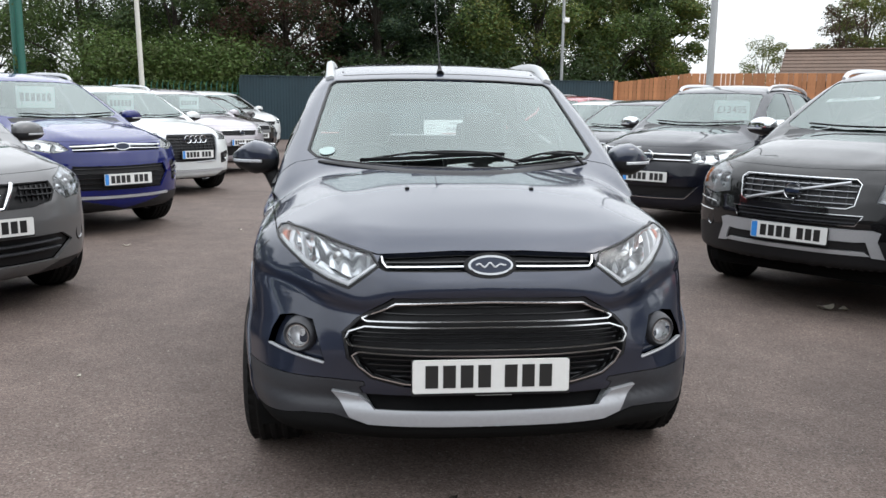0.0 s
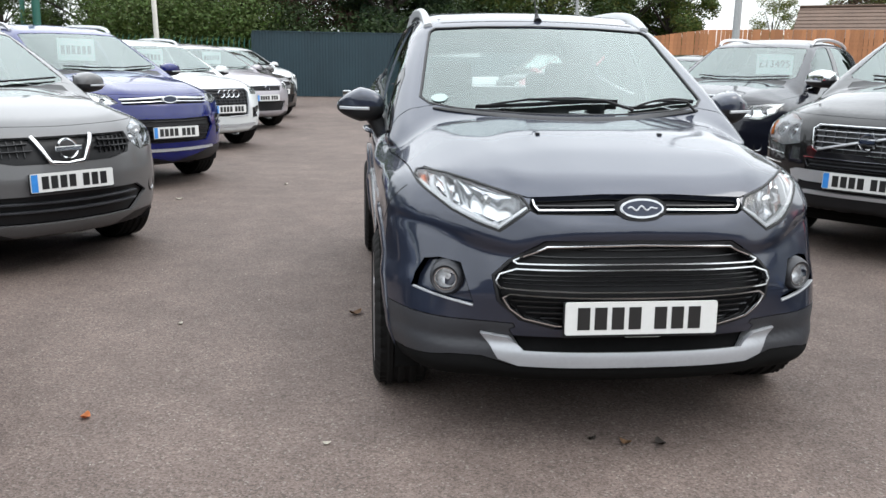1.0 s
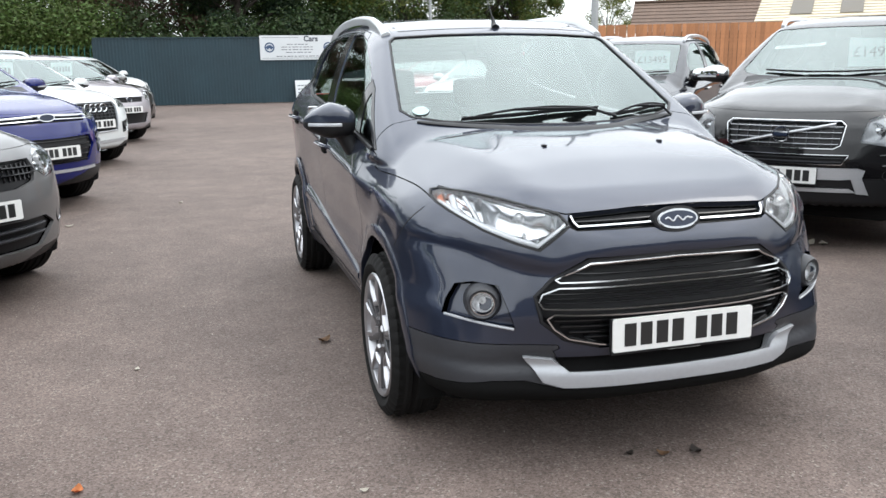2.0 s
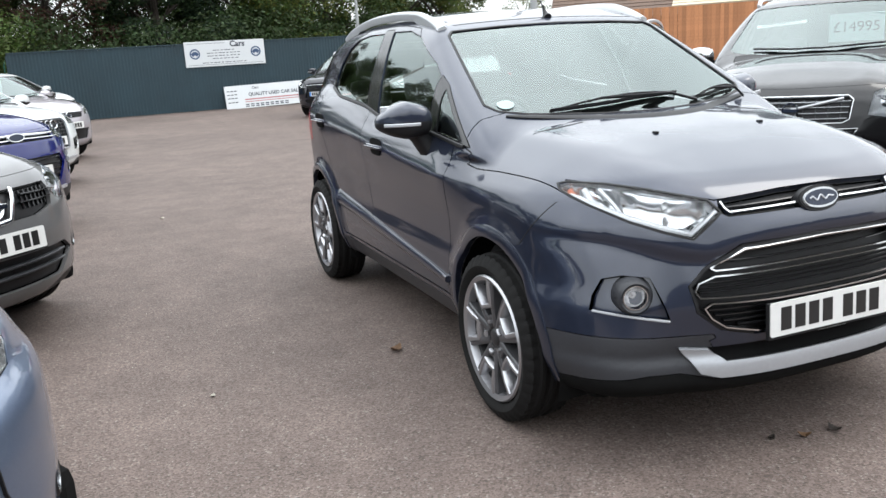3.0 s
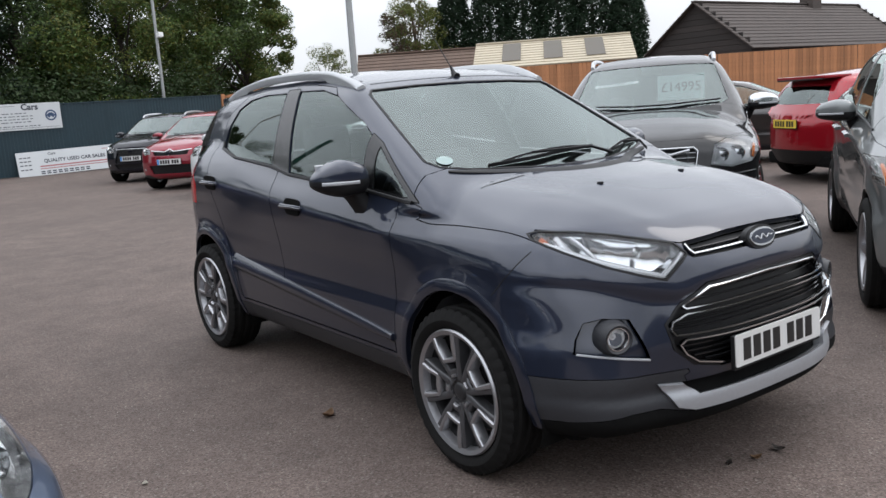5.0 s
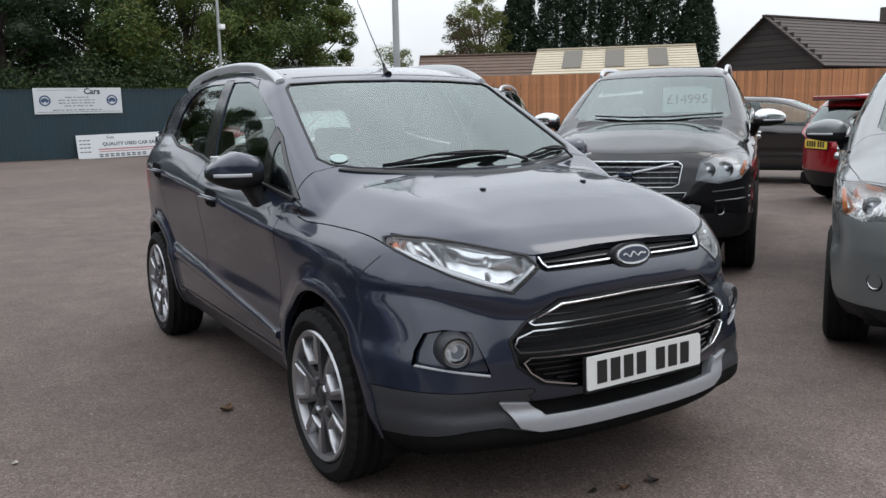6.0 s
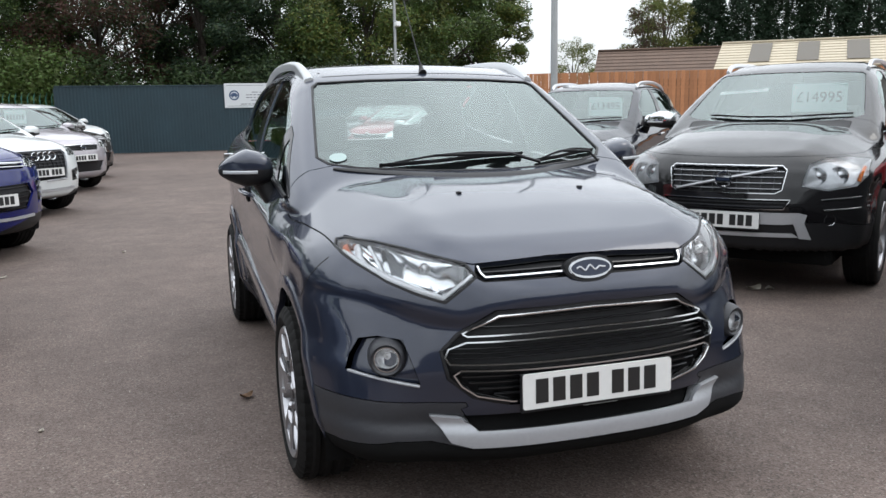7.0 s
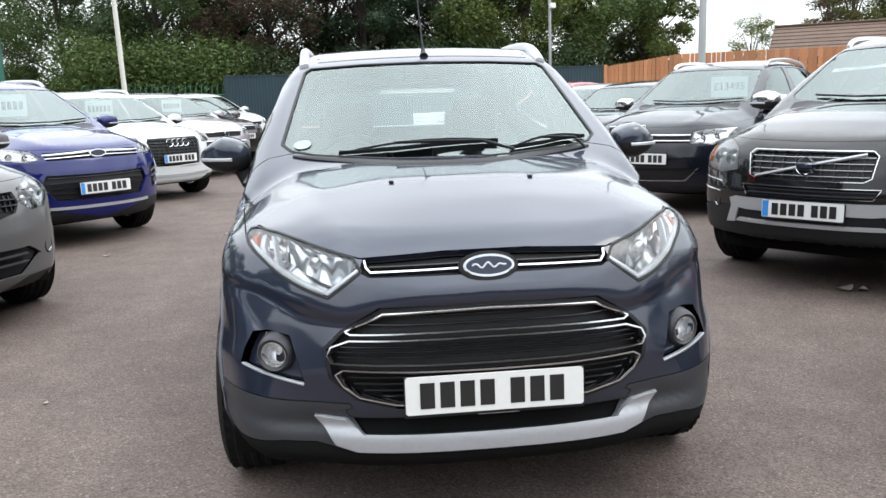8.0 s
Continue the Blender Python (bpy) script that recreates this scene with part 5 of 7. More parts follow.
def parked_car(name, label, paint, S, face, detail=(30, 56, 16, 56), wheel_style="plain", rails=None, chrome_mirror=False, trim=None, arch_r=0.385, seats=True, card=None, strip=None, wheel_r=0.335, mirrors=True, group="cars parked in rows"):
    """A parked car: skin, glass, lamps, grille, plate, wheels, mirrors. face holds the outlines of its front."""
    so = Solid(S)
    car = group_at(name)
    tagged(car, label, "car", group)
    kx, ky, kz = S["k"]
    hz = S["hub_z"]

    def sv(pts):
        return [(y * ky, z * kz) for y, z in pts]

    def fv(pts):
        return [(x * kx, z * kz) if x > -0.9 else (x, z * kz) for x, z in pts]
    wl_ = S.get("side_windows", dict(
        front=[(1.44, 1.068), (1.445, 1.235), (1.56, 1.325), (1.90, 1.468), (2.08, 1.503), (2.325, 1.508), (2.222, 1.112)],
        rear=[(2.428, 1.135), (2.482, 1.510), (2.75, 1.512), (2.98, 1.494), (3.12, 1.445), (3.20, 1.35), (3.18, 1.20), (2.9, 1.165)]))
    wind = S.get("screen", [(-1, 1.112), (0.25, 1.116), (0.50, 1.130), (0.61, 1.146), (0.645, 1.170), (0.560, 1.470), (0.53, 1.486), (0.3, 1.497), (-1, 1.503)])
    hood = S.get("hood", [(-1, -0.05), (0.30, -0.05), (0.60, 0.15), (0.725, 0.44), (0.764, 0.75), (0.792, 1.0), (0.796, 1.10), (0.70, 1.13), (-1, 1.13)])
    hood_z = S.get("hood_z", 0.885 * kz)
    cuts = [("hood", "top", [(x * kx if x > -0.9 else x, y * ky) for x, y in hood], dict(lo=(-9, -0.2, hood_z - 0.15), hi=(9, 1.2 * ky, 1.3 * kz))),
            ("body_shell", "front", [(-1, hood_z), (1.2, hood_z + 0.05), (1.2, 0.2), (-1, 0.2)], dict(hi=(9, 0.9, 9))),
            ("cowl", "top", [(-0.2, 0.962 * ky), (0.36 * kx, 0.976 * ky), (0.36 * kx, 1.07 * ky), (-0.2, 1.06 * ky)], dict(lo=(-9, 0.6, 0.98 * kz), hi=(0.70 * kx, 1.2 * ky, 1.3 * kz))),
            ("cowl", "top", [(0.36 * kx, 0.976 * ky), (0.58 * kx, 1.0 * ky), (0.58 * kx, 1.085 * ky), (0.36 * kx, 1.07 * ky)], dict(lo=(-9, 0.6, 0.98 * kz), hi=(0.70 * kx, 1.2 * ky, 1.3 * kz))),
            ("windscreen", "front", fv(wind), dict(lo=(-9, 0.85 * ky, 1.0 * kz), hi=(0.72 * kx, 2.1 * ky, 1.6 * kz))),
            ("front_door", "side", sv([(1.255, 0.375), (1.20, 0.80), (1.19, 1.03), (1.97, 1.515), (2.385, 1.545), (2.275, 0.375)])),
            ("rear_door", "side", sv([(2.275, 0.375), (2.385, 1.545), (2.75, 1.545), (3.0, 1.52), (3.24, 1.42), (3.26, 1.25), (2.885, 0.40), (2.86, 0.375)])),
            ("pillar_trim", "side", sv([(2.225, 1.105), (2.335, 1.525), (2.475, 1.527), (2.425, 1.13)])),
            ("front_window", "side", sv(wl_["front"])), ("rear_window", "side", sv(wl_["rear"])),
            ("sill", "side", sv([(1.10, 0.10), (1.12, 0.352), (2.98, 0.352), (3.0, 0.10)]))]
    looks = {"body_shell": dict(mat=paint, lip=0.02), "hood": dict(lip=0.018, gap=0.0025), "cowl": dict(mat=BLACK), "front_door": dict(pair=True), "rear_door": dict(pair=True),
             "pillar_trim": dict(mat=GLOSS_BLACK, pair=True), "windscreen": dict(mat=PARKED_SCREEN, glass=True, lip=0, shift=0.004, label="clear windscreen"),
             "front_window": dict(mat=GLASS, glass=True, pair=True, lip=0, shift=0.005), "rear_window": dict(mat=DARK_GLASS, glass=True, pair=True, lip=0, shift=0.005),
             "sill": dict(mat=trim or TRIM, pair=True), "headlight_lens": dict(mat=LENS, glass=True, pair=True, lip=0, label="clear headlight lens"), "arch_hole": dict(drop=True),
             "grille_back": dict(mat=BLACK, shift=0.03, label="black grille opening"), "intake": dict(mat=BLACK, shift=0.03), "side_intake": dict(mat=BLACK, shift=0.03, pair=True),
             "lower_trim": dict(mat=trim or BLACK, label="dark lower bumper"), "skid_trim": dict(mat=SILVER, shift=-0.01, lip=0.03, label="silver skid trim"),
             "rear_valance": dict(mat=trim or BLACK), "rear_screen": dict(mat=DARK_GLASS, glass=True, lip=0, shift=0.004), "tail_light": dict(mat=TAIL_PINK, pair=True, label="pale red tail light")}
    for key, panel in (("lower", "lower_trim"), ("grille", "grille_back"), ("intake", "intake"), ("side_intake", "side_intake"), ("skid", "skid_trim"), ("skid2", "skid_trim"), ("skid3", "skid_trim"), ("headlight", "headlight_lens")):
        if key in face:
            cuts.append((panel, "front", face[key], dict(hi=(9, 1.1, 9))))
    if "lamp_top" in face:
        cuts.append(("headlight_lens", "top", face["lamp_top"], dict(lo=(0.3, 0.0, 0.71), hi=(9, 1.2, 1.0))))
    if "rear" in face:
        cuts.append(("rear_screen", "front", face["rear"]["screen"], dict(lo=(-9, 2.9, 0.8), hi=(9, 9, 9))))
        cuts.append(("tail_light", "front", face["rear"]["light"], dict(lo=(-9, 2.9, 0.5), hi=(9, 9, 9))))
        cuts.append(("rear_valance", "front", face["rear"]["lower"], dict(lo=(-9, 2.9, 0.0), hi=(9, 9, 9))))
    for y in S["hubs"]:
        cuts.append(("arch_hole", "side", arch(y, hz, arch_r, 20), dict(lo=(0.5, -1, -1))))
    build_skin(so, car, cuts, looks, detail)

    for y in S["hubs"]:
        for side in (1, -1):
            w = wheel(wheel_r, 0.225, wheel_r * 0.69, wheel_style)
            w.parent = car
            w.matrix_basis = pose(side * (max(q for _, q in S["width_z"]) - 0.115), y, wheel_r, 20, 0, 0 if side > 0 else 180)
            bm, _ = revolve([(0.48, 0.25), (0.48, arch_r + 0.015), (max(q for _, q in S["width_z"]) - 0.06, arch_r + 0.015)], 28, "x", None, (0, y, hz))
            if side < 0:
                for v in bm.verts:
                    v.co.x = -v.co.x
            bmesh.ops.delete(bm, geom=[v for v in bm.verts if v.co.z < 0.18], context="VERTS")
            part("arch_liner", bm, UNDER, car)
    part("underbody", boxed((-0.70, 0.28, 0.22), (0.70, S["length"] - 0.2, 0.40), 0.05), UNDER, car)

    if "headlight" in face or "lamp_top" in face:
        for side in (1, -1):
            hl = group_at("headlight", Matrix(), car, "clear headlight with bright reflector")
            o = face.get("headlight") or face["lamp_top"]
            put = so.at_front if "headlight" in face else so.at_top
            cx, cz = sum(p[0] for p in o) / len(o), sum(p[1] for p in o) / len(o)
            vs, fs = [], []
            rings_ = ((1.0, 0.003), (0.9, 0.03), (0.6, 0.045), (0.3, 0.05))
            line = []
            for (a, b), (c, d) in zip(o, o[1:] + o[:1]):
                line += [(a + (c - a) * i / 4, b + (d - b) * i / 4) for i in range(4)]
            for k, dep in rings_:
                for x, z in line:
                    p = put(cx + (x - cx) * k, cz + (z - cz) * k)
                    nn = so.n_of(p)
                    p = p - nn * dep
                    vs.append((side * p.x, p.y, p.z))
            m = len(line)
            for r in range(len(rings_) - 1):
                for i in range(m):
                    q = (r * m + i, r * m + (i + 1) % m, (r + 1) * m + (i + 1) % m, (r + 1) * m + i)
                    fs.append(q if side < 0 else q[::-1])
            fs.append(tuple(range((len(rings_) - 1) * m, len(rings_) * m)))
            part("reflector", (vs, fs), face.get("reflector", BRIGHT), hl, "", 25)
            for x, z, r in face.get("bowls", ((cx, cz, 0.05),)):
                p = put(x, z)
                nb = so.n_of(p)
                p = p - nb * (0.022 + r * 0.9 * abs(nb.x))
                c = (side * p.x, p.y, p.z)
                bm, _ = revolve([(-0.004, r), (-0.010, r * 0.94), (0.0, r * 0.86), (0.012, r * 0.6), (0.004, r * 0.5), (-0.004, r * 0.3), (-0.006, 0.001)], 24, "y", None, c)
                part("lamp_bowl", bm, BOWL, hl, "", 50)
            if "amber" in face:
                q, k = front_bar(so, [(side * x, z) for x, z in face["amber"]], -0.012, 5)
                part("indicator_bulb", sweep(q, k, 0.020, 0.006, sink=0.01), AMBER, hl, "amber indicator")
    for pts, wdt, mat in face.get("lines", ()):
        q, k = front_bar(so, both(pts) if pts[0][0] == 0 else pts, 0.0, 5)
        part("trim_line", sweep(q, k, wdt, 0.008, sink=0.02), mat, car, "bright trim strip" if mat in (CHROME, SILVER) else "", 50)
        if pts[0][0] != 0:
            q, k = front_bar(so, [(-x, z) for x, z in pts], 0.0, 5)
            part("trim_line", sweep(q, k, wdt, 0.008, sink=0.02), mat, car, "bright trim strip" if mat in (CHROME, SILVER) else "", 50)
    for pts, wdt, mat in face.get("single", ()):
        q, k = front_bar(so, pts, 0.004, 6)
        part("trim_line", sweep(q, k, wdt, 0.010, sink=0.02), mat, car, "", 50)
    for z0, z1, n, x0, x1, wdt, mat in face.get("slats", ()):
        for i in range(n):
            t = i / max(n - 1, 1)
            z, x = z0 + (z1 - z0) * t, x0 + (x1 - x0) * t
            q, k = front_bar(so, [(-x, z), (x, z)], -0.018, 12)
            part("slat", sweep(q, k, wdt, 0.010, sink=0.012), mat, car)
    for x0, x1, n, z0, z1, wdt, mat in face.get("uprights", ()):
        for i in range(n):
            x = x0 + (x1 - x0) * i / (n - 1)
            q, k = front_bar(so, [(x, z0), (x, z1)], -0.022, 5)
            part("upright", sweep(q, k, wdt, 0.008, sink=0.012), mat, car)
    for x, z, r in face.get("fogs", ()):
        for side in (1, -1):
            fog = group_at("fog_lamp", Matrix(), car)
            p = so.at_front(x, z)
            nn = so.n_of(p)
            mm = Matrix.Translation((side * p.x, p.y, p.z)) @ pose(0, 0, 0, 0, 0, side * math.degrees(math.atan2(nn.x, -nn.y)))
            bm, _ = revolve([(0.03, r * 1.4), (0.004, r * 1.3), (-0.002, r * 1.1), (0.0, r)], 24, "y")
            bm.transform(mm)
            part("lamp_bezel", bm, BLACK, fog, "", 50)
            bm, _ = revolve([(-0.001, r), (0.012, r * 0.7), (0.018, 0.001)], 24, "y")
            bm.transform(mm)
            part("lamp_bowl", bm, REFLECT, fog, "", 50)
    b = face.get("badge")
    if b:
        kind, z, r = b
        c = so.at_front(0, z)
        bd = group_at("badge", pose(0, c.y - 0.026, z, -8), car, "bright maker's badge drawn as a plain shape")
        if kind == "oval":
            part("badge_rim", prism(ellipse(r * 1.15, r * 0.5), 0.02, None, None, 0.003), CHROME, bd)
            part("badge_face", prism(ellipse(r, r * 0.4), 0.02, pose(0, -0.002, 0)), BADGE_BLUE, bd)
        elif kind == "rings":
            for i in range(4):
                bm, _ = revolve([(0, r), (-0.008, r * 0.93), (0, r * 0.80)], 28, "y", None, ((i - 1.5) * r * 1.45, 0, 0))
                part("badge_ring", bm, CHROME, bd, "", 50)
        else:
            bm, _ = revolve([(0.01, r), (-0.010, r * 0.93), (0, r * 0.78)], 32, "y")
            part("badge_ring", bm, CHROME, bd, "", 50)
            part("badge_bar", boxed((-r * (1.25 if kind == "barred" else 0.75), -0.012, -r * 0.2), (r * (1.25 if kind == "barred" else 0.75), 0.004, r * 0.2), 0.002), CHROME if kind == "barred" else BADGE_BLUE, bd)
    if "plate" in face:
        plate(car, so.at_front(0, face["plate"]).y - 0.024, face["plate"], -2, band=face.get("band", True))
    if "rear" in face:
        z = face["rear"]["plate"]
        p = so.meet((0, S["length"] + 0.6, z), (0, -1, 0), 2.0)
        plate(car, p[1] + 0.02, z, 0, False, True, rz=180)
    if mirrors:
        for side in (1, -1):
            mirror_unit(car, paint, (0.80 * kx, S.get("mirror_y", 1.40) * ky, 1.085 * kz), (1.02 * kx, (S.get("mirror_y", 1.40) - 0.04) * ky, 1.13 * kz), side, chrome_mirror)
    for side in (1, -1):
        q, k = side_bar(so, sv([(1.10, 1.030), (1.43, 1.060), (2.22, 1.103), (2.43, 1.125), (2.9, 1.155), (3.17, 1.19)]), side, 0.001, 5)
        part("belt_moulding", sweep(q, k, 0.016, 0.008, sink=0.004), CHROME if rails else BLACK, car)
        for y in (2.03, 2.92):
            q, k = side_bar(so, sv([(y - 0.1, 0.945), (y, 0.953), (y + 0.1, 0.957)]), side, 0.006, 4)
            part("door_handle", sweep(q, k, 0.026, 0.02, sink=0.012), CHROME if chrome_mirror else paint, car)
        if rails:
            pts = [(1.90, 0.0), (2.02, 0.045), (2.4, 0.055), (2.8, 0.052), (3.2, 0.035), (3.36, 0.0)]
            base = [(so.at_top((0.565 - 0.02 * abs(y - 2.3)) * kx, y * ky), h) for y, h in pts]
            q = smooth_line([Vector((side * p.x, p.y, p.z + h)) for p, h in base], 4)
            part("roof_rail", sweep(q, [Vector((side * 0.35, 0, 1))] * len(q), 0.034, 0.022, sink=0.014), rails, car, "bright roof rail", 50)
    wp = [so.at_front_glass(x * kx, (1.135 + 0.05 * abs(x)) * kz) for x in (-0.45, -0.15, 0.15, 0.45, 0.58)]
    part("wiper", sweep([p + Vector((0, -0.012, 0.010)) for p in wp], [Vector((0, -0.5, 0.85))] * 5, 0.008, 0.007, sink=0.006), BLACK, car, "black windscreen wiper")
    cabin_fit(car, S, seats)

    def on_glass(x, z, w, h, turn=0.0):
        p = so.at_front_glass(x, z)
        nn = so.n_of((abs(p.x), p.y, p.z))
        nn = Vector((nn.x * (1 if x >= 0 else -1), nn.y, nn.z))
        ax = Vector((0, 0, 1)).cross(nn).normalized()
        up = nn.cross(ax).normalized()
        return Matrix.Translation(p - nn * 0.012) @ Matrix((ax, -nn, up)).transposed().to_4x4() @ pose(0, 0, 0, 0, turn, 0)
    if card:
        words, x, z = card
        m = Matrix.Translation(so.at_front_glass(x * kx, z * kz) + Vector((0, 0.27, 0)))
        sign = group_at("price_card", m, car, "pale price card behind the windscreen")
        part("card_panel", boxed((-0.22, 0, -0.12), (0.22, 0.003, 0.12)), CARD, sign)
        if words:
            lettering("card_words", words, 0.125, TRIM, sign, pose(0, -0.002, 0))
        else:
            for i in range(6):
                part("card_mark", boxed((-0.180 + 0.062 * i, -0.002, -0.045), (-0.135 + 0.062 * i, 0, 0.045)), TRIM, sign)
    if strip:
        words, x, z, turn = strip
        m = on_glass(x * kx, z * kz, 0, 0, turn)
        sign = group_at("windscreen_strip", m, car, "pale strip of letters on the windscreen")
        part("strip_panel", boxed((-0.21, 0, -0.03), (0.21, 0.002, 0.03)), WHITE, sign)
        lettering("strip_words", words, 0.060, TRIM, sign, pose(0, -0.002, 0))
    return car


FLOOR = dict(floor=0.25)
LOW = [(-1, 0.33), (0.55, 0.33), (0.72, 0.40), (1.1, 0.44), (1.1, 0.05), (-1, 0.05)]

# left-hand row, noses towards the aisle
near_hatch = parked_car("family_hatchback", "pale silver-blue hatchback with a large swept headlight", car_paint("silver_blue", (0.12, 0.15, 0.215), 0.6, 0.36, 1.5),
    scaled(COMPACT, 4.2, 0.87, 1.48, flare=0.02, plan=(0.15, 2.6), hub_z=0.31,
           front_z=[(0.12, 0.16), (0.22, 0.09), (0.30, 0.04), (0.45, 0.016), (0.60, 0.016), (0.68, 0.024), (0.714, 0.042), (0.740, 0.082), (0.78, 0.102), (0.82, 0.124), (0.90, 0.19), (1.0, 0.30), (1.2, 0.6)]), dict(
    headlight=[(0.305, 0.738), (0.42, 0.742), (0.515, 0.750), (0.565, 0.785), (0.600, 0.845), (0.625, 0.895), (0.61, 0.930), (0.46, 0.915), (0.376, 0.865), (0.315, 0.785)],
    bowls=((0.43, 0.805, 0.036), (0.52, 0.87, 0.034)), reflector=BRIGHT,
    grille=[(-1, 0.775), (0.20, 0.765), (0.215, 0.70), (0.20, 0.62), (-1, 0.605)], intake=[(-1, 0.42), (0.50, 0.42), (0.42, 0.28), (-1, 0.27)],
    lines=[([(0, 0.775), (0.205, 0.768), (0.222, 0.70), (0.205, 0.615), (0, 0.60)], 0.006, MATS["silver_blue"]), ([(0.290, 0.732), (0.298, 0.66), (0.315, 0.55), (0.36, 0.45)], 0.006, BLACK)],
    slats=((0.745, 0.635, 4, 0.195, 0.19, 0.014, MATS["silver_blue"]),), fogs=((0.60, 0.42, 0.04),), plate=0.53), (44, 70, 16, 72), wheel_r=0.31, arch_r=0.36)
stand(near_hatch, -2.60, -0.38, 135)

crossover = parked_car("crossover", "mid-grey metallic crossover with honeycomb grille and chrome vee", car_paint("mid_grey_metallic", (0.115, 0.114, 0.116), 0.35, 0.45, 1.36),
    scaled(COMPACT, 4.33, 0.89, 1.61, floor=0.23), dict(
    headlight=[(0.51, 0.860), (0.49, 0.780), (0.58, 0.720), (0.72, 0.730), (0.815, 0.84), (0.82, 0.945), (0.72, 0.945)], bowls=((0.59, 0.80, 0.050), (0.70, 0.84, 0.050)), reflector=LAMP_CHROME,
    grille=[(-1, 0.85), (0.46, 0.845), (0.485, 0.78), (0.45, 0.72), (0.30, 0.690), (-1, 0.68)], intake=[(-1, 0.51), (0.52, 0.50), (0.62, 0.44), (0.46, 0.33), (-1, 0.32)],
    lower=[(-1, 0.30), (0.50, 0.31), (0.70, 0.38), (1.1, 0.42), (1.1, 0.05), (-1, 0.05)],
    lines=[([(0.185, 0.850), (0.105, 0.695), (0.0, 0.685)], 0.023, CHROME), ([(0.22, 0.81), (0.47, 0.80)], 0.008, GLOSS_BLACK), ([(0.20, 0.77), (0.47, 0.765)], 0.008, GLOSS_BLACK), ([(0, 0.455), (0.5, 0.46)], 0.012, TRIM), ([(0, 0.405), (0.5, 0.41)], 0.012, TRIM)],
    uprights=((0.24, 0.44, 6, 0.735, 0.835, 0.007, GLOSS_BLACK), (-0.44, -0.24, 6, 0.735, 0.835, 0.007, GLOSS_BLACK)),
    badge=("barred", 0.775, 0.066), fogs=((0.705, 0.475, 0.045),), plate=0.585), (38, 64, 16, 64), rails=SILVER)
stand(crossover, -2.66, 2.70, 135)

blue_suv = parked_car("family_suv", "deep blue family SUV with twin chrome bars and roof rails", car_paint("deep_blue", (0.0015, 0.0055, 0.085), 0.1, 0.36, 1.5),
    scaled(COMPACT, 4.52, 0.92, 1.69, **FLOOR), dict(
    headlight=[(0.56, 0.945), (0.50, 0.875), (0.62, 0.845), (0.78, 0.875), (0.835, 0.95), (0.80, 0.985), (0.68, 0.975)], bowls=((0.62, 0.905, 0.036), (0.72, 0.925, 0.036)),
    intake=[(-1, 0.945), (0.48, 0.925), (0.47, 0.855), (-1, 0.865)], grille=[(-1, 0.70), (0.50, 0.715), (0.55, 0.62), (0.44, 0.475), (-1, 0.465)], side_intake=[(0.62, 0.71), (0.80, 0.76), (0.84, 0.60), (0.66, 0.50)],
    lower=[(-1, 0.40), (0.55, 0.40), (0.72, 0.44), (1.1, 0.46), (1.1, 0.05), (-1, 0.05)], skid=[(-1, 0.415), (0.55, 0.415), (0.55, 0.385), (-1, 0.385)],
    lines=[([(0, 0.925), (0.49, 0.905)], 0.016, CHROME), ([(0, 0.885), (0.48, 0.872)], 0.012, CHROME), ([(0.64, 0.66), (0.82, 0.70)], 0.012, TRIM), ([(0.64, 0.61), (0.82, 0.64)], 0.012, TRIM)],
    slats=((0.69, 0.49, 5, 0.49, 0.45, 0.010, GLOSS_BLACK),), fogs=((0.74, 0.55, 0.036),), badge=("oval", 0.905, 0.075), plate=0.58), (34, 60, 16, 60), rails=SILVER, card=("", 0.0, 1.33))
stand(blue_suv, -2.74, 6.20, 135)

white_suv = parked_car("compact_suv", "white compact SUV with a framed grille and four-ring badge", car_paint("pearl_white", (0.54, 0.56, 0.56), 0.0, 0.4),
    scaled(COMPACT, 4.39, 0.915, 1.60, **FLOOR), dict(
    headlight=[(0.50, 0.90), (0.475, 0.80), (0.70, 0.79), (0.80, 0.86), (0.82, 0.92), (0.72, 0.935)], bowls=((0.58, 0.85, 0.04), (0.69, 0.86, 0.04)),
    grille=[(-1, 0.885), (0.39, 0.885), (0.43, 0.83), (0.36, 0.50), (-1, 0.49)], side_intake=[(0.48, 0.60), (0.74, 0.63), (0.80, 0.56), (0.74, 0.46), (0.50, 0.45)],
    lower=LOW, skid=[(-1, 0.37), (0.60, 0.38), (0.56, 0.345), (-1, 0.335)],
    lines=[([(0, 0.890), (0.39, 0.888), (0.432, 0.83), (0.36, 0.497), (0.0, 0.487)], 0.024, SILVER)], slats=((0.865, 0.52, 9, 0.40, 0.35, 0.009, TRIM),),
    uprights=((-0.38, 0.38, 11, 0.52, 0.87, 0.006, TRIM),), badge=("rings", 0.815, 0.058), fogs=((0.64, 0.53, 0.035),), plate=0.60), (30, 56, 14, 56), rails=SILVER, card=("", -0.1, 1.33))
stand(white_suv, -2.70, 9.85, 135)

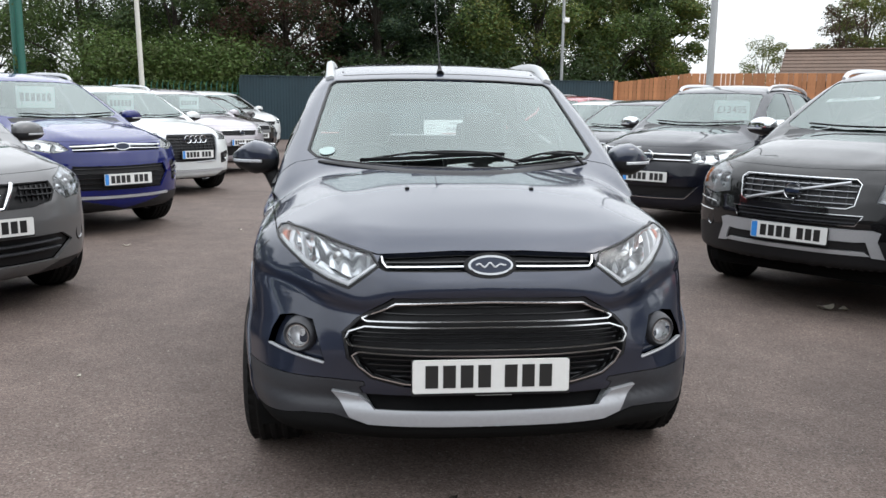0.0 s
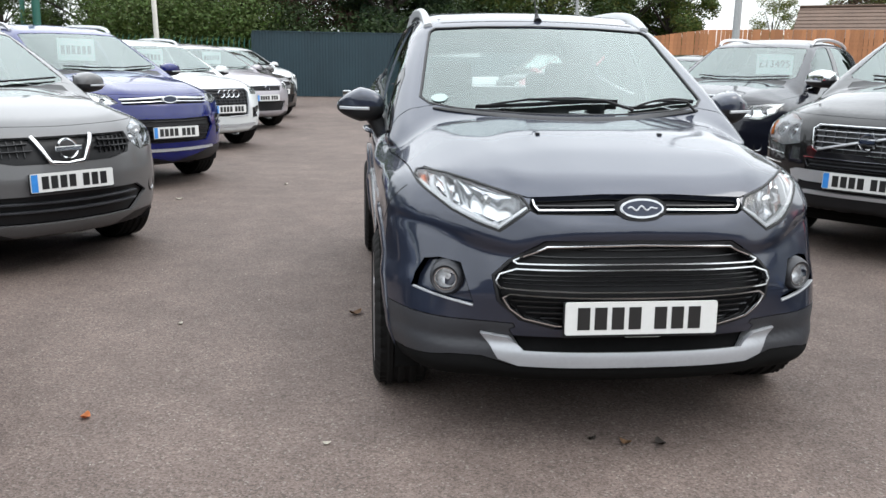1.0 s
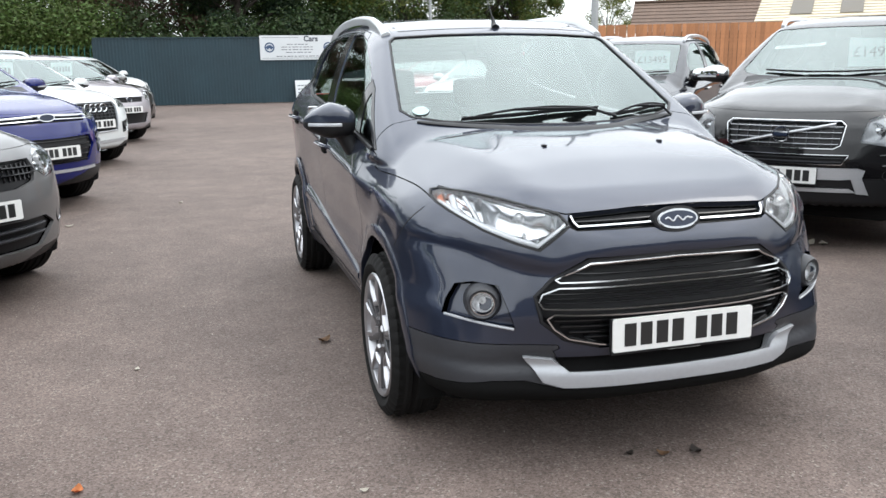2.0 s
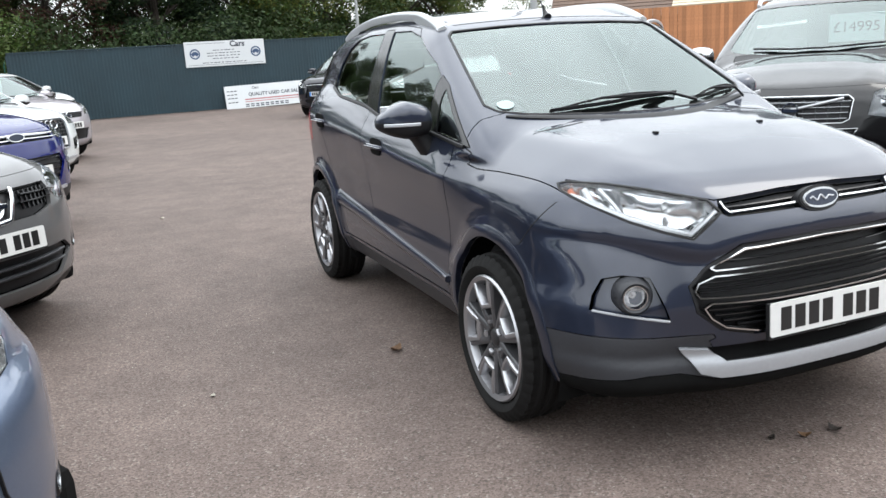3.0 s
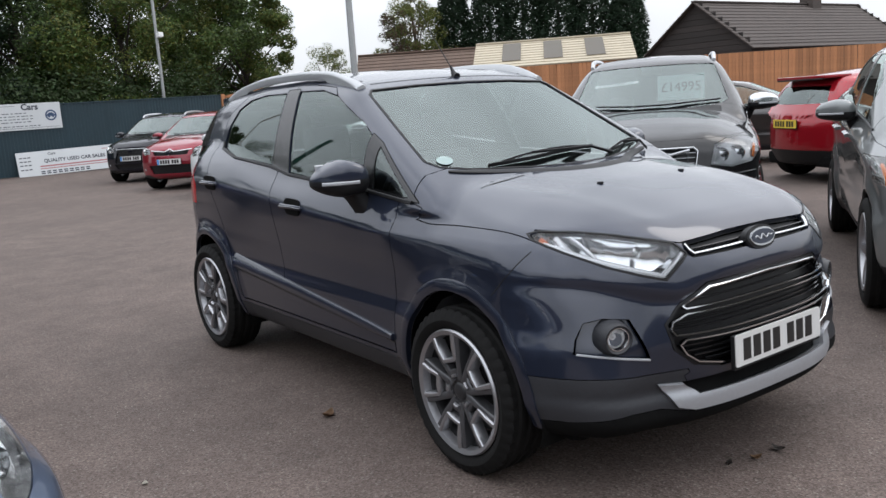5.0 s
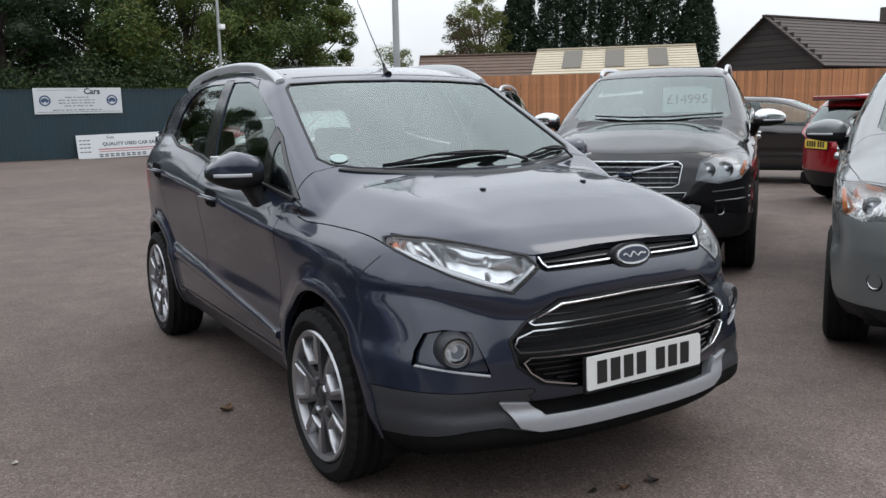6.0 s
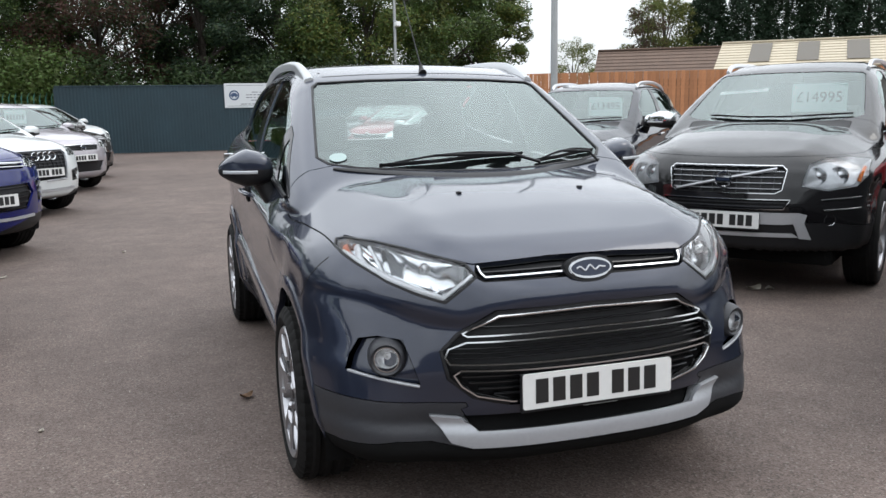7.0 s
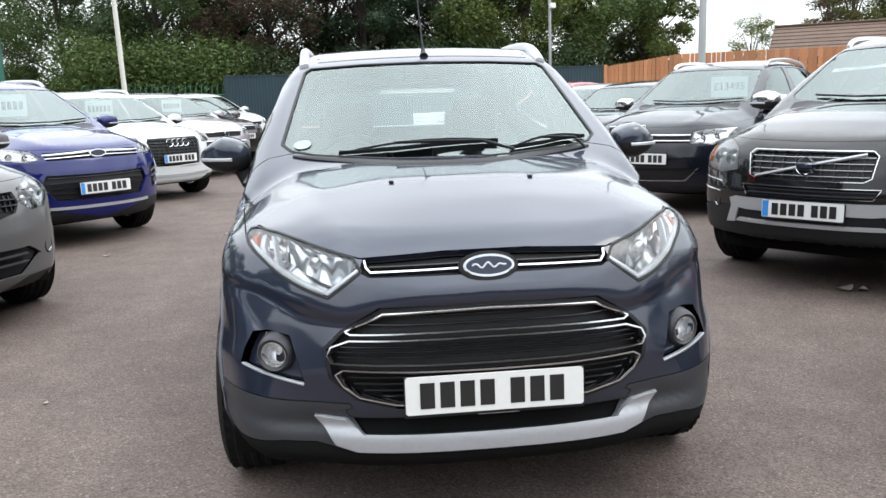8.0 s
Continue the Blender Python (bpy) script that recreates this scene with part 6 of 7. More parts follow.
GEN = dict(headlight=[(0.50, 0.86), (0.46, 0.77), (0.66, 0.74), (0.78, 0.84), (0.76, 0.90), (0.64, 0.89)], grille=[(-1, 0.83), (0.40, 0.82), (0.36, 0.73), (-1, 0.72)],
    intake=[(-1, 0.54), (0.52, 0.53), (0.44, 0.36), (-1, 0.35)], lower=LOW, lines=[([(0, 0.825), (0.40, 0.815)], 0.014, CHROME)], slats=((0.80, 0.74, 3, 0.38, 0.36, 0.008, TRIM),), fogs=((0.66, 0.47, 0.038),), badge=("ring", 0.775, 0.05), plate=0.60)
FAR = (22, 44, 12, 44)
silver_mpv = parked_car("people_carrier", "silver people carrier in the parked row", car_paint("warm_silver", (0.33, 0.31, 0.33), 0.4, 0.4), scaled(COMPACT, 4.4, 0.89, 1.60), GEN, FAR, card=("", 0.1, 1.33))
stand(silver_mpv, -2.52, 13.5, 135)
dark_mpv = parked_car("saloon_car", "dark brown-black car in the parked row", car_paint("brown_black", (0.03, 0.026, 0.025), 0.4, 0.36), scaled(COMPACT, 4.4, 0.88, 1.50), GEN, FAR)
stand(dark_mpv, -2.55, 16.6, 135)
white_van = parked_car("people_carrier", "white people carrier beside the dark fence", car_paint("pearl_white", (0.54, 0.56, 0.56), 0.0, 0.4), scaled(COMPACT, 4.4, 0.90, 1.64), GEN, FAR)
stand(white_van, -2.80, 20.6, 135)

# right-hand row
big_suv = parked_car("large_suv", "black large SUV with chrome framed grille and silver bumper guard", car_paint("black_metallic", (0.005, 0.0048, 0.0055), 0.0, 0.4, 1.45),
    scaled(COMPACT, 4.80, 0.95, 1.76, plan=(0.10, 2.4), hub_z=0.36, floor=0.33), dict(
    headlight=[(0.53, 0.94), (0.50, 0.79), (0.66, 0.76), (0.82, 0.79), (0.875, 0.86), (0.86, 0.96), (0.74, 0.985), (0.62, 0.98)], bowls=((0.60, 0.87, 0.062), (0.73, 0.88, 0.066)), reflector=LAMP_GREY, amber=[(0.835, 0.82), (0.85, 0.92)],
    grille=[(-1, 0.925), (0.37, 0.925), (0.40, 0.90), (0.38, 0.765), (0.34, 0.745), (-1, 0.745)], intake=[(-1, 0.700), (0.44, 0.700), (0.40, 0.635), (-1, 0.632)],
    lower=[(-1, 0.57), (0.55, 0.57), (0.72, 0.54), (1.1, 0.54), (1.1, 0.05), (-1, 0.05)],
    skid=[(-1, 0.612), (0.50, 0.612), (0.545, 0.598), (0.530, 0.540), (0.40, 0.528), (-1, 0.535)], skid2=[(0.46, 0.545), (0.530, 0.542), (0.575, 0.425), (0.500, 0.432)], skid3=[(-1, 0.470), (0.46, 0.470), (0.50, 0.440), (-1, 0.440)],
    lines=[([(0, 0.928), (0.37, 0.928), (0.403, 0.90), (0.383, 0.765), (0.34, 0.742), (0.0, 0.742)], 0.008, CHROME), ([(0, 0.700), (0.44, 0.700), (0.40, 0.635), (0, 0.632)], 0.007, CHROME), ([(0.62, 0.70), (0.88, 0.72)], 0.010, CHROME), ([(0.64, 0.63), (0.88, 0.645)], 0.010, CHROME)],
    single=[([(-0.34, 0.76), (0.0, 0.84), (0.34, 0.91)], 0.015, SILVER)], slats=((0.895, 0.775, 4, 0.39, 0.37, 0.005, SILVER), (0.68, 0.65, 2, 0.41, 0.40, 0.008, TRIM)),
    uprights=((-0.33, 0.33, 9, 0.755, 0.915, 0.008, TRIM),), badge=("disc", 0.835, 0.060), fogs=((0.68, 0.56, 0.036),), plate=0.555), (38, 64, 16, 64), rails=SILVER, chrome_mirror=True, card=("£14995", 0.26, 1.29), strip=("AUTOMATIC", -0.30, 1.36, -8), wheel_r=0.365, arch_r=0.415)
stand(big_suv, 2.48, 2.72, 38)

grey_4x4 = parked_car("estate_suv", "silver-grey 4x4 with amber corner indicators", car_paint("silver_grey", (0.17, 0.18, 0.18), 0.5, 0.38, 1.45),
    scaled(COMPACT, 4.45, 0.90, 1.66, mirror_y=1.95), dict(GEN, headlight=[(0.54, 0.92), (0.52, 0.78), (0.74, 0.76), (0.86, 0.80), (0.87, 0.92), (0.74, 0.94)], amber=[(0.82, 0.80), (0.83, 0.90)]), (34, 60, 14, 60))
stand(grey_4x4, 2.09, -0.30, 33)

black_suv = parked_car("family_suv", "black family SUV with twin chrome grille bars and silver rails", car_paint("blue_black", (0.006, 0.007, 0.012), 0.0, 0.4, 1.45),
    scaled(COMPACT, 4.43, 0.905, 1.68, **FLOOR), dict(
    headlight=[(0.47, 0.90), (0.455, 0.775), (0.66, 0.76), (0.78, 0.84), (0.80, 0.93), (0.66, 0.925)], bowls=((0.56, 0.84, 0.048), (0.68, 0.85, 0.048)),
    grille=[(-1, 0.885), (0.45, 0.875), (0.44, 0.785), (-1, 0.775)], intake=[(-1, 0.50), (0.52, 0.52), (0.42, 0.40), (-1, 0.395)], lower=LOW,
    lines=[([(0, 0.865), (0.45, 0.862)], 0.016, CHROME), ([(0, 0.805), (0.45, 0.802)], 0.016, CHROME), ([(0, 0.385), (0.42, 0.39), (0.54, 0.52)], 0.010, CHROME)], badge=("ring", 0.835, 0.072), fogs=((0.66, 0.47, 0.04),), plate=0.62), (32, 58, 14, 58), rails=SILVER, card=("£13495", 0.25, 1.30), chrome_mirror=True)
stand(black_suv, 2.75, 6.35, 45)
dark_hatch = parked_car("hatchback", "black hatchback in the parked row", car_paint("blue_black", (0.006, 0.007, 0.012), 0.0, 0.4, 1.45), scaled(COMPACT, 4.3, 0.89, 1.50), GEN, FAR)
stand(dark_hatch, 2.9, 9.75, 45)
white_hatch = parked_car("hatchback", "white hatchback in the parked row", car_paint("pearl_white", (0.54, 0.56, 0.56), 0.0, 0.4), scaled(COMPACT, 4.2, 0.87, 1.50), GEN, FAR)
stand(white_hatch, 3.0, 12.95, 42)
red_mpv = parked_car("people_carrier", "dark red people carrier with chrome chevron grille", car_paint("dark_red", (0.20, 0.006, 0.018), 0.4, 0.36), scaled(COMPACT, 4.35, 0.89, 1.60), dict(GEN, lines=[([(0, 0.85), (0.10, 0.80), (0.45, 0.83)], 0.018, CHROME)]), FAR)
stand(red_mpv, 2.95, 15.6, 45)
dark_4x4 = parked_car("estate_suv", "black 4x4 with a trapezoid grille beside the fence", car_paint("blue_black", (0.006, 0.007, 0.012), 0.0, 0.4, 1.45), scaled(COMPACT, 4.5, 0.90, 1.66), dict(GEN, grille=[(-1, 0.86), (0.34, 0.86), (0.46, 0.50), (-1, 0.49)], intake=[(-1, 0.46), (0.5, 0.46), (0.4, 0.36), (-1, 0.36)]), FAR, rails=SILVER)
stand(dark_4x4, 3.2, 19.2, 48)

# second row behind
red_hatch = parked_car("hatchback", "bright red hatchback seen from behind, with a roof spoiler", car_paint("bright_red", (0.27, 0.007, 0.014), 0.35, 0.34), scaled(COMPACT, 4.36, 0.91, 1.50), dict(GEN, rear=dict(screen=[(-1, 1.30), (0.50, 1.28), (0.60, 1.06), (-1, 1.04)], light=[(0.55, 1.02), (0.62, 1.04), (1.0, 1.06), (1.0, 0.84), (0.60, 0.86)], lower=[(-1, 0.46), (1.1, 0.44), (1.1, 0.1), (-1, 0.1)], plate=0.80)), (30, 56, 26, 56))
stand(red_hatch, 7.9 + 4.36 * math.cos(radians(-25)), 4.92 + 4.36 * math.sin(radians(-25)), 155)
part("roof_spoiler", boxed((-0.54, 3.72, 1.375), (0.54, 4.12, 1.42), 0.018), MATS["bright_red"], red_hatch, "red roof spoiler", 50)
part("spoiler_lip", boxed((-0.50, 4.08, 1.362), (0.50, 4.135, 1.382), 0.006), BLACK, red_hatch)
side_saloon = parked_car("saloon_car", "dark brown saloon parked sideways in front of the wooden fence", car_paint("brown_black", (0.03, 0.026, 0.025), 0.4, 0.36), scaled(COMPACT, 4.7, 0.91, 1.48), GEN, FAR, card=("", 0.3, 1.3))
stand(side_saloon, 11.9, 5.6, 122)

# ---- fences, signs, poles and buildings ----
FENCE = surface("navy_steel", (0.014, 0.034, 0.045), 0.5, 0.1, 0.25, 12, 300, 0.1)
FENCE_WOOD = surface("fence_wood", (0.34, 0.15, 0.065), 0.75, 0.0, 0.28, 20, 260, 0.3, random_tone=0.22)
SIGN = surface("sign_board", (0.55, 0.57, 0.58), 0.45, 0.0, 0.05, 10)
SIGN_INK = surface("sign_ink", (0.03, 0.035, 0.05), 0.5)
SIGN_BLUE = surface("sign_blue", (0.03, 0.06, 0.13), 0.5)
SIGN_RED = surface("sign_red", (0.36, 0.13, 0.13), 0.5)
POLE_WHITE = surface("pole_white", (0.52, 0.51, 0.46), 0.5, 0.0, 0.1)
POLE_GREY = surface("galvanised", (0.33, 0.34, 0.34), 0.5, 0.6, 0.15)
POST_GREEN = surface("green_steel", (0.02, 0.10, 0.075), 0.5, 0.1, 0.2)
CREAM_ROOF = surface("cream_roof", (0.40, 0.35, 0.26), 0.7, 0.0, 0.14, 6, 80, 0.1)
SKYLIGHT = surface("roof_light", (0.07, 0.058, 0.04), 0.5, 0.0, 0.2)
BARN_WOOD = surface("barn_boards", (0.025, 0.020, 0.018), 0.8, 0.0, 0.3, 20, 200, 0.3, random_tone=0.25)
BROWN_ROOF = surface("red_brown_tiles", (0.105, 0.070, 0.052), 0.85, 0.0, 0.3, 20, 120, 0.4)
TILE_ROOF = surface("brown_tiles", (0.060, 0.048, 0.042), 0.85, 0.0, 0.3, 20, 120, 0.4)

# dark profiled steel fence: one corrugated sheet run with a top rail, in panels
FX0, FX1, FY, FH = -4.4, 9.0, 27.7, 2.2
fence = tagged(group_at("fence_dark"), "dark navy profiled steel fence round the lot", "fence", kind="structure")
panel_w = 1.34
for i in range(10):
    x0 = FX0 + panel_w * i
    vs, fs = [], []
    n = 12
    for j in range(n + 1):
        for dx, dy in ((0.0, 0.0), (0.04, 0.0), (0.055, -0.010), (0.095, -0.010)):
            x = x0 + (panel_w - 0.11) * j / n + dx
            vs += [(x, FY + dy, 0.02), (x, FY + dy, FH), (x, FY + dy + 0.012, FH), (x, FY + dy + 0.012, 0.02)]
    for j in range(4 * (n + 1) - 1):
        a = 4 * j
        fs += [(a, a + 4, a + 5, a + 1), (a + 1, a + 5, a + 6, a + 2), (a + 2, a + 6, a + 7, a + 3)]
    part("panel", (vs, fs), FENCE, fence)
    part("post", boxed((x0 - 0.03, FY + 0.014, 0), (x0 + 0.03, FY + 0.08, FH - 0.05), 0.006), FENCE, fence)
part("top_rail", boxed((FX0, FY - 0.035, FH), (FX1, FY + 0.03, FH + 0.035), 0.006), FENCE, fence)

# thin green railings with pointed tops, from the fence's end towards the trees
rail = tagged(group_at("railing"), "green pointed steel palisade railing below the trees", "fence", kind="structure")
for i in range(26):
    y = FY + 0.25 - 0.06 * i
    x = FX0 - 0.12 - 0.17 * i
    bm = tube([(x, y, 0), (x, y, 1.86), (x + 0.05, y, 2.02)], [0.018, 0.018, 0.004], 6)
    part("pale", bm, POST_GREEN, rail)
for z in (0.4, 1.6):
    part("rail_bar", tube([(FX0, FY + 0.28, z), (FX0 - 4.4, FY - 1.28, z)], 0.02, 6), POST_GREEN, rail)

# wooden fence: boards between posts, from the steel fence's end round the right-hand side
WX0, WY0, WX1, WY1 = 9.05, 27.75, 45.0, 8.0
wood = tagged(group_at("fence_wooden"), "orange-brown close-boarded wooden fence", "fence", kind="structure")
wl_len = math.hypot(WX1 - WX0, WY1 - WY0)
wdir = Vector(((WX1 - WX0) / wl_len, (WY1 - WY0) / wl_len, 0))
wrot = math.atan2(wdir.y, wdir.x)
boards = {}
count = int(wl_len / 0.145)
for i in range(count):
    d = 0.145 * i
    h = 2.18 + 0.34 * min(d / 2.6, 1.0)
    k = round(h, 2)
    if k not in boards:
        bm = boxed((-0.068, -0.010, 0.03), (0.068, 0.010, k), 0.004)
        me = bpy.data.meshes.new("board")
        bm.to_mesh(me)
        bm.free()
        me.materials.append(FENCE_WOOD)
        boards[k] = me
    ob = new("board", boards[k])
    ob.parent = wood
    ob.matrix_basis = Matrix.Translation(Vector((WX0, WY0, 0)) + wdir * d) @ Matrix.Rotation(wrot, 4, "Z") @ pose(0, 0.008 * (i % 2), 0, 0, random.uniform(-0.3, 0.3), 0)
bm = bmesh.new()
for z in (0.5, 1.9):
    sweep([Vector((WX0, WY0, z)) + Vector((0, 0.05, 0)), Vector((WX1, WY1, z)) + Vector((0, 0.05, 0))], [Vector((0, 0, 1))] * 2, 0.04, 0.08, bm)
part("fence_rail", bm, FENCE_WOOD, wood)
bm = bmesh.new()
box(bm, (9.0, FY - 0.06, 0), (9.12, FY + 0.06, 2.25), 0.01)
part("fence_post", bm, FENCE_WOOD, wood)

# unseen closing walls behind the camera and far left, added to darken car reflections
CLOSING = surface("unseen_wall_boards", (0.055, 0.048, 0.040), 0.85, 0.0, 0.3, 10, 120, 0.3)
for nm, lo, hi in (("wall_south", (-26, -19.2, 0), (34, -19.0, 4.2)), ("wall_west", (-19.2, -19.0, 0), (-19.0, 16.0, 3.6))):
    tagged(part(nm, boxed(lo, hi, 0.02), CLOSING, None), "plain dark unseen wall added to darken reflections", "wall", kind="structure")

# the two signs
s1 = tagged(group_at("dealer_sign", pose(2.235, FY - 0.042, 1.46)), "white printed sign board fixed to the dark steel fence", "sign")
part("sign_panel", boxed((-1.325, -0.012, 0), (1.325, 0.002, 0.82), 0.004), SIGN, s1)
lettering("sign_word", "Cars", 0.26, SIGN_INK, s1, pose(0.42, -0.016, 0.70), "bold dark word", bold=0.03)
for x in (-1.0, 1.02):
    bm, _ = revolve([(0, 0.17), (-0.004, 0.17), (-0.004, 0.125), (0, 0.125)], 32, "y", None, (x, -0.013, 0.42))
    part("sign_ring", bm, SIGN_BLUE, s1, "dark blue ring emblem")
    part("sign_emblem", prism([(x - 0.13, 0.42), (x - 0.06, 0.34), (x, 0.40), (x + 0.06, 0.34), (x + 0.13, 0.42), (x + 0.05, 0.50), (x - 0.05, 0.50)], 0.003, pose(0, -0.017, 0)), SIGN_BLUE, s1)
for z, w in ((0.52, 0.42), (0.43, 0.62), (0.34, 0.62), (0.25, 0.46), (0.12, 0.80)):
    for i in range(int(w * 16)):
        x = -w + i * 0.125 + 0.02
        part("sign_bar", boxed((x, -0.015, z - 0.011), (x + 0.08 + 0.03 * (i % 3 == 0), -0.012, z + 0.011)), SIGN_INK, s1)
part("sign_border", boxed((-1.25, -0.015, 0.055), (1.25, -0.012, 0.065)), SIGN_INK, s1)
part("sign_border", boxed((-1.25, -0.015, 0.745), (0.0, -0.012, 0.755)), SIGN_INK, s1)

s2 = tagged(group_at("sales_banner", pose(4.05, FY - 0.22, 0.02, -9, -1.0, 0)), "long white sales board leaning against the fence foot", "sign")
part("sign_panel", boxed((-2.0, -0.012, 0), (2.0, 0.006, 0.78), 0.004), SIGN, s2)
lettering("sign_word", "QUALITY USED CAR SALES", 0.158, SIGN_INK, s2, pose(-0.27, -0.015, 0.45), "bold capital words", bold=0.022)
lettering("sign_word", "Cars", 0.12, SIGN_INK, s2, pose(-0.95, -0.015, 0.67), "dark word", bold=0.02)
part("sign_line", boxed((-1.35, -0.015, 0.27), (1.9, -0.012, 0.31)), SIGN_RED, s2, "red line")
part("sign_line", boxed((-1.35, -0.015, 0.20), (1.9, -0.012, 0.225)), SIGN_RED, s2, "red line")
part("sign_line", boxed((0.6, -0.015, 0.66), (1.9, -0.012, 0.68)), SIGN_RED, s2, "red line")
for z in (0.12, 0.06):
    for i in range(9):
        part("sign_bar", boxed((-1.35 + 0.17 * i, -0.015, z - 0.018), (-1.23 + 0.17 * i, -0.012, z + 0.018)), SIGN_INK, s2)
for z in (0.60, 0.48, 0.36, 0.22):
    for i in range(3):
        part("sign_bar", boxed((-1.92 + 0.12 * i, -0.015, z - 0.016), (-1.83 + 0.12 * i, -0.012, z + 0.016)), SIGN_INK, s2)


def pole(name, label, x, y, h, r0, r1, mat, lean=0.0):
    p = tagged(group_at(name, pose(x, y, 0)), label, "pole")
    part("shaft", tube([(0, 0, 0), (lean * 0.4, 0, h * 0.5), (lean, 0, h)], [r0, (r0 + r1) / 2, r1], 14), mat, p, "", 60)
    part("base_collar", tube([(0, 0, 0), (0, 0, 0.9)], r0 * 1.5, 14), mat, p, "", 60)
    return p


pole("flag_pole", "slender white pole beside the parked row", -6.3, 22.0, 9.0, 0.075, 0.05, POLE_WHITE, -0.25)
pole("gate_post", "tall dark green steel post", -8.78, 20.0, 7.0, 0.10, 0.09, POST_GREEN)
pole("gate_post", "dark green steel post near the hedge", -13.8, 33.0, 6.0, 0.10, 0.09, POST_GREEN)
lamp = pole("lamp_column", "grey galvanised lamp column among the parked cars", 7.1, 14.9, 9.0, 0.085, 0.055, POLE_GREY)
mast = pole("camera_mast", "grey mast with a white security camera", 7.25, 28.6, 7.0, 0.06, 0.05, POLE_GREY)
part("camera_box", boxed((-0.02, -0.30, 4.33), (0.16, 0.05, 4.50), 0.03), WHITE, mast, "white security camera")
part("camera_arm", tube([(0, 0, 4.55), (0.07, -0.1, 4.52)], 0.025, 8), POLE_GREY, mast)


def gabled(name, label, x, y, turn, long_, deep, eaves, ridge, wall_mat, roof_mat, lights=0, boards=0.0, chimney=False):
    """A building with walls, a pitched roof along its local x, boards and roof lights."""
    b = tagged(group_at(name, pose(x, y, 0, 0, 0, turn)), label, "building")
    hx, hy = long_ / 2, deep / 2
    bm = bmesh.new()
    lo = [bm.verts.new(p) for p in ((-hx, -hy, 0), (hx, -hy, 0), (hx, hy, 0), (-hx, hy, 0))]
    hi = [bm.verts.new(p) for p in ((-hx, -hy, eaves), (hx, -hy, eaves), (hx, hy, eaves), (-hx, hy, eaves))]
    ra, rb = bm.verts.new((-hx, 0, ridge)), bm.verts.new((hx, 0, ridge))
    bm.faces.new((lo[0], lo[1], hi[1], hi[0])), bm.faces.new((lo[2], lo[3], hi[3], hi[2]))
    bm.faces.new((lo[1], lo[2], hi[2], rb, hi[1])), bm.faces.new((lo[3], lo[0], hi[0], ra, hi[3]))
    part("wall", bm, wall_mat, b)
    if boards:
        z = 0.1
        while z < ridge - 0.1:
            half = hy if z < eaves else hy * (ridge - z) / (ridge - eaves)
            for s in (-1, 1):
                part("board", boxed((s * hx - 0.03, -half, z), (s * hx + 0.03, half, z + boards * 0.92), 0.006, None), wall_mat, b)
            if z < eaves:
                part("board", boxed((-hx, -hy - 0.03, z), (hx, -hy + 0.02, z + boards * 0.92), 0.006), wall_mat, b)
            z += boards
    slope = math.hypot(hy + 0.3, (ridge - eaves) * (hy + 0.3) / hy)
    ang = math.degrees(math.atan2(ridge - eaves, hy))
    for s in (-1, 1):
        m = pose(0, 0, ridge + 0.06, s * -ang, 0, 0)
        n = max(int(slope / 0.30), 4)
        line = []
        for i in range(n):
            line += [(s * slope * i / n, -0.022), (s * slope * (i + 1) / n, 0.004)]
        line += [(s * slope, -0.06), (0.0, -0.06)]
        bm = bmesh.new()
        ends = [[bm.verts.new((x, a, b_)) for a, b_ in line] for x in (-hx - 0.3, hx + 0.3)]
        for i in range(len(line)):
            j = (i + 1) % len(line)
            bm.faces.new((ends[0][i], ends[0][j], ends[1][j], ends[1][i]))
        bm.faces.new(ends[0]), bm.faces.new(ends[1][::-1])
        bm.transform(m if s > 0 else pose(0, 0, ridge + 0.06, ang, 0, 0))
        roof = part("roof", bm, roof_mat, b)
        for i in range(lights):
            cx = -hx + long_ * (i + 0.75) / (lights + 0.5)
            lo_y, hi_y = (-slope * 0.80, -slope * 0.10) if s < 0 else (slope * 0.10, slope * 0.80)
            bm = boxed((cx - 0.42, lo_y, 0.012), (cx + 0.42, hi_y, 0.03), 0.004)
            bm.transform(pose(0, 0, ridge + 0.06, s * -ang if s > 0 else ang, 0, 0))
            part("roof_light", bm, SKYLIGHT, roof, "dark translucent roof light")
    part("ridge_cap", boxed((-hx - 0.3, -0.14, ridge + 0.01), (hx + 0.3, 0.14, ridge + 0.10), 0.04), roof_mat, b)
    if chimney:
        part("chimney", boxed((hx * 0.3, -0.4, ridge - 0.6), (hx * 0.3 + 0.9, 0.4, ridge + 0.9), 0.02), TILE_ROOF, b)
    return b


shed = gabled("storage_shed", "low shed with a cream sheet roof and dark roof lights", 25.6, 27.9, -43, 6.6, 5.0, 2.85, 3.95, FENCE_WOOD, CREAM_ROOF, 3)
barn = gabled("timber_barn", "dark weatherboarded barn with a tiled gable roof", 40.6, 25.4, 0, 15.0, 6.2, 3.1, 5.4, BARN_WOOD, TILE_ROOF, 0, 0.28, True)
low_house = gabled("low_building", "low building with a brown tiled roof behind the fence", 23.4, 34.9, -35, 6.8, 4.0, 2.7, 4.05, BARN_WOOD, BROWN_ROOF)

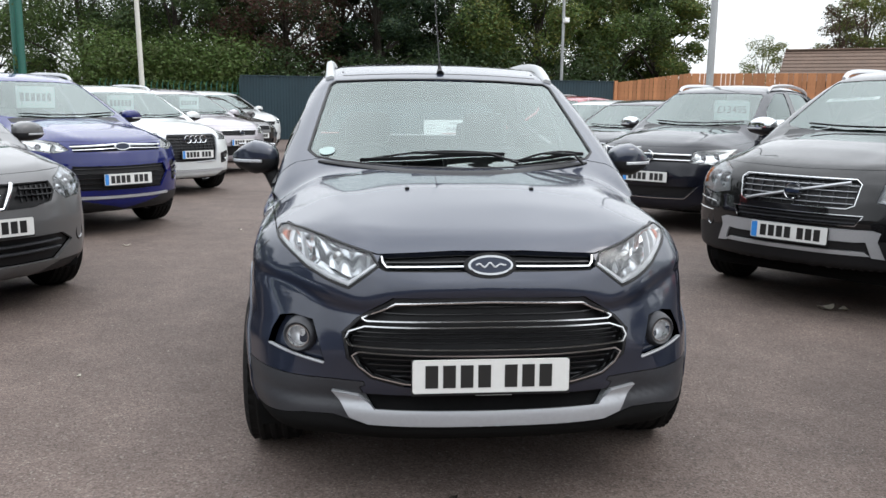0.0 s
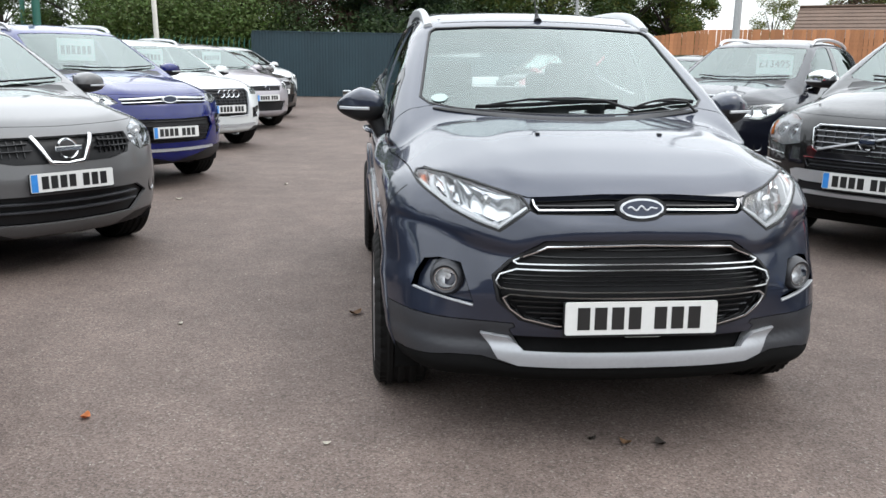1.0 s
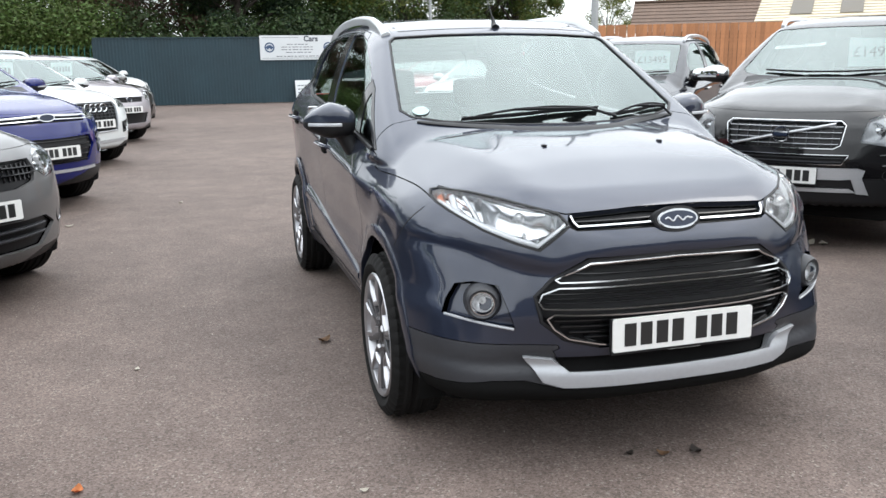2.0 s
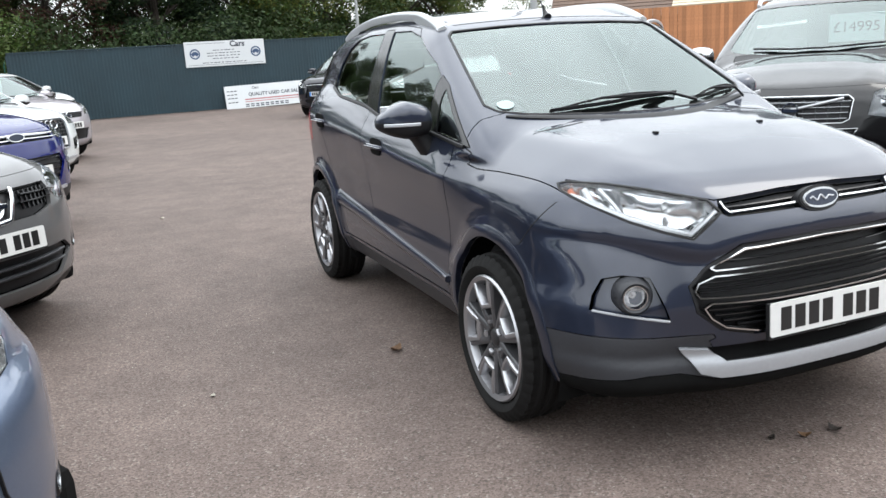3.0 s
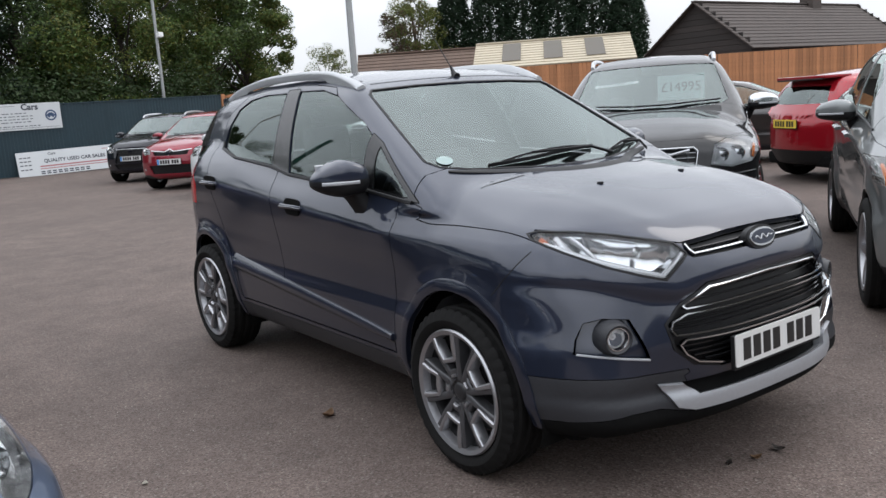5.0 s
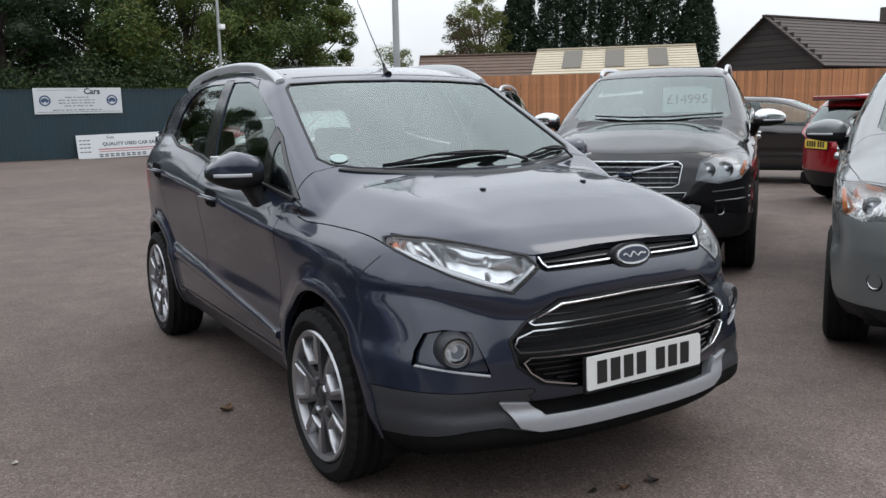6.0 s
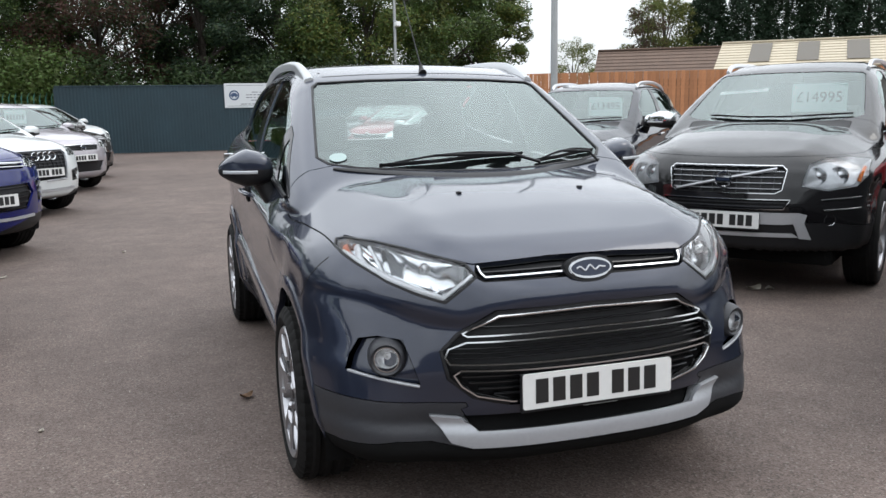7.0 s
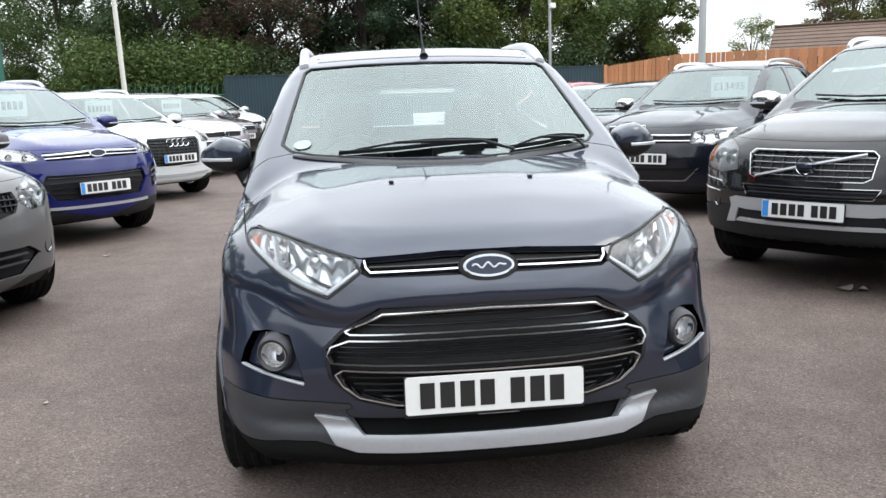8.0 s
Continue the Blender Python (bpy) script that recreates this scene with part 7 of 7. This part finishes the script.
# ---- trees and hedges behind the fences ----
LEAF_D = leaf_surface("leaf_dark", (0.030, 0.052, 0.016))
LEAF_M = leaf_surface("leaf_mid", (0.060, 0.095, 0.022))
LEAF_Y = leaf_surface("leaf_yellow", (0.125, 0.135, 0.030))
LEAF_R = leaf_surface("leaf_russet", (0.060, 0.030, 0.020))
LEAF_C = leaf_surface("leaf_conifer", (0.016, 0.034, 0.016))
BARK = surface("bark", (0.040, 0.032, 0.025), 0.9, 0.0, 0.35, 40, 300, 0.6)
rng = np.random.default_rng(11)


def leaf_cloud(centres, radii, n, size, squash=1.0):
    """Many small leaf quads scattered through clumps, thicker towards their outsides."""
    k = rng.integers(0, len(centres), n)
    d = rng.normal(size=(n, 3))
    d /= np.linalg.norm(d, axis=1, keepdims=True)
    r = radii[k] * rng.uniform(0.35, 1.08, n) ** 0.6
    p = centres[k] + d * r[:, None] * np.array([1, 1, squash])
    a = rng.normal(size=(n, 3))
    a[:, 2] *= 0.6
    a /= np.linalg.norm(a, axis=1, keepdims=True)
    b = np.cross(a, d + rng.normal(size=(n, 3)) * 0.5)
    b /= np.maximum(np.linalg.norm(b, axis=1, keepdims=True), 1e-6)
    s = size * rng.uniform(0.6, 1.3, (n, 1))
    v = np.stack([p - a * s, p + b * s * 0.45, p + a * s, p - b * s * 0.45], 1).reshape(-1, 3)
    return v


def leaf_mesh(name, v, mat, parent, label=""):
    n = len(v) // 4
    me = bpy.data.meshes.new(name)
    me.vertices.add(len(v))
    me.vertices.foreach_set("co", v.ravel())
    me.loops.add(len(v))
    me.loops.foreach_set("vertex_index", np.arange(len(v), dtype=np.int32))
    me.polygons.add(n)
    me.polygons.foreach_set("loop_start", np.arange(0, 4 * n, 4, dtype=np.int32))
    me.update(calc_edges=True)
    me.validate()
    me.materials.append(mat)
    ob = new(name, me)
    ob.parent = parent
    if label:
        tagged(ob, label)
    return ob


def broadleaf(x, y, h, spread, mat, leaves, label, size=0.068, low=0.10, mat2=None):
    t = tagged(group_at("tree", pose(x, y, 0)), label, "tree", "trees round the lot")
    bm = bmesh.new()
    top = Vector((rng.uniform(-0.4, 0.4), rng.uniform(-0.4, 0.4), h * 0.72))
    tube([Vector((0, 0, 0)), top * 0.4 + Vector((0.1, 0, 0)), top], [h * 0.024, h * 0.017, h * 0.006], 9, bm)
    cs, rs = [], []
    for i in range(26):
        u = low + (1 - low) * (i + 0.5) / 26
        ang = i * 2.4 + rng.uniform(-0.5, 0.5)
        wide = spread * (math.sin(math.pi * min(0.12 + 0.86 * u, 1)) ** 0.7) * rng.uniform(0.55, 1.0)
        c = Vector((math.cos(ang) * wide, math.sin(ang) * wide, h * u * 0.96))
        st = top * min(u * 0.8, 0.95)
        tube([st, st.lerp(c, 0.5) + Vector((0, 0, 0.1)), c], [h * 0.008, h * 0.005, h * 0.002], 5, bm)
        for j in range(3):
            q = c + Vector(rng.normal(size=3) * spread * 0.18)
            cs.append(tuple(q)), rs.append(spread * rng.uniform(0.14, 0.34))
    part("trunk", bm, BARK, t, "grey-brown trunk with limbs")
    cs, rs = np.array(cs), np.array(rs)
    cut_ = int(leaves * (0.7 if mat2 else 1.0))
    leaf_mesh("crown", leaf_cloud(cs, rs, cut_, size, 0.8), mat, t)
    if mat2:
        leaf_mesh("crown", leaf_cloud(cs, rs, leaves - cut_, size, 0.8), mat2, t)
    return t


def conifer(x, y, h, spread, mat, leaves, label, size=0.085):
    t = tagged(group_at("conifer_tree", pose(x, y, 0)), label, "tree", "conifers behind the shed")
    bm = tube([(0, 0, 0), (0, 0, h * 0.6), (0, 0, h * 0.97)], [h * 0.018, h * 0.01, h * 0.002], 8)
    cs, rs = [], []
    n = 90
    for i in range(n):
        u = 0.05 + 0.93 * i / n
        ang = i * 2.399
        wide = spread * (1 - u) ** 0.5 * rng.uniform(0.7, 1.0)
        c = Vector((math.cos(ang) * wide * 0.75, math.sin(ang) * wide * 0.75, h * u))
        if i % 2 == 0:
            tube([(0, 0, h * u), c], [0.03, 0.01], 4, bm)
        cs.append(tuple(c)), rs.append(0.22 + spread * 0.30 * (1 - u) * rng.uniform(0.7, 1.2))
    part("trunk", bm, BARK, t)
    leaf_mesh("crown", leaf_cloud(np.array(cs), np.array(rs), leaves, size, 1.25), mat, t)
    return t


def hedge(x0, y0, x1, y1, h, mat, leaves, label):
    b = tagged(group_at("hedge_bush", pose(x0, y0, 0)), label, "bush")
    n = 30
    cs = np.array([((x1 - x0) * (i + 0.5) / n + rng.normal() * 0.25, (y1 - y0) * (i + 0.5) / n + rng.normal() * 0.4, h * rng.uniform(0.25, 0.8)) for i in range(n) for _ in range(3)])
    rs = rng.uniform(0.22, 0.42, len(cs)) * h
    leaf_mesh("foliage", leaf_cloud(cs, rs, leaves, 0.075), mat, b)
    bm = bmesh.new()
    for i in range(8):
        c = cs[i * 10]
        tube([(c[0], c[1], 0), tuple(c)], [0.035, 0.01], 5, bm)
    part("stems", bm, BARK, b)
    return b


DL, ML = "dense dark green broadleaf tree behind the fence", "tall mid-green broadleaf tree behind the fence"
for x, y, h, sp, m1, m2, n, lab in (
        (-12.0, 36.0, 8.2, 3.6, LEAF_M, LEAF_D, 67200, ML), (-7.6, 33.5, 8.6, 3.4, LEAF_D, LEAF_M, 73600, DL), (-3.2, 34.5, 9.2, 3.6, LEAF_R, LEAF_D, 73600, "dark russet-tinged tree behind the fence"),
        (0.6, 33.2, 9.6, 3.0, LEAF_C, LEAF_D, 73600, DL), (3.8, 34.0, 9.0, 3.2, LEAF_D, LEAF_M, 73600, DL), (7.4, 33.0, 9.2, 3.3, LEAF_M, LEAF_Y, 80000, "tall tree with yellowing leaves behind the fence"),
        (10.6, 33.6, 9.0, 3.0, LEAF_M, LEAF_D, 73600, ML), (12.6, 33.2, 8.6, 2.1, LEAF_M, LEAF_Y, 52000, ML), (-17.5, 40.0, 7.5, 2.6, LEAF_D, LEAF_M, 26000, DL), (5.5, 38.0, 9.5, 4.0, LEAF_D, LEAF_C, 30000, DL), (-1.0, 38.5, 9.8, 4.0, LEAF_D, LEAF_C, 30000, DL), (-6.0, 39.0, 9.5, 4.0, LEAF_D, LEAF_C, 30000, DL)):
    broadleaf(x, y, h, sp, m1, n, lab, mat2=m2)
hedge(-10.0, 29.6, -4.2, 30.2, 3.6, LEAF_M, 30000, "bright green bramble hedge beside the fence end")
hedge(-4.2, 30.4, 9.5, 30.0, 3.4, LEAF_D, 36000, "dark shrubs along the back of the fence")
hedge(-24.0, 36.0, -12.0, 38.0, 2.4, LEAF_Y, 20000, "yellow-green hedge in the distance")
for x, y, h, sp in ((29.8, 41.0, 9.6, 2.2), (31.4, 39.4, 10.6, 2.4), (32.9, 38.0, 11.2, 2.4), (34.4, 36.5, 11.0, 2.4), (35.8, 35.0, 10.4, 2.3), (37.1, 33.4, 9.0, 2.0)):
    conifer(x, y, h, sp, LEAF_C, 34000, "tall dark conifer behind the shed")
broadleaf(27.2, 41.6, 8.2, 2.2, LEAF_Y, 30000, "yellow-green broadleaf tree behind the shed", mat2=LEAF_M)
broadleaf(24.9, 40.0, 6.8, 1.6, LEAF_R, 11000, "thin russet tree beyond the low roof", size=0.06, mat2=LEAF_M)
broadleaf(29.0, 56.0, 6.0, 2.2, LEAF_Y, 13000, "small yellowing tree in the distance", mat2=LEAF_M)
broadleaf(22.0, 64.0, 6.0, 3.0, LEAF_M, 12000, "small rounded tree in the distance")

# unseen trees to the west, placed for their reflections in windows and paint
for i, (x, y, h) in enumerate(((-15.0, 2.5, 7.0), (-16.8, 8.0, 10.0), (-15.4, 13.5, 8.6), (-17.0, 19.0, 9.4), (-15.8, 25.0, 8.4))):
    broadleaf(x, y, h * 0.75, 3.0, (LEAF_D, LEAF_M, LEAF_C)[i % 3], 22000, "dense green broadleaf tree out of view, placed for its reflection", size=0.13, mat2=LEAF_M)

# ---- small litter on the asphalt ----
LEAF_BROWN = surface("dead_leaf", (0.16, 0.09, 0.045), 0.7, 0.0, 0.3)
LEAF_ORANGE = surface("orange_leaf", (0.50, 0.17, 0.05), 0.7, 0.0, 0.3)
LEAF_BLACK = surface("wet_leaf", (0.035, 0.028, 0.024), 0.6, 0.0, 0.3)
SCRAP = surface("paper_scrap", (0.50, 0.47, 0.40), 0.7, 0.0, 0.2)


def fallen_leaf(name, label, x, y, size, turn, mat, curl=0.25, kind="leaf"):
    """A thin curled blade with a pointed outline."""
    bm = bmesh.new()
    rows = []
    for i in range(7):
        t = i / 6
        w = size * 0.36 * math.sin(math.pi * min(t * 0.92 + 0.06, 1)) + 0.001
        z = 0.004 + curl * size * (abs(t - 0.5) * 2) ** 2
        rows.append([bm.verts.new((size * (t - 0.5), s * w, z + (curl * size * 0.45 if s else 0))) for s in (-1, 0, 1)])
    for a, b in zip(rows, rows[1:]):
        for k in range(2):
            bm.faces.new((a[k], a[k + 1], b[k + 1], b[k]))
    bmesh.ops.solidify(bm, geom=bm.faces[:], thickness=0.0012)
    ob = part(name, bm, mat, None, "", 60)
    ob.matrix_basis = pose(x, y, 0.0, 0, 0, turn)
    return tagged(ob, label, kind, "leaves on the asphalt" if kind == "leaf" else "paper scraps on the asphalt")


for x, y, size, turn, mat, lab in ((-0.944, 1.718, 0.075, 30, LEAF_BROWN, "curled brown leaf lying on the asphalt"), (-1.955, 0.46, 0.05, 80, LEAF_ORANGE, "small orange leaf lying on the asphalt"),
        (0.01, 0.10, 0.045, 140, LEAF_BROWN, "brown leaf below the front bumper"), (0.135, 0.085, 0.052, 100, LEAF_BLACK, "dark wet leaf below the front bumper"), (-0.10, 0.14, 0.034, 20, LEAF_BLACK, "dark wet leaf below the front bumper")):
    fallen_leaf("fallen_leaf", lab, x, y, size, turn, mat)
for x, y, size, turn in ((2.82, 2.76, 0.14, 10), (2.93, 2.72, 0.09, 60), (-1.05, 0.175, 0.03, 0), (-2.595, 5.50, 0.07, 15), (-1.67, 6.48, 0.05, 50), (-1.83, 1.60, 0.03, 70)):
    fallen_leaf("paper_scrap", "crumpled pale paper scrap on the asphalt", x, y, size, turn, SCRAP, 0.18, "litter")
grit = []
for i in range(900):
    gx, gy = rng.uniform(-3.4, 3.5), rng.uniform(-1.2, 12.0)
    grit.append((gx, gy, rng.uniform(0.0015, 0.0045)))
gb_v, gb_f = [], []
for gx, gy, gr in grit:
    b0 = len(gb_v)
    a0 = rng.uniform(0, 6.28)
    gb_v += [(gx + gr * math.cos(a0 + k * 2.1), gy + gr * math.sin(a0 + k * 2.1), 0.0) for k in range(3)] + [(gx, gy, gr * 1.1)]
    gb_f += [(b0, b0 + 1, b0 + 3), (b0 + 1, b0 + 2, b0 + 3), (b0 + 2, b0, b0 + 3)]
tagged(part("loose_grit", (gb_v, gb_f), surface("pale_grit", (0.30, 0.28, 0.25), 0.8, 0.0, 0.3), None), "scattered pale grit on the asphalt", "grit", kind="stuff")

# ---- ground ----
gm = bmesh.new()
gv = [gm.verts.new(p) for p in ((-400, -300, 0), (400, -300, 0), (400, 900, 0), (-400, 900, 0))]
gm.faces.new(gv)
ground = part("ground", gm, ASPHALT, None)
tagged(ground, "grey-brown worn asphalt of the car lot", "ground", kind="structure")
